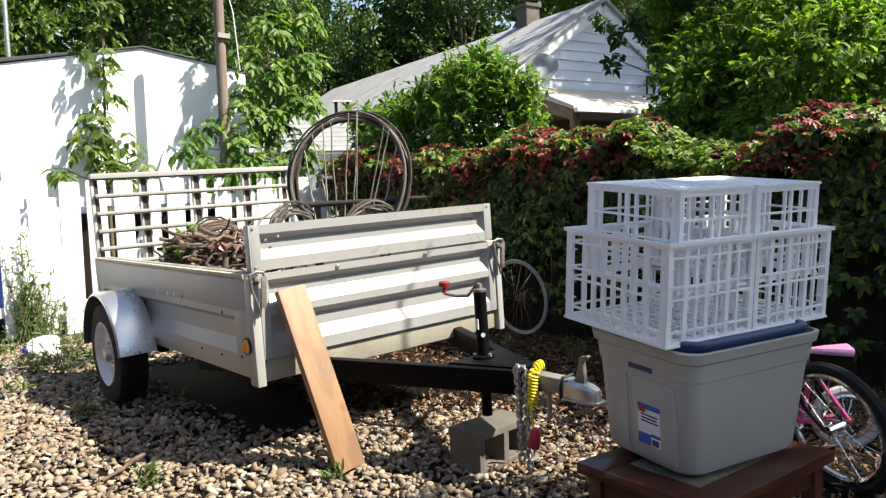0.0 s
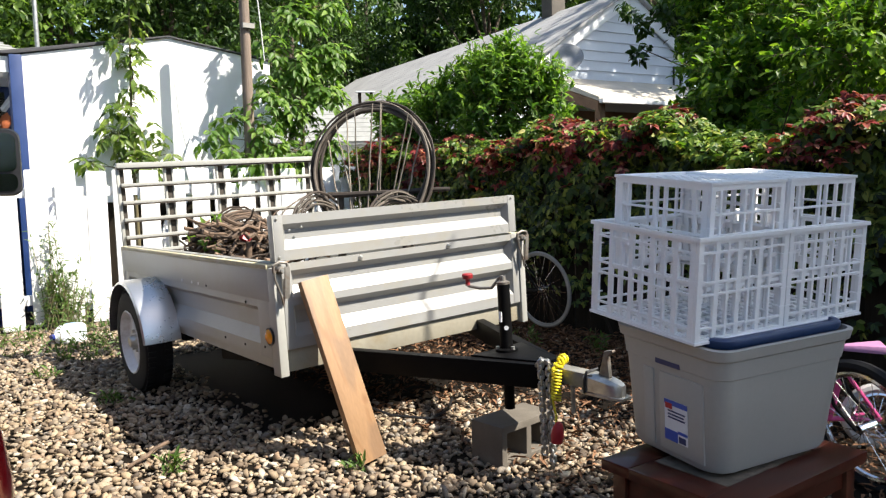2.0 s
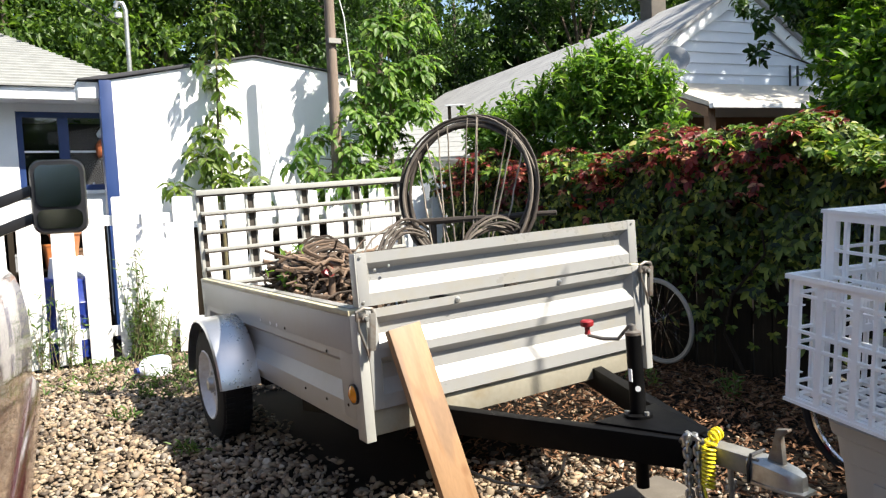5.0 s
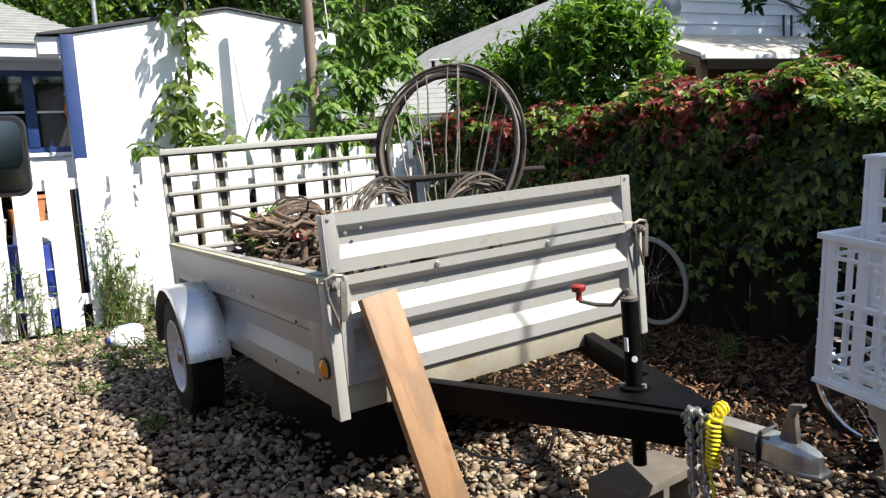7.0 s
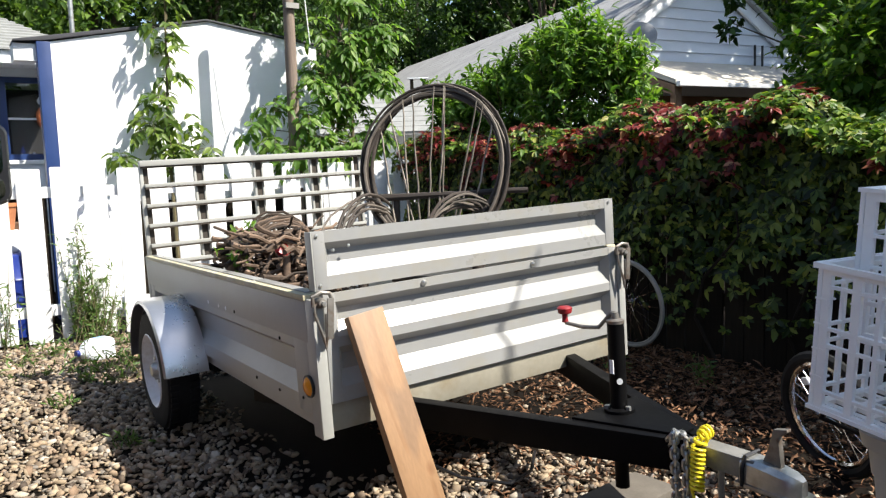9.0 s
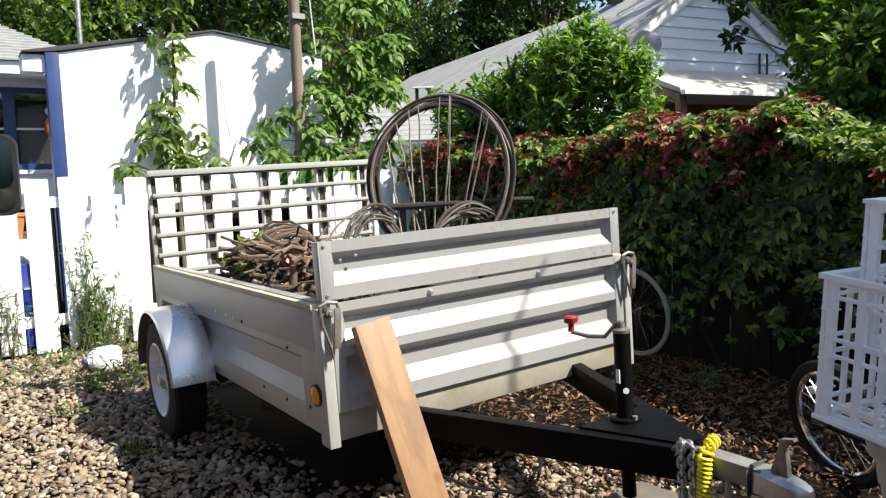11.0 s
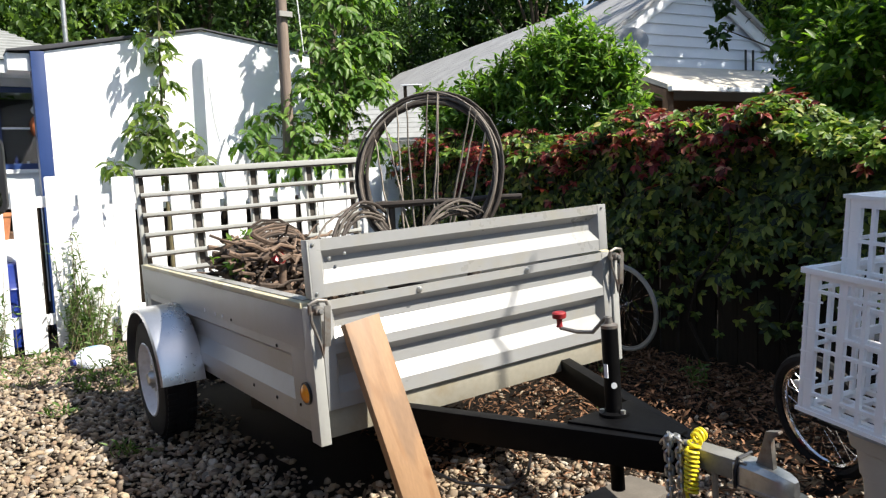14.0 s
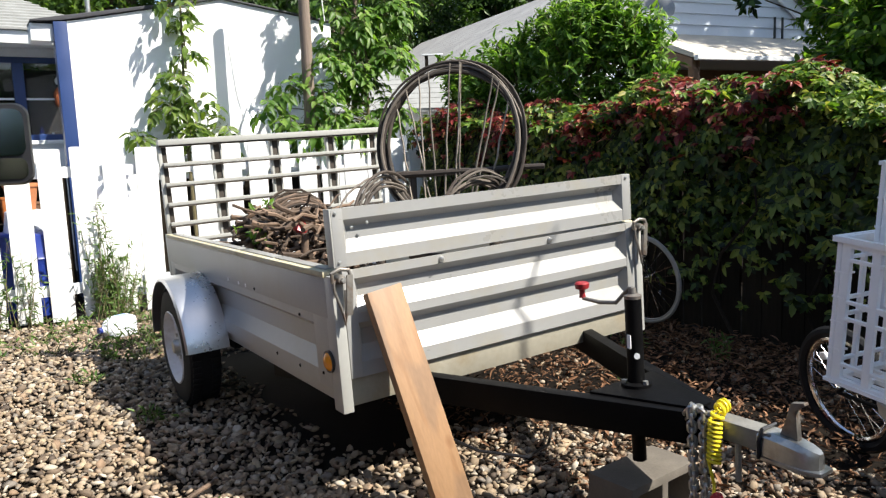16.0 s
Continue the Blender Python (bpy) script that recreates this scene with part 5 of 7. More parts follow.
def willow_chair():
    rnd = random.Random(12)
    c = thing("willow_chair", "rustic bent-willow chair with a round hooped back, standing in the trailer", "chair", pose(1.085, 0.87, 0.520, 0, 0, -46))
    R, zc, yb = 0.362, 0.80, 0.0
    for k in range(13):
        dr, dy = -0.026 + 0.052 * k / 12, rnd.uniform(-0.028, 0.028)
        pts = []
        for i in range(48):
            a = 2 * math.pi * i / 48
            rr = R + dr + 0.006 * math.sin(3 * a + k) + rnd.uniform(-0.0015, 0.0015)
            pts.append((rr * math.cos(a), yb + dy + 0.012 * math.sin(2 * a + k) + 0.10 * math.sin(a), zc + rr * 1.10 * math.sin(a)))
        part("back_hoop", Shape().tube(pts, rnd.uniform(0.006, 0.009), 6, closed=True), M_WILLOW if k % 4 == 1 else M_WILLOW_DARK, c, smooth=True)
    for x0, x1, z1 in ((-0.20, -0.30, 1.02), (-0.14, -0.17, 1.15), (-0.08, -0.12, 1.17), (-0.05, 0.0, 1.205), (0.01, 0.05, 1.205), (0.03, 0.055, 1.20), (0.07, 0.22, 1.13), (0.09, 0.25, 1.10), (0.16, 0.30, 1.03), (-0.10, -0.24, 1.08)):
        pts, rs = wavy((x0, -0.02, 0.42), (x1, 0.04, z1), 0.0055, 0.0045, rnd, 9)
        part("spindle", Shape().tube(pts, rs, 6), M_WILLOW_PALE, c, smooth=True)
    for side in (-1, 1):
        for k in range(7):
            rise, off, turn = 0.17 + 0.013 * k + rnd.uniform(-0.012, 0.012), rnd.uniform(-0.03, 0.03), rnd.uniform(-0.05, 0.05)
            pts = []
            for i in range(17):
                a = math.pi * i / 16
                u = -math.cos(a)
                if side < 0:
                    x, y = -0.31 + off + (0.07 + turn) * u, -0.22 + (0.27 + 0.012 * k) * u
                else:
                    x, y = 0.17 + off + 0.15 * u, -0.16 + (0.17 + turn) * u
                pts.append((x + rnd.uniform(-0.004, 0.004), y + rnd.uniform(-0.004, 0.004), 0.42 + rise * math.sin(a) + rnd.uniform(-0.004, 0.004)))
            part("arm_hoop", Shape().tube(pts, rnd.uniform(0.005, 0.0085), 6), M_WILLOW if k % 3 else M_WILLOW_DARK, c, smooth=True)
    for x, y, lean in ((-0.26, -0.42, 0.02), (0.26, -0.42, -0.02), (-0.22, 0.02, 0.0), (0.22, 0.02, 0.0)):
        pts, rs = wavy((x, y, 0.0), (x - lean, y, 0.66 if y > -0.1 else 0.44), 0.026, 0.004, rnd, 5)
        part("leg", Shape().tube(pts, rs, 9), M_WILLOW_DARK, c, smooth=True)
    for i in range(13):
        y = -0.44 + i * 0.037
        pts, rs = wavy((-0.29, y, 0.43), (0.29, y, 0.43), 0.012, 0.004, rnd, 6)
        part("seat_rod", Shape().tube(pts, rs, 6), M_WILLOW, c, smooth=True)
    for a, b, r in (((-0.30, 0.0, 0.645), (0.47, 0.02, 0.665), 0.017), ((-0.28, -0.42, 0.2), (0.28, -0.42, 0.2), 0.015), ((-0.25, 0.0, 0.22), (0.25, 0.0, 0.22), 0.015), ((-0.25, -0.42, 0.40), (-0.22, 0.02, 0.40), 0.018), ((0.25, -0.42, 0.40), (0.22, 0.02, 0.40), 0.018)):
        pts, rs = wavy(a, b, r, 0.004, rnd, 6)
        part("cross_rail", Shape().tube(pts, rs, 8), M_WILLOW_DARK, c, smooth=True)


def stick_pile():
    rnd = random.Random(21)
    p = thing("stick_pile", "tangled heap of bare brown cut sticks on the trailer deck", "sticks", pose(0.38, 1.25, 0.515))
    for i in range(320):
        layer = i / 320
        z = 0.03 + 0.47 * layer + rnd.uniform(-0.02, 0.02)
        spread = 0.46 * (1.05 - 0.62 * layer)
        ang = rnd.gauss(0.55, 0.65)
        L = rnd.uniform(0.34, 0.80) * (1.0 - 0.35 * layer)
        cx, cy = rnd.uniform(-1, 1) * spread * 0.75, rnd.uniform(-1, 1) * spread * 1.25
        cx = max(-0.30 + abs(math.cos(ang)) * L / 2, cx)
        dx, dy, dz = math.cos(ang) * L / 2, math.sin(ang) * L / 2, rnd.uniform(-0.07, 0.07)
        pts, rs = wavy((cx - dx, cy - dy, max(0.02, z - dz)), (cx + dx, cy + dy, z + dz), rnd.uniform(0.004, 0.012), 0.020, rnd, 8)
        part("stick", Shape().tube(pts, rs, 6), M_BARK, p, smooth=True)
    for x, y, h in ((-0.13, -0.33, 0.41), (-0.24, 0.10, 0.44)):
        pts, rs = wavy((x, y, 0.05), (x + 0.03, y, h), 0.021, 0.004, rnd, 5)
        part("log", Shape().tube(pts, rs, 9), M_BARK, p, smooth=True)
    for k in range(11):
        pts = []
        for i in range(15):
            a = math.pi * (i / 14)
            pts.append((0.02 + 0.22 * math.cos(a) + k * 0.006, 0.05 + 0.03 * k - 0.1, 0.30 + (0.19 + 0.010 * k) * math.sin(a) + rnd.uniform(-0.01, 0.01)))
        part("bent_stick", Shape().tube(pts, rnd.uniform(0.006, 0.010), 6), M_BARK, p, smooth=True)
    cloth = Shape().lathe([(0.004, 0.0), (0.03, 0.006), (0.036, 0.022), (0.028, 0.036), (0.012, 0.048), (0.004, 0.044)], 11, pose(0.285, 1.0, 0.925, 20, 10, 0))
    cloth.v = [(x + rnd.uniform(-0.009, 0.009), y + rnd.uniform(-0.009, 0.009), z + rnd.uniform(-0.009, 0.009)) for x, y, z in cloth.v]
    solo("red_cloth", cloth, M_RED, "small crumpled red cloth among the sticks", "cloth", smooth=True)
    r = np.random.default_rng(17)
    for x, y, z in ((0.13, 1.18, 0.90), (0.30, 1.42, 1.02)):
        k = 22
        pos = np.array([x, y, z]) + r.normal(size=(k, 3)) * np.array([0.035, 0.035, 0.03])
        sz = r.uniform(0.035, 0.065, k)
        tagged(new("leafy_sprig", leaves_mesh("leafy_sprig", pos, r.normal(size=(k, 3)) + np.array([0, 0, 0.5]), r.normal(size=(k, 3)) * 0.6 + np.array([0, -0.4, 0.9]), sz, sz * 0.45, M_LEAF)),
               "fresh green leaves sprouting among the cut sticks", "leaves", kind="stuff")


# ---- table, tote and crates ----
STACK = pose(0.1962, -1.9182, 0.0, 4.73, -0.92, -9.73)
TOTE = pose(0.186, -2.032, 0.4535, 3.0, -0.5, -10.0)


def side_table():
    t = thing("side_table", "low dark red-brown wooden side table with a speckled stone inset", "table", pose(0.440, -1.930, 0, 0, 0, -2.5))
    hx, hy, z = 0.30, 0.212, 0.452
    b = 0.098
    for s in (-1, 1):
        part("top_rail", Shape().box(-hx, min(s * hy, s * (hy - b)), z - 0.032, hx, max(s * hy, s * (hy - b)), z), M_MAHOG, t, bevel=0.006)
        part("top_stile", Shape().box(min(s * hx, s * (hx - b)), -hy + b, z - 0.032, max(s * hx, s * (hx - b)), hy - b, z - 0.001), M_MAHOG, t, bevel=0.003)
        part("apron", Shape().box(-hx + 0.06, s * (hy - 0.045) - 0.01, z - 0.10, hx - 0.06, s * (hy - 0.045) + 0.01, z - 0.033), M_MAHOG, t)
        part("apron", Shape().box(s * (hx - 0.045) - 0.01, -hy + 0.06, z - 0.10, s * (hx - 0.045) + 0.01, hy - 0.06, z - 0.033), M_MAHOG, t)
    part("inset", Shape().box(-hx + b, -hy + b, z - 0.025, hx - b, hy - b, z - 0.005), M_STONE, t, "speckled stone inset")
    for sx in (-1, 1):
        for sy in (-1, 1):
            part("leg", Shape().tube([(sx * (hx - 0.045), sy * (hy - 0.045), z - 0.033), (sx * (hx - 0.04), sy * (hy - 0.04), 0.0)], [0.032, 0.022], 4), M_MAHOG, t, bevel=0.004)
    part("shelf", Shape().box(-hx + 0.05, -hy + 0.05, 0.13, hx - 0.05, hy - 0.05, 0.15), M_MAHOG, t, bevel=0.004)


def rounded(x0, x1, y0, y1, r, n=6):
    pts = []
    for cx, cy, a0 in ((x1 - r, y1 - r, 0), (x0 + r, y1 - r, 90), (x0 + r, y0 + r, 180), (x1 - r, y0 + r, 270)):
        pts += [(cx + r * math.cos(radians(a0 + 90 * k / n)), cy + r * math.sin(radians(a0 + 90 * k / n))) for k in range(n + 1)]
    return pts


def loft(levels, close_bottom=True, close_top=True):
    """Joins rounded outlines (points, z) into one skin."""
    s = Shape()
    n = len(levels[0][0])
    v = [(x, y, z) for pts, z in levels for x, y in pts]
    f = [(i * n + k, i * n + (k + 1) % n, (i + 1) * n + (k + 1) % n, (i + 1) * n + k) for i in range(len(levels) - 1) for k in range(n)]
    if close_bottom:
        f.append(tuple(reversed(range(n))))
    if close_top:
        f.append(tuple((len(levels) - 1) * n + k for k in range(n)))
    return s.add(v, f)


def tote():
    t = thing("storage_tote", "light grey plastic storage tote with navy lid on the table", "storage box", TOTE)
    z0, z1 = 0.0, 0.342

    def ring(i, z, r=0.05):
        return (rounded(0.0 + i, 0.54 - i, i * 0.8, 0.40 - i * 0.8, r), z)
    body = part("body", loft([ring(0.052, z0 + 0.004, 0.06), ring(0.044, z0 + 0.018, 0.06), ring(0.026, z1 - 0.085), ring(0.022, z1 - 0.082), ring(0.016, z1 - 0.035), ring(0.008, z1 - 0.030), ring(0.003, z1 - 0.004), ring(0.014, z1 - 0.002), ring(0.055, z0 + 0.02, 0.055)], True, True),
                M_TOTE, t, smooth=True)
    part("handle_slot", Shape().box(0.019, 0.15, z1 - 0.083, 0.026, 0.235, z1 - 0.070), M_DARKINK, body)
    part("lid", loft([ring(0.032, z1 - 0.006), ring(0.028, z1 + 0.002), ring(0.028, z1 + 0.014), ring(0.033, z1 + 0.019), ring(0.045, z1 + 0.019), ring(0.05, z1 + 0.012), ring(0.07, z1 + 0.012)]), M_LID, t, "navy blue lid", smooth=True)
    # printed label on the sloping end
    zb, zt, ya, yb = 0.055, 0.168, 0.125, 0.205
    def face(y, z, off):
        u = (z - (z0 + 0.02)) / (z1 - 0.085 - z0 - 0.02)
        return (0.044 - 0.018 * u - off, y, z)
    def patch(y0, y1, a, b, off, deep=0.001):
        return Shape().add([face(y0, a, off), face(y1, a, off), face(y1, b, off), face(y0, b, off), face(y0, a, off - deep), face(y1, a, off - deep), face(y1, b, off - deep), face(y0, b, off - deep)],
                           [(0, 1, 2, 3), (7, 6, 5, 4), (0, 4, 5, 1), (1, 5, 6, 2), (2, 6, 7, 3), (3, 7, 4, 0)])
    part("end_panel", patch(0.075, 0.225, 0.022, 0.238, 0.004, 0.008), M_TOTE, body, bevel=0.003)
    part("end_rib", patch(0.247, 0.285, 0.022, 0.238, 0.004, 0.008), M_TOTE, body, bevel=0.003)
    lab = part("label", patch(ya, yb, zb, zt, 0.0062), M_PAPER, t, "white and blue printed label")
    part("header_band", patch(ya, yb, zt - 0.014, zt, 0.0072), M_BLUEINK, lab)
    part("logo_patch", patch(yb - 0.028, yb - 0.004, zt - 0.024, zt - 0.009, 0.0082), M_RED, lab)
    part("footer_band", patch(ya + 0.034, yb, zb, zb + 0.030, 0.0072), M_BLUEINK, lab)
    part("footer_band", patch(ya, ya + 0.034, zb + 0.026, zb + 0.034, 0.0072), M_BLUEINK, lab)
    part("barcode", patch(ya + 0.006, ya + 0.03, zb + 0.003, zb + 0.02, 0.0072), M_DARKINK, lab)
    for i in range(3):
        part("text_bar", patch(ya + 0.008 + 0.004 * (i % 2), yb - 0.012, zt - 0.032 - i * 0.009, zt - 0.028 - i * 0.009, 0.0072), M_DARKINK, lab)


def crate(w, d, h, name, label, cols_w, cols_d, rails, m):
    """A moulded plastic crate with open lattice walls and base."""
    c = thing(name, label, "crate", m, group="stacked plastic crates")
    t = 0.009

    def wall(n, length):
        spans = [(0, 0.017), (length - 0.017, length)]
        pitch = (length - 0.052) / n
        for i in range(1, n):
            x, wd = 0.026 + pitch * i, (0.015 if i % 2 else 0.008)
            spans.append((x - wd / 2, x + wd / 2))
        if n < 6:
            spans = [(a * length, b * length) for a, b in ((0, 0.06), (0.12, 0.145), (0.43, 0.46), (0.53, 0.56), (0.855, 0.88), (0.94, 1))]
        xs, sx = bars(spans)
        zs, sz = bars(rails)
        return Shape().lattice(xs, zs, lambda i, j: i in sx or j in sz, t)
    front_wall = part("wall", wall(cols_w, w), M_CRATE, c, bevel=0.0012).data
    part("wall", front_wall, None, c, at=pose(w, d, 0, 0, 0, 180))
    side_wall = part("wall", wall(cols_d, d - 2 * t - 0.002), M_CRATE, c, bevel=0.0012, at=pose(0, d - t - 0.001, 0, 0, 0, -90)).data
    part("wall", side_wall, None, c, at=pose(w, t + 0.001, 0, 0, 0, 90))
    for z0, z1, o in ((h - 0.009, h + 0.001, 0.006), (-0.001, 0.006, 0.003)):
        part("rim", Shape().box(-o, -o, z0, w + o, 0.001, z1).box(-o, d - 0.001, z0, w + o, d + o, z1).box(-o, 0, z0, 0.001, d, z1).box(w - 0.001, 0, z0, w + o, d, z1), M_CRATE, c)
    for px_, py_ in ((0, 0), (w, 0), (0, d), (w, d)):
        sx_, sy_ = (1 if px_ == 0 else -1), (1 if py_ == 0 else -1)
        for z in (0.06, 0.11, 0.155, 0.2):
            part("corner_rib", Shape().box(min(px_ - sx_ * 0.001, px_ + sx_ * 0.022), min(py_ - sy_ * 0.001, py_ + sy_ * 0.022), z, max(px_ - sx_ * 0.001, px_ + sx_ * 0.022), max(py_ - sy_ * 0.001, py_ + sy_ * 0.022), z + 0.003), M_CRATE, c)
    k = 8
    xs, sx = bars([(0.009, 0.022), (w - 0.022, w - 0.009)] + [(0.012 + (w - 0.024) * i / k - 0.005, 0.012 + (w - 0.024) * i / k + 0.005) for i in range(1, k)])
    ys, sy = bars([(0.011, 0.022), (d - 0.022, d - 0.011)] + [(0.012 + (d - 0.024) * i / k - 0.005, 0.012 + (d - 0.024) * i / k + 0.005) for i in range(1, k)])
    part("base", Shape().lattice(xs, ys, lambda i, j: i in sx or j in sy, 0.008), M_CRATE, c, at=pose(0, 0, 0.014, -90, 0, 0))
    return c


def crates():
    low = [(0.0, 0.012), (0.034, 0.040), (0.118, 0.124), (0.148, 0.154), (0.222, 0.228), (0.246, 0.264)]
    hi = [(0.0, 0.02), (0.075, 0.081), (0.128, 0.134), (0.19, 0.198), (0.246, 0.262)]
    for x in (0.0, 0.3255):
        crate(0.3215, 0.390, 0.264, "plastic_crate", "pale grey slotted plastic crate on the tote lid", 7, 8, low, STACK @ pose(x, 0, 0.8076))
    for x in (0.0475, 0.3345):
        crate(0.266, 0.342, 0.262, "upturned_crate", "pale grey plastic crate upside down inside the lower crate", 5, 5, hi, STACK @ pose(x, 0.016, 0.9387) @ pose(0, 0.342, 0.262, 180, 0, 0))


# ---- bicycles ----
M_PALETYRE = material("dusty white tyre", (0.42, 0.41, 0.40), 0.8, 0, 0.2, 20, 120, 0.3)
def torus(R, r, n=40, k=8):
    s = Shape()
    return s.tube([(R * math.cos(2 * math.pi * i / n), R * math.sin(2 * math.pi * i / n), 0) for i in range(n)], r, k, closed=True)


def cycle_wheel(parent, m, R, tyre, tyre_mat, spokes=28, rim_mat=None):
    w = part("wheel", torus(R - tyre, tyre), tyre_mat, parent, smooth=True, at=m)
    part("rim", torus(R - 2.3 * tyre, tyre * 0.6), rim_mat or M_CHROME, w, smooth=True)
    part("hub", Shape().tube([(0, 0, -0.04), (0, 0, 0.04)], 0.018, 12), M_CHROME, w, smooth=True)
    s = Shape()
    for i in range(spokes):
        a = 2 * math.pi * i / spokes
        b = a + (0.5 if i % 2 else -0.5)
        s.tube([(0.017 * math.cos(b), 0.017 * math.sin(b), 0.03 if i % 2 else -0.03), ((R - 2.5 * tyre) * math.cos(a), (R - 2.5 * tyre) * math.sin(a), 0)], 0.0014, 4)
    part("spokes", s, M_CHROME, w)
    return w


def bicycle(name, label, m, R, base, frame_mat, tyre_mat, tyre, seat_mat, k=1.0, reflector=False, bars=True, rim_mat=None, seat=None):
    """A bicycle along local x, upright along z; base is the distance between the axles."""
    b = thing(name, label, "bicycle", m)
    w1 = cycle_wheel(b, pose(0, 0, R, 90, 0, 0), R, tyre, tyre_mat, rim_mat=rim_mat)
    cycle_wheel(b, pose(base, 0, R, 90, 0, 0), R, tyre, tyre_mat, rim_mat=rim_mat)
    if reflector:
        part("reflector", Shape().box(-0.045, R * 0.5, 0.02, -0.01, R * 0.62, 0.035, pose(0, 0, 0, 0, 0, 20)), M_WHITEPL, w1, "white spoke reflector", bevel=0.004)
    seat_t, head, bb = (0.30 * base, 0, R + 0.47 * k), (0.80 * base, 0, R + 0.45 * k), (0.42 * base, 0, R - 0.05 * k)
    tubes = [("seat_tube", bb, seat_t, 0.016), ("top_tube", (0.31 * base, 0, R + 0.42 * k), head, 0.016), ("down_tube", bb, (0.82 * base, 0, R + 0.38 * k), 0.019),
             ("head_tube", (0.785 * base, 0, R + 0.52 * k), (0.84 * base, 0, R + 0.33 * k), 0.019)]
    for nm, p, q, r in tubes:
        part(nm, Shape().tube([p, q], r * (0.6 + 0.4 * k), 10), frame_mat, b, smooth=True)
    for s in (-1, 1):
        part("chain_stay", Shape().tube([bb, (0, s * 0.045, R)], 0.009, 8), frame_mat, b, smooth=True)
        part("seat_stay", Shape().tube([(0.31 * base, 0, R + 0.40 * k), (0, s * 0.045, R)], 0.008, 8), frame_mat, b, smooth=True)
        part("fork_blade", Shape().tube([(0.84 * base, s * 0.03, R + 0.33 * k), (0.92 * base, s * 0.05, R + 0.1 * k), (base, s * 0.05, R)], 0.008, 8), frame_mat, b, smooth=True)
    part("saddle", Shape().add([(x * k, y * k, z * k) for x, y, z in ((-0.13, -0.09, 0), (-0.13, 0.09, 0), (0.0, 0.06, 0), (0.14, 0.02, 0), (0.14, -0.02, 0), (0.0, -0.06, 0), (-0.14, -0.08, 0.05), (-0.14, 0.08, 0.05), (0.0, 0.045, 0.045), (0.13, 0.012, 0.035), (0.13, -0.012, 0.035), (0.0, -0.045, 0.045))],
                                [(5, 4, 3, 2, 1, 0), (6, 7, 8, 9, 10, 11), (0, 1, 7, 6), (1, 2, 8, 7), (2, 3, 9, 8), (3, 4, 10, 9), (4, 5, 11, 10), (5, 0, 6, 11)]), seat_mat, b, bevel=0.012, at=seat or pose(0.28 * base, 0, R + 0.50 * k))
    part("chainring", Shape().lathe([(0.05 * k, 0.004), (0.085 * k, 0.004), (0.085 * k, 0), (0.05 * k, 0)], 24, pose(bb[0], -0.05, bb[2], 90, 0, 0)), M_CHROME, b)
    for s in (-1, 1):
        part("crank_arm", Shape().tube([(bb[0], s * 0.06, bb[2]), (bb[0] + s * 0.13 * k, s * 0.07, bb[2] - 0.08 * k)], 0.01, 8), M_CHROME, b, smooth=True)
        part("pedal", Shape().box(bb[0] + s * 0.13 * k - 0.035, s * 0.11 - 0.04, bb[2] - 0.09 * k - 0.01, bb[0] + s * 0.13 * k + 0.035, s * 0.11 + 0.04, bb[2] - 0.09 * k + 0.012), M_BLACKPL, b, bevel=0.003)
    if bars:
        part("handlebar", Shape().tube([(0.70 * base, -0.26 * k, R + 0.62 * k), (0.76 * base, -0.1 * k, R + 0.58 * k), (0.77 * base, 0, R + 0.55 * k), (0.76 * base, 0.1 * k, R + 0.58 * k), (0.70 * base, 0.26 * k, R + 0.62 * k)], 0.011, 8), M_CHROME, b, smooth=True)
    return b


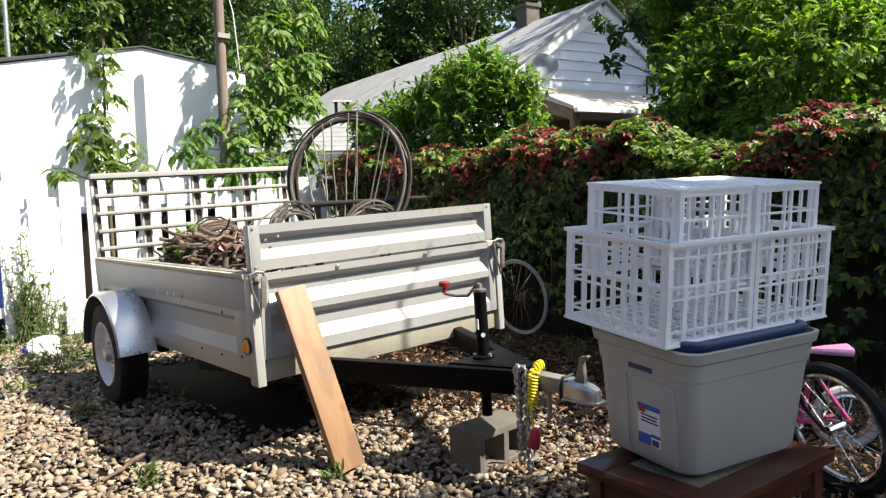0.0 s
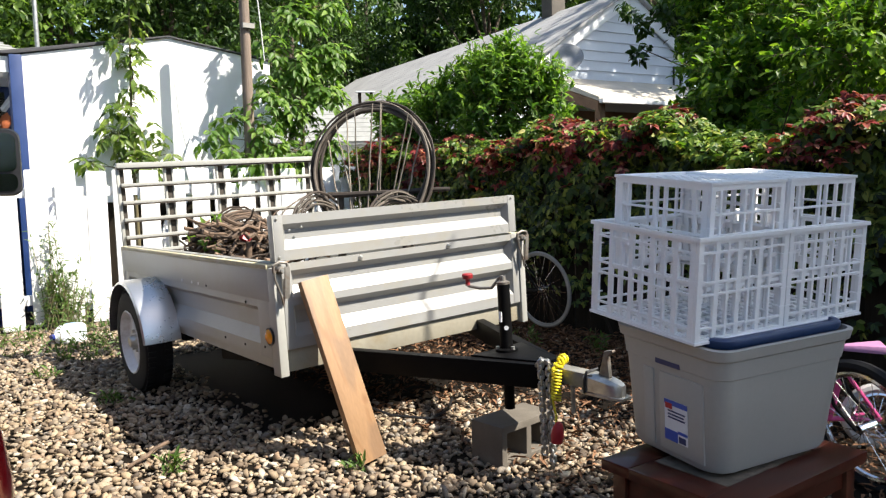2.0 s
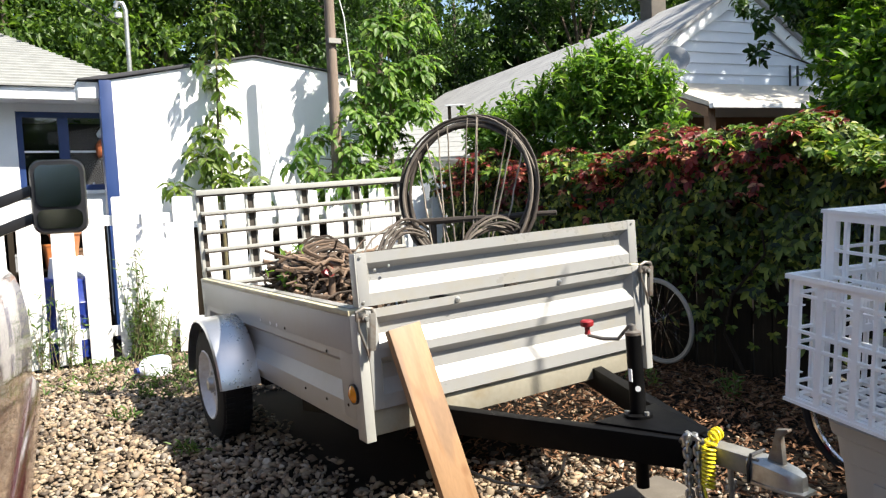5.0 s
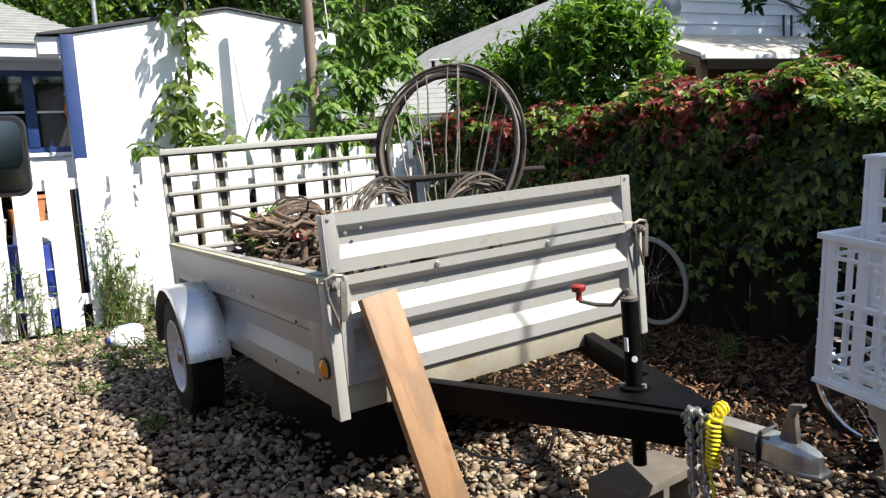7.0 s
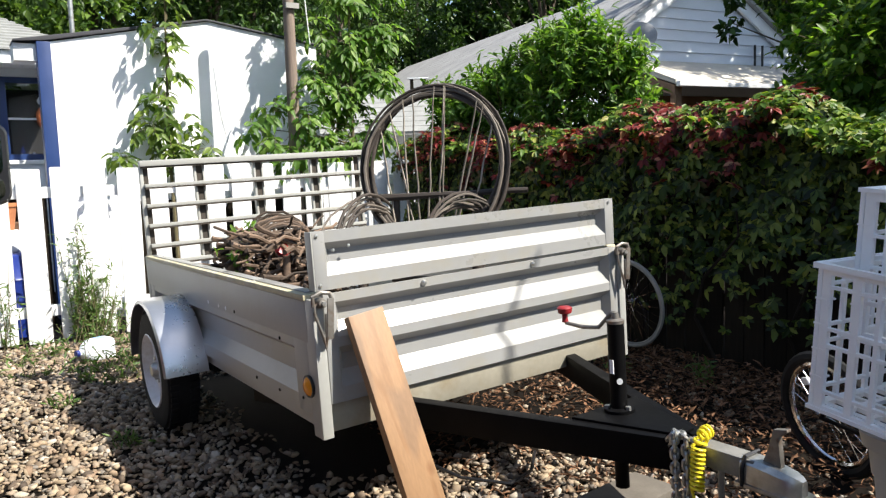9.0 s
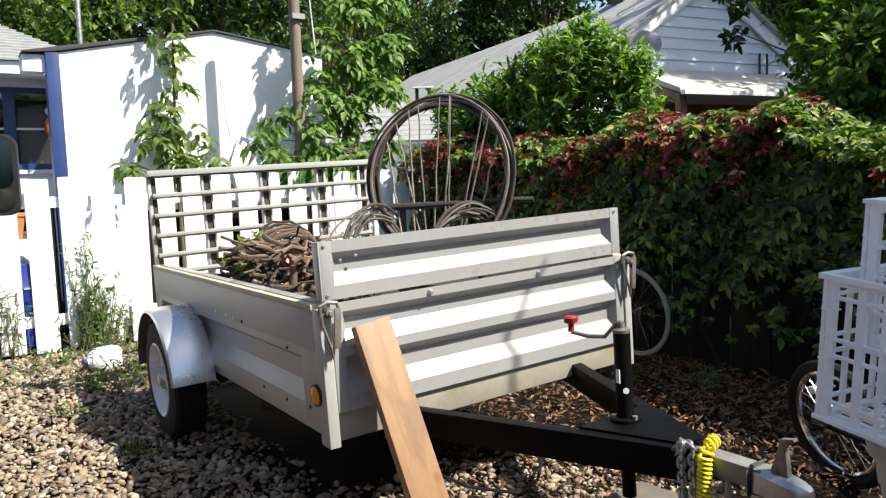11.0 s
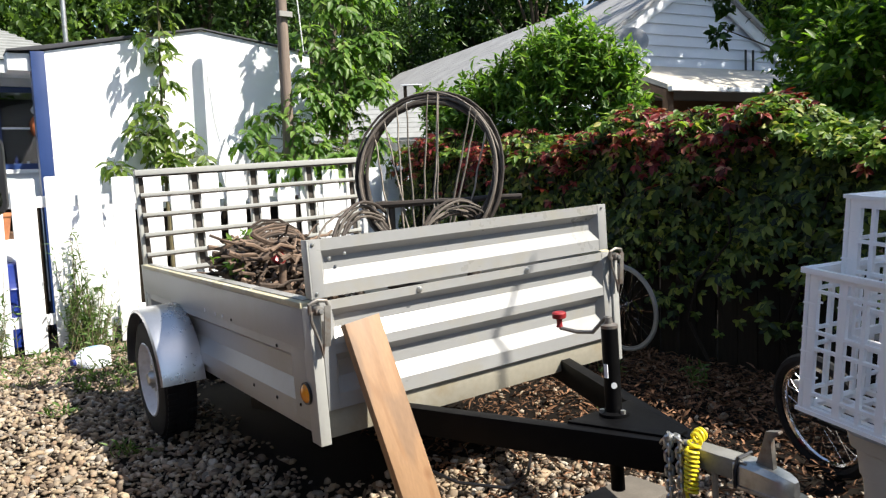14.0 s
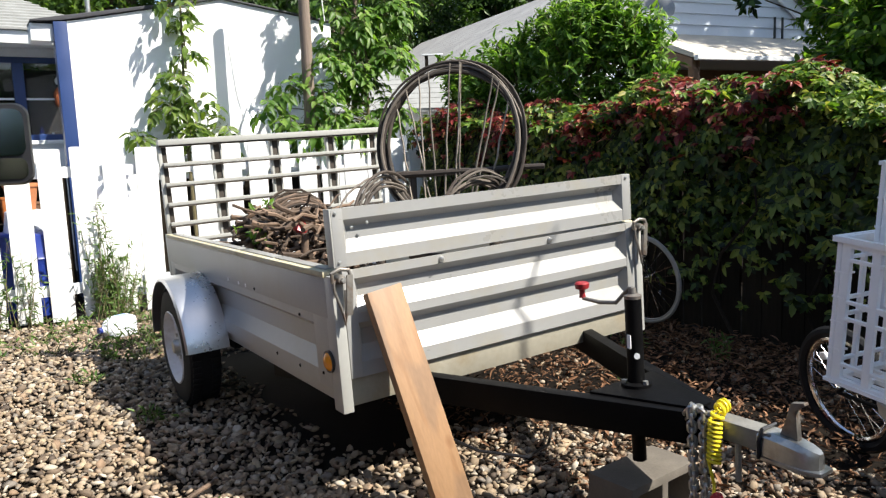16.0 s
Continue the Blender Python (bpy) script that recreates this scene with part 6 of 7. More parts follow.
# ---- parked car ----
def car():
    c = thing("parked_car", "dark red car with tinted glass parked on the gravel", "car", pose(-1.272, -2.155, 0, 0, 0, -3.6) @ pose(1.245, 2.16, 0))
    x0, x1, y0, y1 = -2.985, -1.245, -2.16, 2.0

    def ring(i, z, r=0.34, back=0.0, fwd=0.0):
        return (rounded(x0 + i, x1 - i, y0 + i * 0.8 + back, y1 - i - fwd, r, 10), z)
    part("body", loft([ring(0.10, 0.24), ring(0.04, 0.30), ring(0.015, 0.44), ring(0.0, 0.64), ring(0.006, 0.82), ring(0.022, 0.93), ring(0.045, 1.005), ring(0.075, 1.045), ring(0.12, 1.06)]), M_CARPAINT, c, "glossy dark red bodywork", smooth=True)
    part("greenhouse", loft([ring(0.070, 1.045, 0.28, 0.0, 0.9), ring(0.11, 1.28, 0.25, 0.05, 1.2), ring(0.20, 1.58, 0.22, 0.14, 1.6)]), M_CARGLASS, c, "dark tinted windows", smooth=True)
    part("roof", loft([ring(0.192, 1.57, 0.24, 0.11, 1.57), ring(0.21, 1.63, 0.24, 0.18, 1.65), ring(0.42, 1.67, 0.2, 0.44, 1.9)]), M_CARPAINT, c, "red roof", smooth=True)
    for y in (-0.75, 0.15):
        part("pillar", Shape().beam((x1 - 0.075, y, 1.09), (x1 - 0.200, y + 0.02, 1.58), 0.09, 0.03, up=(1, 0, 0.3)), M_BLACKPL, c)
        part("pillar", Shape().beam((x0 + 0.075, y, 1.09), (x0 + 0.200, y + 0.02, 1.58), 0.09, 0.03, up=(-1, 0, 0.3)), M_BLACKPL, c)
    part("belt_trim", loft([ring(0.076, 1.040, 0.33, 0.0, 0.85), ring(0.066, 1.056, 0.33, 0.0, 0.85), ring(0.082, 1.066, 0.31, 0.0, 0.86), ring(0.12, 1.062, 0.3, 0.01, 0.9)]), M_BLACKPL, c, smooth=True)
    part("bumper", loft([ring(0.03, 0.30, 0.36), ring(-0.015, 0.34, 0.36), ring(-0.018, 0.46, 0.36), ring(0.005, 0.50, 0.36)]), M_CARPAINT, c, smooth=True)
    for sx in (-1, 1):
        x = x1 - 0.145 if sx > 0 else x0 + 0.145
        lm = pose(x - sx * 0.02, y0 + 0.105, 0.815, 90, 0, 42 * sx)
        lamp = part("tail_lamp", loft([(rounded(-0.10, 0.10, -0.165, 0.165, 0.085, 8), -0.03), (rounded(-0.10, 0.10, -0.165, 0.165, 0.085, 8), 0.012), (rounded(-0.085, 0.085, -0.15, 0.15, 0.075, 8), 0.030), (rounded(-0.05, 0.05, -0.11, 0.11, 0.045, 8), 0.038)]), M_TAILRED, c, "large rounded red tail lamp", smooth=True, at=lm)
        part("lamp_rim", loft([(rounded(-0.112, 0.112, -0.178, 0.178, 0.095, 8), -0.03), (rounded(-0.112, 0.112, -0.178, 0.178, 0.095, 8), 0.002), (rounded(-0.100, 0.100, -0.166, 0.166, 0.086, 8), 0.006)]), M_CARPAINT, lamp, smooth=True)
        part("inner_lens", loft([(rounded(-0.05, 0.05, -0.085, 0.0, 0.03, 6), 0.036), (rounded(-0.046, 0.046, -0.081, -0.004, 0.03, 6), 0.046)]), M_KNOB, lamp, "brighter red inner lens", smooth=True)
        for y in (-1.15, 1.45):
            wx = x1 - 0.17 if sx > 0 else x0 + 0.17
            w = part("wheel", Shape().lathe([(0.2, -0.1), (0.29, -0.105), (0.325, -0.08), (0.33, 0), (0.325, 0.08), (0.29, 0.105), (0.2, 0.1)], 32), M_RUBBER, c, smooth=True, at=pose(wx, y, 0.33, 0, 90 * sx, 0))
            part("rim", Shape().lathe([(0.2, 0.1), (0.19, 0.085), (0.12, 0.06), (0.05, 0.075), (0, 0.075)], 24), M_STEEL, w, smooth=True)
        mx = x1 + 0.172 if sx > 0 else x0 - 0.172
        mir = part("door_mirror", loft([(rounded(-0.103, 0.103, -0.155, 0.155, 0.05), 0.0), (rounded(-0.110, 0.110, -0.162, 0.162, 0.05), 0.02), (rounded(-0.103, 0.103, -0.155, 0.155, 0.06), 0.07), (rounded(-0.07, 0.07, -0.11, 0.11, 0.05), 0.115)]), M_BLACKPL, c, "black towing mirror", smooth=True, at=pose(mx, 1.11, 1.375, -90, 0, 0) @ pose(0, 0, 0, 0, 6 * sx - 4.2, 0))
        part("main_glass", loft([(rounded(-0.088, 0.088, -0.138, 0.045, 0.035), -0.006), (rounded(-0.088, 0.088, -0.138, 0.045, 0.035), 0.002)]), M_MIRROR, mir, "mirror glass", at=pose(0, 0, -0.003, -2, 0, 0))
        part("spotter_glass", loft([(rounded(-0.088, 0.088, 0.055, 0.138, 0.03), -0.006), (rounded(-0.088, 0.088, 0.055, 0.138, 0.03), 0.002)]), M_MIRROR, mir, "convex lower mirror glass")
        for z in (1.30, 1.42):
            part("mirror_arm", Shape().beam((x1 - 0.16 if sx > 0 else x0 + 0.16, 1.2, z - 0.10), (mx - sx * 0.07, 1.17, z), 0.04, 0.045), M_BLACKPL, c, bevel=0.006)


def small_things():
    j = thing("plastic_jug", "white translucent plastic jug lying on its side", "jug", pose(-0.07, 3.60, 0.082, 90, 0, -70))
    part("body", loft([(rounded(-0.07, 0.07, -0.075, 0.075, 0.035), 0.0), (rounded(-0.077, 0.077, -0.082, 0.082, 0.035), 0.012), (rounded(-0.077, 0.077, -0.082, 0.082, 0.035), 0.15), (rounded(-0.05, 0.05, -0.055, 0.055, 0.04), 0.205), (rounded(-0.022, 0.022, -0.022, 0.022, 0.02), 0.225), (rounded(-0.022, 0.022, -0.022, 0.022, 0.02), 0.245)]), M_JUG, j, smooth=True)
    part("cap", Shape().lathe([(0.024, 0.235), (0.024, 0.26), (0, 0.26)], 16), M_BLUEPL, j, "blue cap")
    part("label", Shape().box(-0.045, 0.0825, 0.03, 0.045, 0.084, 0.11), material("faded blue print", (0.28, 0.42, 0.72), 0.5), j, "faded blue label")
    solo("barrel", Shape().lathe([(0, 0), (0.26, 0), (0.29, 0.03), (0.29, 0.24), (0.30, 0.26), (0.29, 0.28), (0.29, 0.5), (0.30, 0.52), (0.29, 0.54), (0.28, 0.72), (0.25, 0.74), (0, 0.74)], 28, pose(-0.60, 5.05, 0.0)), M_BLUEPL, "blue plastic barrel behind the picket fence", "barrel", smooth=True)
    solo("flower_pot", Shape().lathe([(0, 0), (0.10, 0), (0.13, 0.2), (0.14, 0.2), (0.14, 0.23), (0.12, 0.23), (0.0, 0.2)], 18, pose(-0.62, 5.05, 0.928)), material("terracotta", (0.45, 0.17, 0.07), 0.8), "terracotta pot on an upturned grey pail", "pot", smooth=True)
    solo("pail", Shape().lathe([(0, 0), (0.16, 0), (0.165, 0.01), (0.14, 0.18), (0.13, 0.185), (0, 0.185)], 20, pose(-0.62, 5.05, 0.741)), M_JUG, "pale grey pail upturned on the blue barrel", "pail", smooth=True)
    rnd = random.Random(5)
    for a, b, r in (((-0.33, 0.48, 0.045), (-0.60, 0.26, 0.045), 0.009), ((0.95, -1.25, 0.04), (1.25, -1.1, 0.045), 0.006), ((1.0, -1.35, 0.04), (1.02, -1.05, 0.04), 0.005)):
        pts, rs = wavy(a, b, r, 0.008, rnd, 6)
        solo("stick", Shape().tube(pts, rs, 7), M_BARK, "loose bare stick lying on the gravel", "stick", smooth=True)
    solo("cable", Shape().tube([(0.50, 0.30, 0.12), (0.62, 0.05, 0.06), (0.75, -0.1, 0.05), (0.9, -0.05, 0.05), (1.05, 0.1, 0.05)], 0.007, 6), M_BLACKPL, "black wiring cable trailing on the gravel", "cable", smooth=True)
    solo("leaning_board", Shape().beam((0.85, 5.02, 0.0), (1.63, 5.365, 1.82), 0.03, 0.17, up=(1, 0, 0)), M_TRIMW, "white board leaning on the shed wall", "board", bevel=0.003)


board()
block()
willow_chair()
stick_pile()
side_table()
tote()
crates()
bicycle("mountain_bicycle", "dark bicycle with black tyres standing beside the creeper", pose(1.932, -0.765, -0.005, 0, 0, -108.4) @ pose(0, 0, 0, 10, 0, 0), 0.265, 1.13, M_BLACK, M_RUBBER, 0.024, M_BLACKPL, 0.75, True, False)
bicycle("child_bicycle", "small pink child's bicycle with white tyres and lilac saddle", pose(2.055, -1.649, 0, 0, 0, 128) @ pose(0, 0, 0, -4, 0, 0), 0.150, 0.46, M_PINK, M_PALETYRE, 0.022, M_PURPLE, 0.52,
        seat=pose(0.085, 0, 0.445) @ Matrix.Diagonal((1.35, 1.35, 1.3, 1)))
bicycle("old_bicycle", "old bicycle with pale bare rims leaning on the creeper fence", pose(2.84, 1.15, 0.05, 0, 0, 90) @ pose(0, 0, 0, -5, 0, 0), 0.31, 1.0, M_BLACK, M_GALV, 0.012, M_BLACKPL, 0.8, False, False, M_GALV)
car()
small_things()
storage_rack()


# ---- plants ----
def creeper():
    r = np.random.default_rng(31)
    k = 8600
    y = r.uniform(-4.6, 4.35, k)
    top = 1.50 - 0.10 * np.exp(-((y + 0.4) / 0.5) ** 2) + 0.05 * np.sin(y * 2.1) + 0.05 * np.sin(y * 5.3 + 1) + 0.03 * np.sin(y * 11)
    u = r.uniform(0, 1, k) ** 0.75
    z = 0.22 + (top - 0.22) * u
    bulge = 0.16 + 0.07 * np.sin(y * 3.3 + z * 4) + 0.05 * np.sin(y * 8 + z * 7)
    x = 3.10 - bulge * r.uniform(0.25, 1.0, k)
    over = r.uniform(0, 1, k) < 0.24
    ang = r.uniform(0, math.pi, k)
    x = np.where(over, 3.12 + 0.27 * np.cos(ang) * r.uniform(0.2, 1, k), x)
    z = np.where(over, top - 0.02 + 0.12 * np.sin(ang) * r.uniform(0.3, 1.25, k), z)
    thin = r.uniform(0, 1, k) < np.clip((1.05 - z) * 1.5, 0, 0.8)
    pos = np.stack([x, y, z], 1)[~thin]
    over = over[~thin]
    k = len(pos)
    out = np.where(over[:, None], np.array([-0.3, -0.1, 1.0]), np.array([-1.0, -0.15, 0.25])) + r.normal(size=(k, 3)) * 0.35
    size = r.uniform(0.05, 0.10, k)
    me = leaves_mesh("leaves", *palmate(pos, out, size, 5, 1.5, 0.35, r), M_LEAF_VINE)
    c = thing("creeper", "dense green creeper with red patches covering the board fence", "climbing plant")
    part("leaves", me, None, c, "five-part dark green leaves")
    # Extra leaves along the top: one set coloured as if sunlit, one turned red.
    for nm, lab, mt, k, reach in (("sunlit_leaves", "yellow-green top leaves with sunlight put into their colour", M_LEAF_SUNLIT, 1600, 0.0), ("red_leaves", "leaves turned dull red", M_LEAF_RED, 1400, 0.62)):
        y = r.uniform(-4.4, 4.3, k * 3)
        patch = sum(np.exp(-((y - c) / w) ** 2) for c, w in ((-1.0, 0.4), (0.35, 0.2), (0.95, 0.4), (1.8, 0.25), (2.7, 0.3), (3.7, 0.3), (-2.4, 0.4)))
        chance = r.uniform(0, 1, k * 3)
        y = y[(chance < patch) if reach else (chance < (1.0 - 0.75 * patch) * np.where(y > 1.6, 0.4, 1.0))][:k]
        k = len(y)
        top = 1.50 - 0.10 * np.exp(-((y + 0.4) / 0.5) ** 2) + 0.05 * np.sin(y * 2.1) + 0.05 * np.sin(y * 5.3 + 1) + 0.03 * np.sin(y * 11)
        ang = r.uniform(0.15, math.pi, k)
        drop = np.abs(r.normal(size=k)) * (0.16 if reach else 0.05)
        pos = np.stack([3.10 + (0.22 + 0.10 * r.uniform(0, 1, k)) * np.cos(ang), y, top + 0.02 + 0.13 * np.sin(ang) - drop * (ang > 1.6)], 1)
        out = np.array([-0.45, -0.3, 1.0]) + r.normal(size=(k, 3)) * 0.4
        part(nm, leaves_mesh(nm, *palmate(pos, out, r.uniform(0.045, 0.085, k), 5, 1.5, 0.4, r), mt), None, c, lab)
    rnd = random.Random(8)
    for i in range(26):
        yy = rnd.uniform(-3.5, 4.2)
        pts = [(3.04 - rnd.uniform(0, 0.06), yy, 0.0)]
        for q in range(6):
            pts.append((3.05 - rnd.uniform(0, 0.12), yy + rnd.uniform(-0.25, 0.25), 0.28 * (q + 1)))
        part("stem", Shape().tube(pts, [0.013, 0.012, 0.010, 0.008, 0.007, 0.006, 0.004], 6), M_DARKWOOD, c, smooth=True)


def shrub(name, label, base, tips, radius, n_shoots, per, size, mat, seed, ratio=0.4, upward=0.35, stem_mat=None, compound=0, droop=0.3):
    """A plant of many leafy shoots that spring from limbs; tips are centres of the leafy masses with their radii."""
    r = np.random.default_rng(seed)
    t = thing(name, label, "shrub" if radius else "sapling")
    base = np.array(base, float)
    P, A, N, S = [], [], [], []
    stems = Shape()
    for c, rad in tips:
        c = np.array(c, float)
        rad = np.array(rad, float)
        mid = (base + c) / 2 + r.normal(size=3) * 0.06
        part("limb", Shape().tube([tuple(base + r.normal(size=3) * np.array([0.05, 0.05, 0])), tuple(mid), tuple(c)], [0.022, 0.014, 0.006], 7), stem_mat or M_STEM, t, smooth=True)
        k = int(n_shoots * (rad.prod() ** (1 / 3)) ** 1.5)
        for _ in range(k):
            d = unit(r.normal(size=3) + np.array([0, 0, upward]))
            start = c + d * rad * r.uniform(0.1, 0.5)
            end = c + d * rad * r.uniform(0.75, 1.12) + np.array([0, 0, r.uniform(0, 0.22) if upward > 1 and d[2] > 0.3 else 0.0])
            bend = (start + end) / 2 + np.array([0, 0, 0.05 * rad[2]])
            if r.uniform() < 0.4:
                stems.tube([tuple(start), tuple(bend), tuple(end)], [0.005, 0.004, 0.002], 4, caps=False)
            tt = r.uniform(0.15, 1.0, per)[:, None]
            p = start * (1 - tt) ** 2 + 2 * bend * tt * (1 - tt) + end * tt ** 2
            sd = unit(r.normal(size=(per, 3)) + np.array([0, 0, -droop]))
            P.append(p); A.append(sd + d * 0.7); N.append(np.array([0, 0, 1.0]) + d * 0.7 + r.normal(size=(per, 3)) * 0.4); S.append(r.uniform(0.65, 1.2, per) * size)
    P, A, N, S = np.concatenate(P), np.concatenate(A), np.concatenate(N), np.concatenate(S)
    if compound:
        me = leaves_mesh("leaves", *palmate(P, N, S, compound, 1.5, 0.5, r), mat)
    else:
        me = leaves_mesh("leaves", P, A, N, S, S * ratio, mat, curl=0.2)
    tagged(part("twig_mass", stems, stem_mat or M_STEM, t), kind="stuff")
    tagged(part("foliage", me, None, t), kind="stuff")
    return t


def tree(name, label, base, height, blobs, n, size, mat, seed, trunk=0.16):
    """A tree: tapered trunk, limbs to every leafy mass, and a crown of single leaves with gaps."""
    r = np.random.default_rng(seed)
    t = thing(name, label, "tree")
    base = np.array(base, float)
    top = base + np.array([r.normal() * 0.2, r.normal() * 0.2, height * 0.8])
    part("trunk", Shape().tube([tuple(base), tuple(base * 0.6 + top * 0.4 + r.normal(size=3) * 0.1), tuple(top)], [trunk, trunk * 0.7, trunk * 0.2], 10), M_TRUNK, t, smooth=True)
    P, A, N, S = [], [], [], []
    vol = np.array([np.prod(b[1]) ** (2 / 3) for b in blobs])
    for (c, rad), share in zip(blobs, vol / vol.sum()):
        c, rad = np.array(c, float), np.array(rad, float)
        f = np.clip((c[2] - base[2]) / height * 0.75, 0.2, 0.9)
        limb = Shape().tube([tuple(base * (1 - f) + top * f), tuple((base * (1 - f) + top * f + c) / 2 + np.array([0, 0, 0.1])), tuple(c)], [trunk * 0.4, trunk * 0.25, trunk * 0.1], 6)
        part("limb", limb, M_TRUNK, t, smooth=True)
        k = int(n * share)
        g = max(6, k // 26)
        d0 = unit(r.normal(size=(g, 3)) + np.array([0, 0, 0.2]))
        cl = c + d0 * rad * r.uniform(0.45, 1.08, (g, 1))
        idx = r.integers(0, g, k)
        d = unit(r.normal(size=(k, 3)))
        p = cl[idx] + d * (rad.mean() * 0.24) * r.uniform(0.1, 1.0, (k, 1)) ** 0.6
        P.append(p); A.append(unit(r.normal(size=(k, 3)) + np.array([0, 0, -0.5])) + d * 0.4); N.append(d0[idx] * 0.6 + np.array([0, 0, 0.9]) + r.normal(size=(k, 3)) * 0.5); S.append(r.uniform(0.6, 1.25, k) * size)
    P, A, N, S = np.concatenate(P), np.concatenate(A), np.concatenate(N), np.concatenate(S)
    part("crown", leaves_mesh("crown", P, A, N, S, S * 0.5, mat, curl=0.15, far=base[1] > 6), None, t)
    return t


def sapling(name, label, base, top, masses, mat, seed, leaflet=0.11):
    """A young tree: one leading stem, side shoots to each mass, and drooping compound leaves of five or seven leaflets."""
    r = np.random.default_rng(seed)
    t = thing(name, label, "sapling")
    base, top = np.array(base, float), np.array(top, float)
    part("stem", Shape().tube([tuple(base), tuple(base * 0.5 + top * 0.5 + r.normal(size=3) * 0.03), tuple(top)], [0.024, 0.015, 0.006], 8), M_STEM, t, smooth=True)
    stalks = Shape()
    P, A, N, L = [], [], [], []
    for c, rad, count in masses:
        c, rad = np.array(c, float), np.array(rad, float)
        f = np.clip((c[2] - 0.15 - base[2]) / (top[2] - base[2]), 0.1, 0.95)
        hub = base * (1 - f) + top * f
        part("shoot", Shape().tube([tuple(hub), tuple((hub + c) / 2 + np.array([0, 0, 0.04])), tuple(c)], [0.009, 0.006, 0.003], 6), M_STEM, t, smooth=True)
        for _ in range(count):
            d = unit(r.normal(size=3))
            root = c + d * rad * r.uniform(0.0, 0.55)
            away = unit(d * np.array([1, 1, 0.6]) + np.array([0, -0.25, 0.1]))
            ln = r.uniform(0.10, 0.19)
            tip = root + away * ln * 0.8 + np.array([0, 0, -0.35 * ln])
            mid = root + away * ln * 0.55 + np.array([0, 0, 0.03])
            stalks.tube([tuple(root), tuple(mid), tuple(tip)], [0.0028, 0.002, 0.0015], 4, caps=False)
            side = unit(np.cross(away, [0, 0, 1.0]))
            for u, s in ((0.45, -1), (0.45, 1), (0.75, -1), (0.75, 1), (1.0, 0)):
                q = root * (1 - u) ** 2 + 2 * mid * u * (1 - u) + tip * u * u
                P.append(q); A.append(away * 0.55 + side * s * 0.8 + np.array([0, 0, -0.55]) + r.normal(size=3) * 0.15)
                N.append(np.array([0, -0.35, 0.9]) + r.normal(size=3) * 0.3 + away * 0.4); L.append(leaflet * r.uniform(0.75, 1.2))
    P, A, N, L = map(np.array, (P, A, N, L))
    tagged(part("stalk_mass", stalks, M_STEM, t), kind="stuff")
    tagged(part("foliage", leaves_mesh("foliage", P, A, N, L, L * r.uniform(0.36, 0.5, len(L)), mat, curl=0.22), None, t), kind="stuff")


def saplings():
    y = 5.20
    sapling("thin_sapling", "thin young sapling with drooping compound leaves before the shed wall", (0.88, y + 0.03, 0.00), (0.92, y, 3.40),
            [((0.88, y, 1.57), (0.32, 0.12, 0.16), 20), ((0.69, y, 1.80), (0.24, 0.1, 0.15), 15), ((1.00, y, 1.87), (0.17, 0.1, 0.15), 12), ((0.81, y, 2.07), (0.18, 0.1, 0.13), 10), ((0.92, y, 2.33), (0.13, 0.08, 0.11), 7), ((0.90, y, 2.55), (0.13, 0.08, 0.1), 7), ((0.88, y, 2.79), (0.18, 0.1, 0.10), 8), ((0.92, y, 3.00), (0.13, 0.1, 0.12), 7), ((0.94, y, 3.26), (0.13, 0.1, 0.14), 8), ((0.42, y, 1.52), (0.15, 0.06, 0.07), 6), ((1.25, y, 1.63), (0.2, 0.1, 0.13), 8), ((1.13, y, 1.41), (0.28, 0.1, 0.15), 8)],
            M_LEAF_SAP, 41, 0.12)
    y = 4.70
    sapling("box_elder", "leafy young box-elder growing beside the wooden pole", (2.55, y, 0), (2.62, y, 4.2),
            [((2.45, y, 1.55), (0.5, 0.2, 0.3), 60), ((2.85, y, 1.7), (0.4, 0.2, 0.35), 50), ((2.5, y, 2.05), (0.4, 0.2, 0.3), 60), ((2.85, y, 2.3), (0.38, 0.22, 0.35), 60), ((2.55, y, 2.6), (0.36, 0.2, 0.32), 60), ((2.95, y, 2.75), (0.36, 0.2, 0.32), 50), ((2.6, y, 3.1), (0.4, 0.2, 0.32), 50), ((2.9, y, 3.3), (0.4, 0.2, 0.3), 40), ((2.5, y, 3.6), (0.35, 0.2, 0.3), 36), ((2.2, y - 0.02, 2.35), (0.2, 0.12, 0.25), 16), ((2.15, y - 0.1, 1.65), (0.3, 0.14, 0.25), 30), ((1.72, y - 0.06, 1.95), (0.24, 0.1, 0.14), 14), ((1.5, y - 0.02, 1.78), (0.2, 0.08, 0.1), 8), ((1.85, y - 0.1, 1.5), (0.26, 0.12, 0.2), 18), ((2.25, y - 0.02, 2.8), (0.16, 0.1, 0.2), 10), ((1.9, 4.52, 1.5), (0.3, 0.03, 0.2), 22), ((2.02, 4.52, 1.85), (0.2, 0.03, 0.2), 16), ((1.7, 4.54, 1.62), (0.2, 0.03, 0.15), 10), ((2.1, 4.56, 2.15), (0.2, 0.06, 0.2), 14)],
            M_LEAF, 42, 0.115)


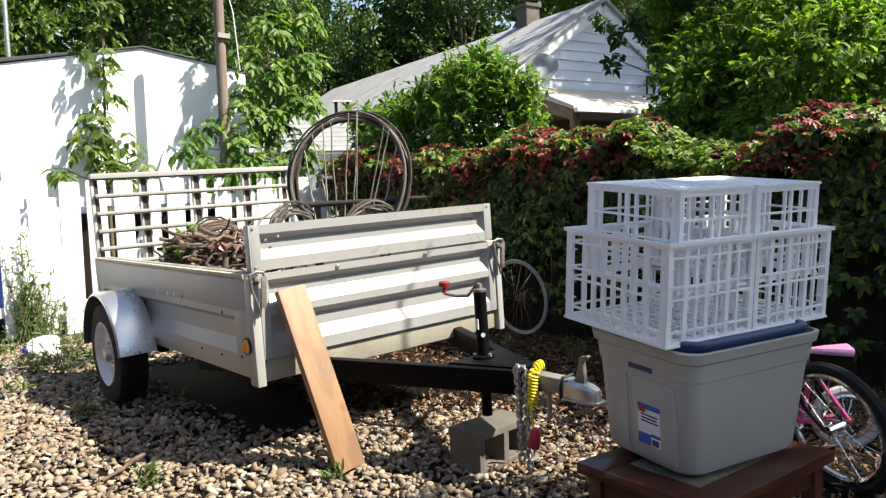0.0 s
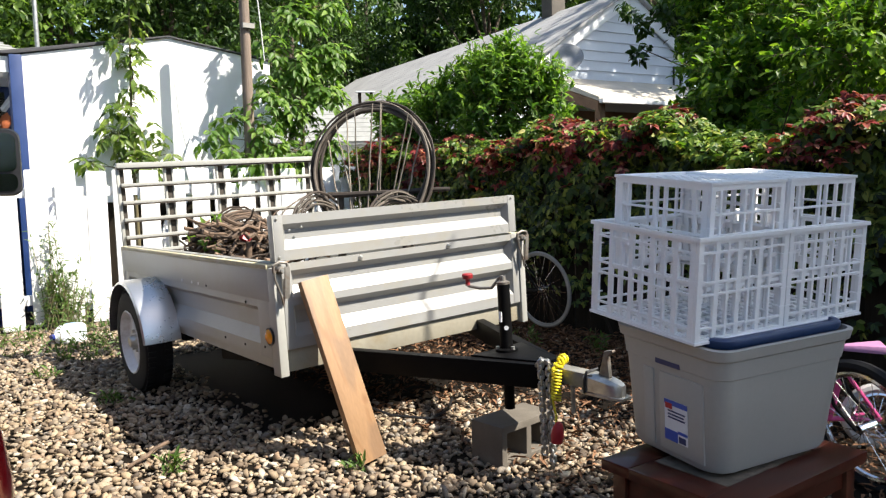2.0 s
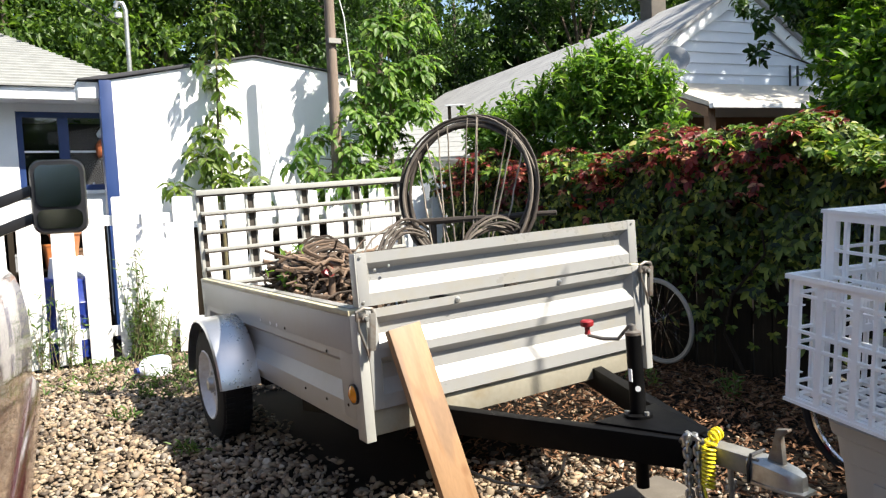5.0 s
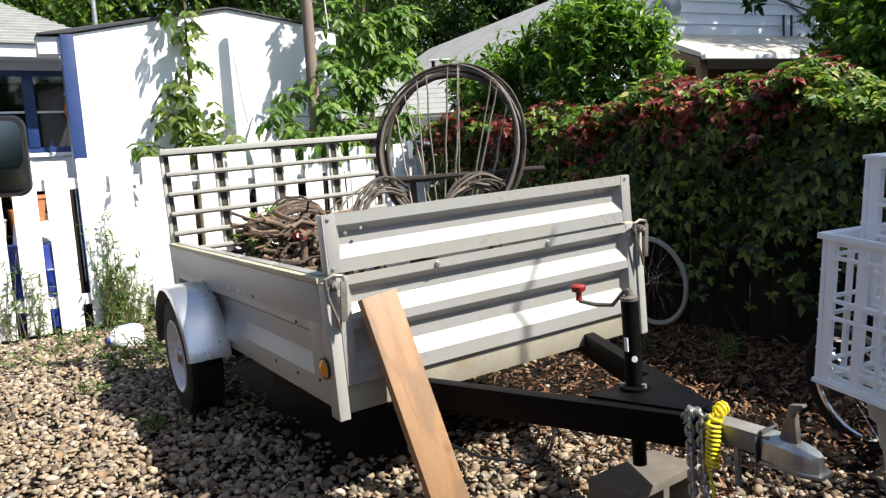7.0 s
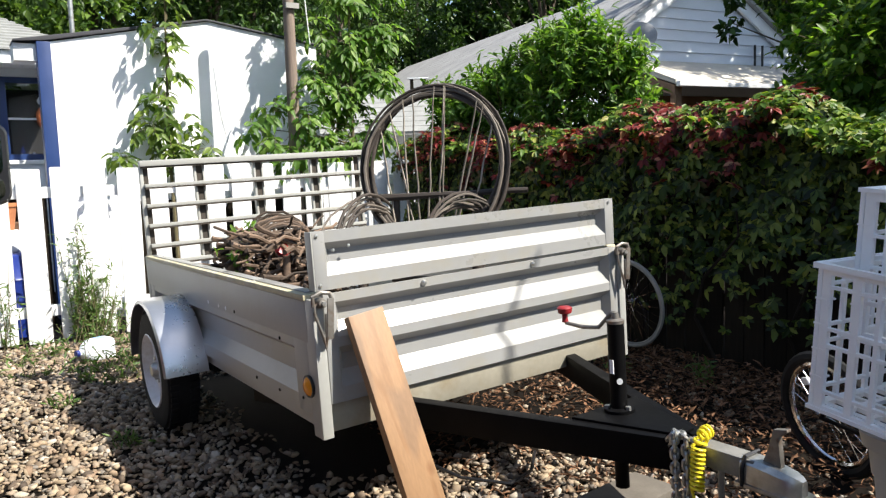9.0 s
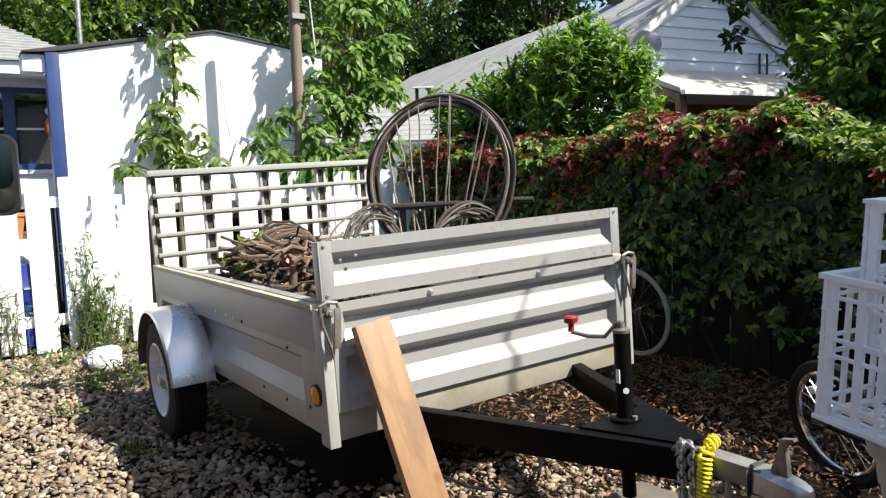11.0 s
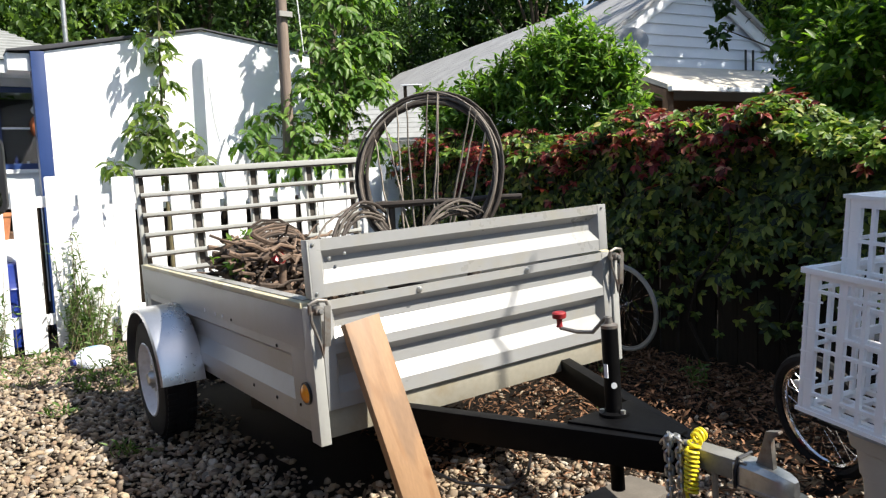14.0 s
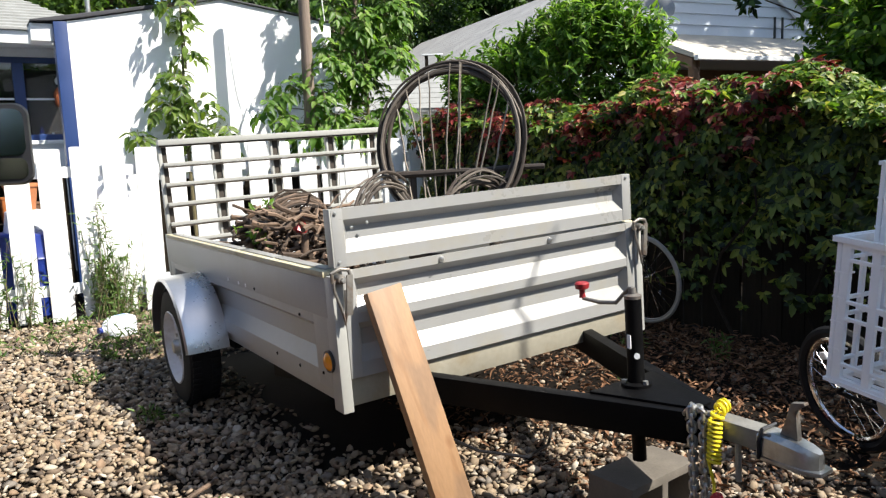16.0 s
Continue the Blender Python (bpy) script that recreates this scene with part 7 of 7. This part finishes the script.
def shrubs():
    shrub("lilac_shrub", "bright green shrub rising behind the creeper fence", (3.85, 2.5, 0),
          [((3.65, 2.60, 1.85), (0.5, 0.5, 0.45)), ((3.8, 3.0, 2.0), (0.5, 0.5, 0.48)), ((3.75, 2.55, 2.12), (0.46, 0.46, 0.42)), ((3.9, 2.22, 1.85), (0.42, 0.4, 0.45)), ((3.55, 3.35, 1.8), (0.45, 0.45, 0.42)), ((3.6, 2.6, 1.42), (0.45, 0.5, 0.35)), ((3.6, 3.2, 1.4), (0.45, 0.45, 0.35)), ((3.45, 3.75, 1.6), (0.4, 0.35, 0.35)), ((3.95, 2.1, 1.5), (0.4, 0.38, 0.35)), ((3.4, 4.05, 1.75), (0.32, 0.3, 0.38))],
          1, 520, 11, 0.10, M_LEAF, 43, ratio=0.33, upward=1.5)
    shrub("cherry_thicket", "tall green thicket of large leaves behind the creeper fence", (5.0, -0.6, 0),
          [((4.3, 0.3, 1.9), (0.6, 0.5, 0.45)), ((4.7, -0.2, 2.4), (0.8, 0.7, 0.6)), ((4.0, -0.7, 2.0), (0.6, 0.6, 0.45)), ((4.35, -1.25, 1.95), (0.5, 0.5, 0.42)), ((5.3, 0.4, 2.9), (0.8, 0.7, 0.7)), ((5.6, 0.9, 2.2), (0.6, 0.6, 0.6)), ((5.2, 1.0, 3.0), (0.55, 0.5, 0.5)), ((4.2, 0.45, 1.5), (0.5, 0.5, 0.3)), ((3.9, -0.4, 1.5), (0.5, 0.5, 0.35)), ((4.0, -1.3, 1.5), (0.5, 0.6, 0.35)), ((4.6, 0.5, 2.3), (0.45, 0.45, 0.4)), ((5.05, 0.95, 2.15), (0.5, 0.45, 0.5)), ((4.6, 0.65, 1.75), (0.45, 0.45, 0.35)), ((5.1, 0.95, 2.85), (0.45, 0.45, 0.45)), ((5.3, 1.30, 2.45), (0.36, 0.34, 0.5)), ((6.3, 1.4, 3.6), (0.7, 0.6, 0.6)), ((6.6, 0.6, 3.3), (0.7, 0.7, 0.8))],
          1, 430, 13, 0.08, M_LEAF_CHERRY, 44, ratio=0.5, upward=0.5)


def weeds():
    r = np.random.default_rng(51)
    P, A, S = [], [], []
    stems = Shape()
    spots = [((-0.10, 4.36), 1.0, 16, 0.16), ((-0.07, 4.30), 0.52, 60, 0.15), ((-0.72, 4.34), 0.75, 12, 0.14), ((-1.0, 4.36), 0.6, 9, 0.15), ((0.10, 3.3), 0.30, 16, 0.25), ((-0.04, 2.8), 0.26, 14, 0.2), ((0.05, 3.9), 0.42, 16, 0.25), ((-0.15, 3.2), 0.14, 14, 0.25), ((-0.5, 3.9), 0.16, 12, 0.3), ((-1.1, 3.6), 0.1, 12, 0.35), ((-1.6, 4.3), 0.5, 8, 0.2),
             ((-0.35, 2.9), 0.10, 7, 0.1), ((-0.55, 2.4), 0.08, 6, 0.1), ((-0.62, 3.3), 0.12, 8, 0.16), ((-0.32, 1.45), 0.10, 6, 0.07), ((-0.42, 0.15), 0.09, 7, 0.06), ((0.18, -0.35), 0.07, 4, 0.05), ((2.55, 0.35), 0.2, 8, 0.08), ((2.4, 0.9), 0.15, 6, 0.1), ((1.9, 0.5), 0.12, 5, 0.08)]
    for (x, y), h, k, spread in spots:
        for _ in range(k):
            a = r.uniform(0, 2 * math.pi)
            b = np.array([x + r.normal() * spread * 0.5, y + r.normal() * spread * 0.3, 0.0])
            hh = h * r.uniform(0.5, 1.05)
            tip = b + np.array([math.cos(a) * spread * 0.7, math.sin(a) * spread * 0.3, hh])
            mid = (b + tip) / 2 + np.array([0, 0, 0.08 * hh])
            stems.tube([tuple(b), tuple(mid), tuple(tip)], [0.004, 0.003, 0.0015], 4, caps=False)
            n = int(6 + 22 * hh)
            tt = r.uniform(0.05, 1, n)[:, None]
            P.append(b * (1 - tt) ** 2 + 2 * mid * tt * (1 - tt) + tip * tt ** 2)
            A.append(r.normal(size=(n, 3)) + np.array([0, 0, 0.5])); S.append(r.uniform(0.03, 0.075, n))
    P, A, S = np.concatenate(P), np.concatenate(A), np.concatenate(S)
    me = leaves_mesh("weed_leaves", P, A, np.array([0, 0, 1.0]) + r.normal(size=P.shape) * 0.5, S, S * 0.24, M_LEAF_WEED)
    tagged(new("weeds", me), "scattered green weeds along the fence and in the gravel", "weeds", kind="stuff")
    tagged(part("weed_stems", stems, M_STEM), "thin green weed stems", "weeds", kind="stuff")


def background():
    r = random.Random(77)
    row = [(-9, 13), (-6, 12), (-3.5, 13.5), (-1, 12), (1.5, 13), (3.8, 12.5), (6.0, 14.5), (8.5, 17), (12, 19), (15.5, 16), (18, 12), (17, 7), (19, 2), (13.4, 11.5), (14.5, 8.5)]
    for i, (x, y) in enumerate(row):
        h = r.uniform(6.5, 8.5) + (2.2 if i >= 6 else 0.0)
        blobs = []
        for q in range(9):
            blobs.append(((x + r.uniform(-1.6, 1.6), y + r.uniform(-1.0, 1.0), r.uniform(1.5, h)), (r.uniform(0.9, 1.6), r.uniform(0.8, 1.3), r.uniform(0.8, 1.3))))
        tree("shade_tree", "tall dark green broadleaf tree behind the houses", (x, y, 0), h, blobs, 15000, 0.15, M_LEAF_DARK if i < 2 or 5 <= i <= 9 else M_LEAF_MID, 100 + i, 0.18)
    back = [(-12, 19), (-7, 18), (-2, 18.5), (3, 19), (7, 22), (12, 25), (18, 22), (23, 16), (25, 8)]
    for i, (x, y) in enumerate(back):
        h = r.uniform(10, 13)
        blobs = [((x + r.uniform(-3, 3), y + r.uniform(-1.5, 1.5), r.uniform(1.5, h)), (r.uniform(1.6, 2.6), r.uniform(1.2, 2.0), r.uniform(1.5, 2.2))) for q in range(11)]
        tree("shade_tree", "tall dark green broadleaf tree behind the houses", (x, y, 0), h, blobs, 12000, 0.34, M_LEAF_DARK, 150 + i, 0.25)


def far_woods():
    r = np.random.default_rng(91)
    k = 30000
    a = r.uniform(0, 2 * math.pi, k)
    rad = r.uniform(27, 34, k)
    # South side is unseen, added to cut low sky and darken the car mirror.
    pos = np.stack([rad * np.cos(a) + 2, rad * np.sin(a), np.where(np.sin(a) > -0.15, 8.5, 6.0) * (1 + 0.25 * np.sin(a * 7) + 0.15 * np.sin(a * 17)) * r.uniform(0, 1, k) ** 0.7], 1)
    out = np.stack([-np.cos(a), -np.sin(a), np.full(k, 0.7)], 1) + r.normal(size=(k, 3)) * 0.5
    s = r.uniform(0.6, 1.5, k)
    me = leaves_mesh("far_woods", pos, r.normal(size=(k, 3)) + np.array([0, 0, -0.4]), out, s, s * 0.6, M_LEAF_DARK, far=True)
    tagged(new("far_woods", me), "distant belt of dark green woods round the yard, its unseen south side added", "woods", kind="stuff")


def yard_tree():
    tree("yard_tree", "leafy tree overhanging the yard and shading the table", (4.6, -4.9, 0), 6.0,
         [((1.92, -4.15, 4.10), (0.65, 0.6, 0.4)), ((1.62, -3.75, 4.15), (0.35, 0.35, 0.3)), ((3.07, -5.40, 5.00), (1.0, 0.7, 0.7)), ((5.8, -7.2, 5.60), (1.2, 1.0, 1.0)), ((2.47, -4.30, 4.15), (0.5, 0.5, 0.35))],
         9000, 0.13, M_LEAF, 61, 0.17)
    t = scene.objects["yard_tree"]
    part("branch", Shape().tube([(4.6, -4.9, 4.4), (3.38, -3.60, 4.2), (2.47, -2.30, 3.98), (2.39, -1.93, 3.70)], [0.03, 0.02, 0.013, 0.009], 7), M_TRUNK, t, smooth=True)
    tree("bough_tree", "dark tree whose branch droops before the siding house", (6.6, 1.0, 0), 4.6,
         [((5.55, 2.25, 2.66), (0.13, 0.12, 0.14)), ((5.6, 2.10, 3.02), (0.42, 0.35, 0.18)), ((5.9, 2.0, 3.2), (0.55, 0.45, 0.28)), ((6.2, 1.8, 2.95), (0.42, 0.42, 0.35)), ((6.2, 1.6, 3.4), (0.5, 0.5, 0.3)), ((6.6, 1.0, 3.9), (0.8, 0.8, 0.6)), ((6.2, 1.2, 2.3), (0.5, 0.5, 0.5)), ((6.1, 1.4, 2.9), (0.5, 0.5, 0.45))],
         5200, 0.10, M_LEAF_DARK, 62, 0.05)
    tree("gable_tree", "tall tree shading the gable of the siding house", (11.5, 2.2, 0), 8.0,
         [((9.9, 2.2, 6.6), (1.3, 1.0, 0.7)), ((10.6, 2.0, 6.6), (1.6, 1.4, 1.2)), ((11.4, 1.2, 5.0), (1.5, 1.4, 1.3)), ((12.2, 1.6, 7.2), (1.5, 1.4, 1.2)), ((10.2, 2.8, 6.9), (1.3, 1.0, 0.9))],
         9000, 0.16, M_LEAF_DARK, 63, 0.2)


creeper()
saplings()
shrubs()
weeds()
background()
far_woods()
yard_tree()
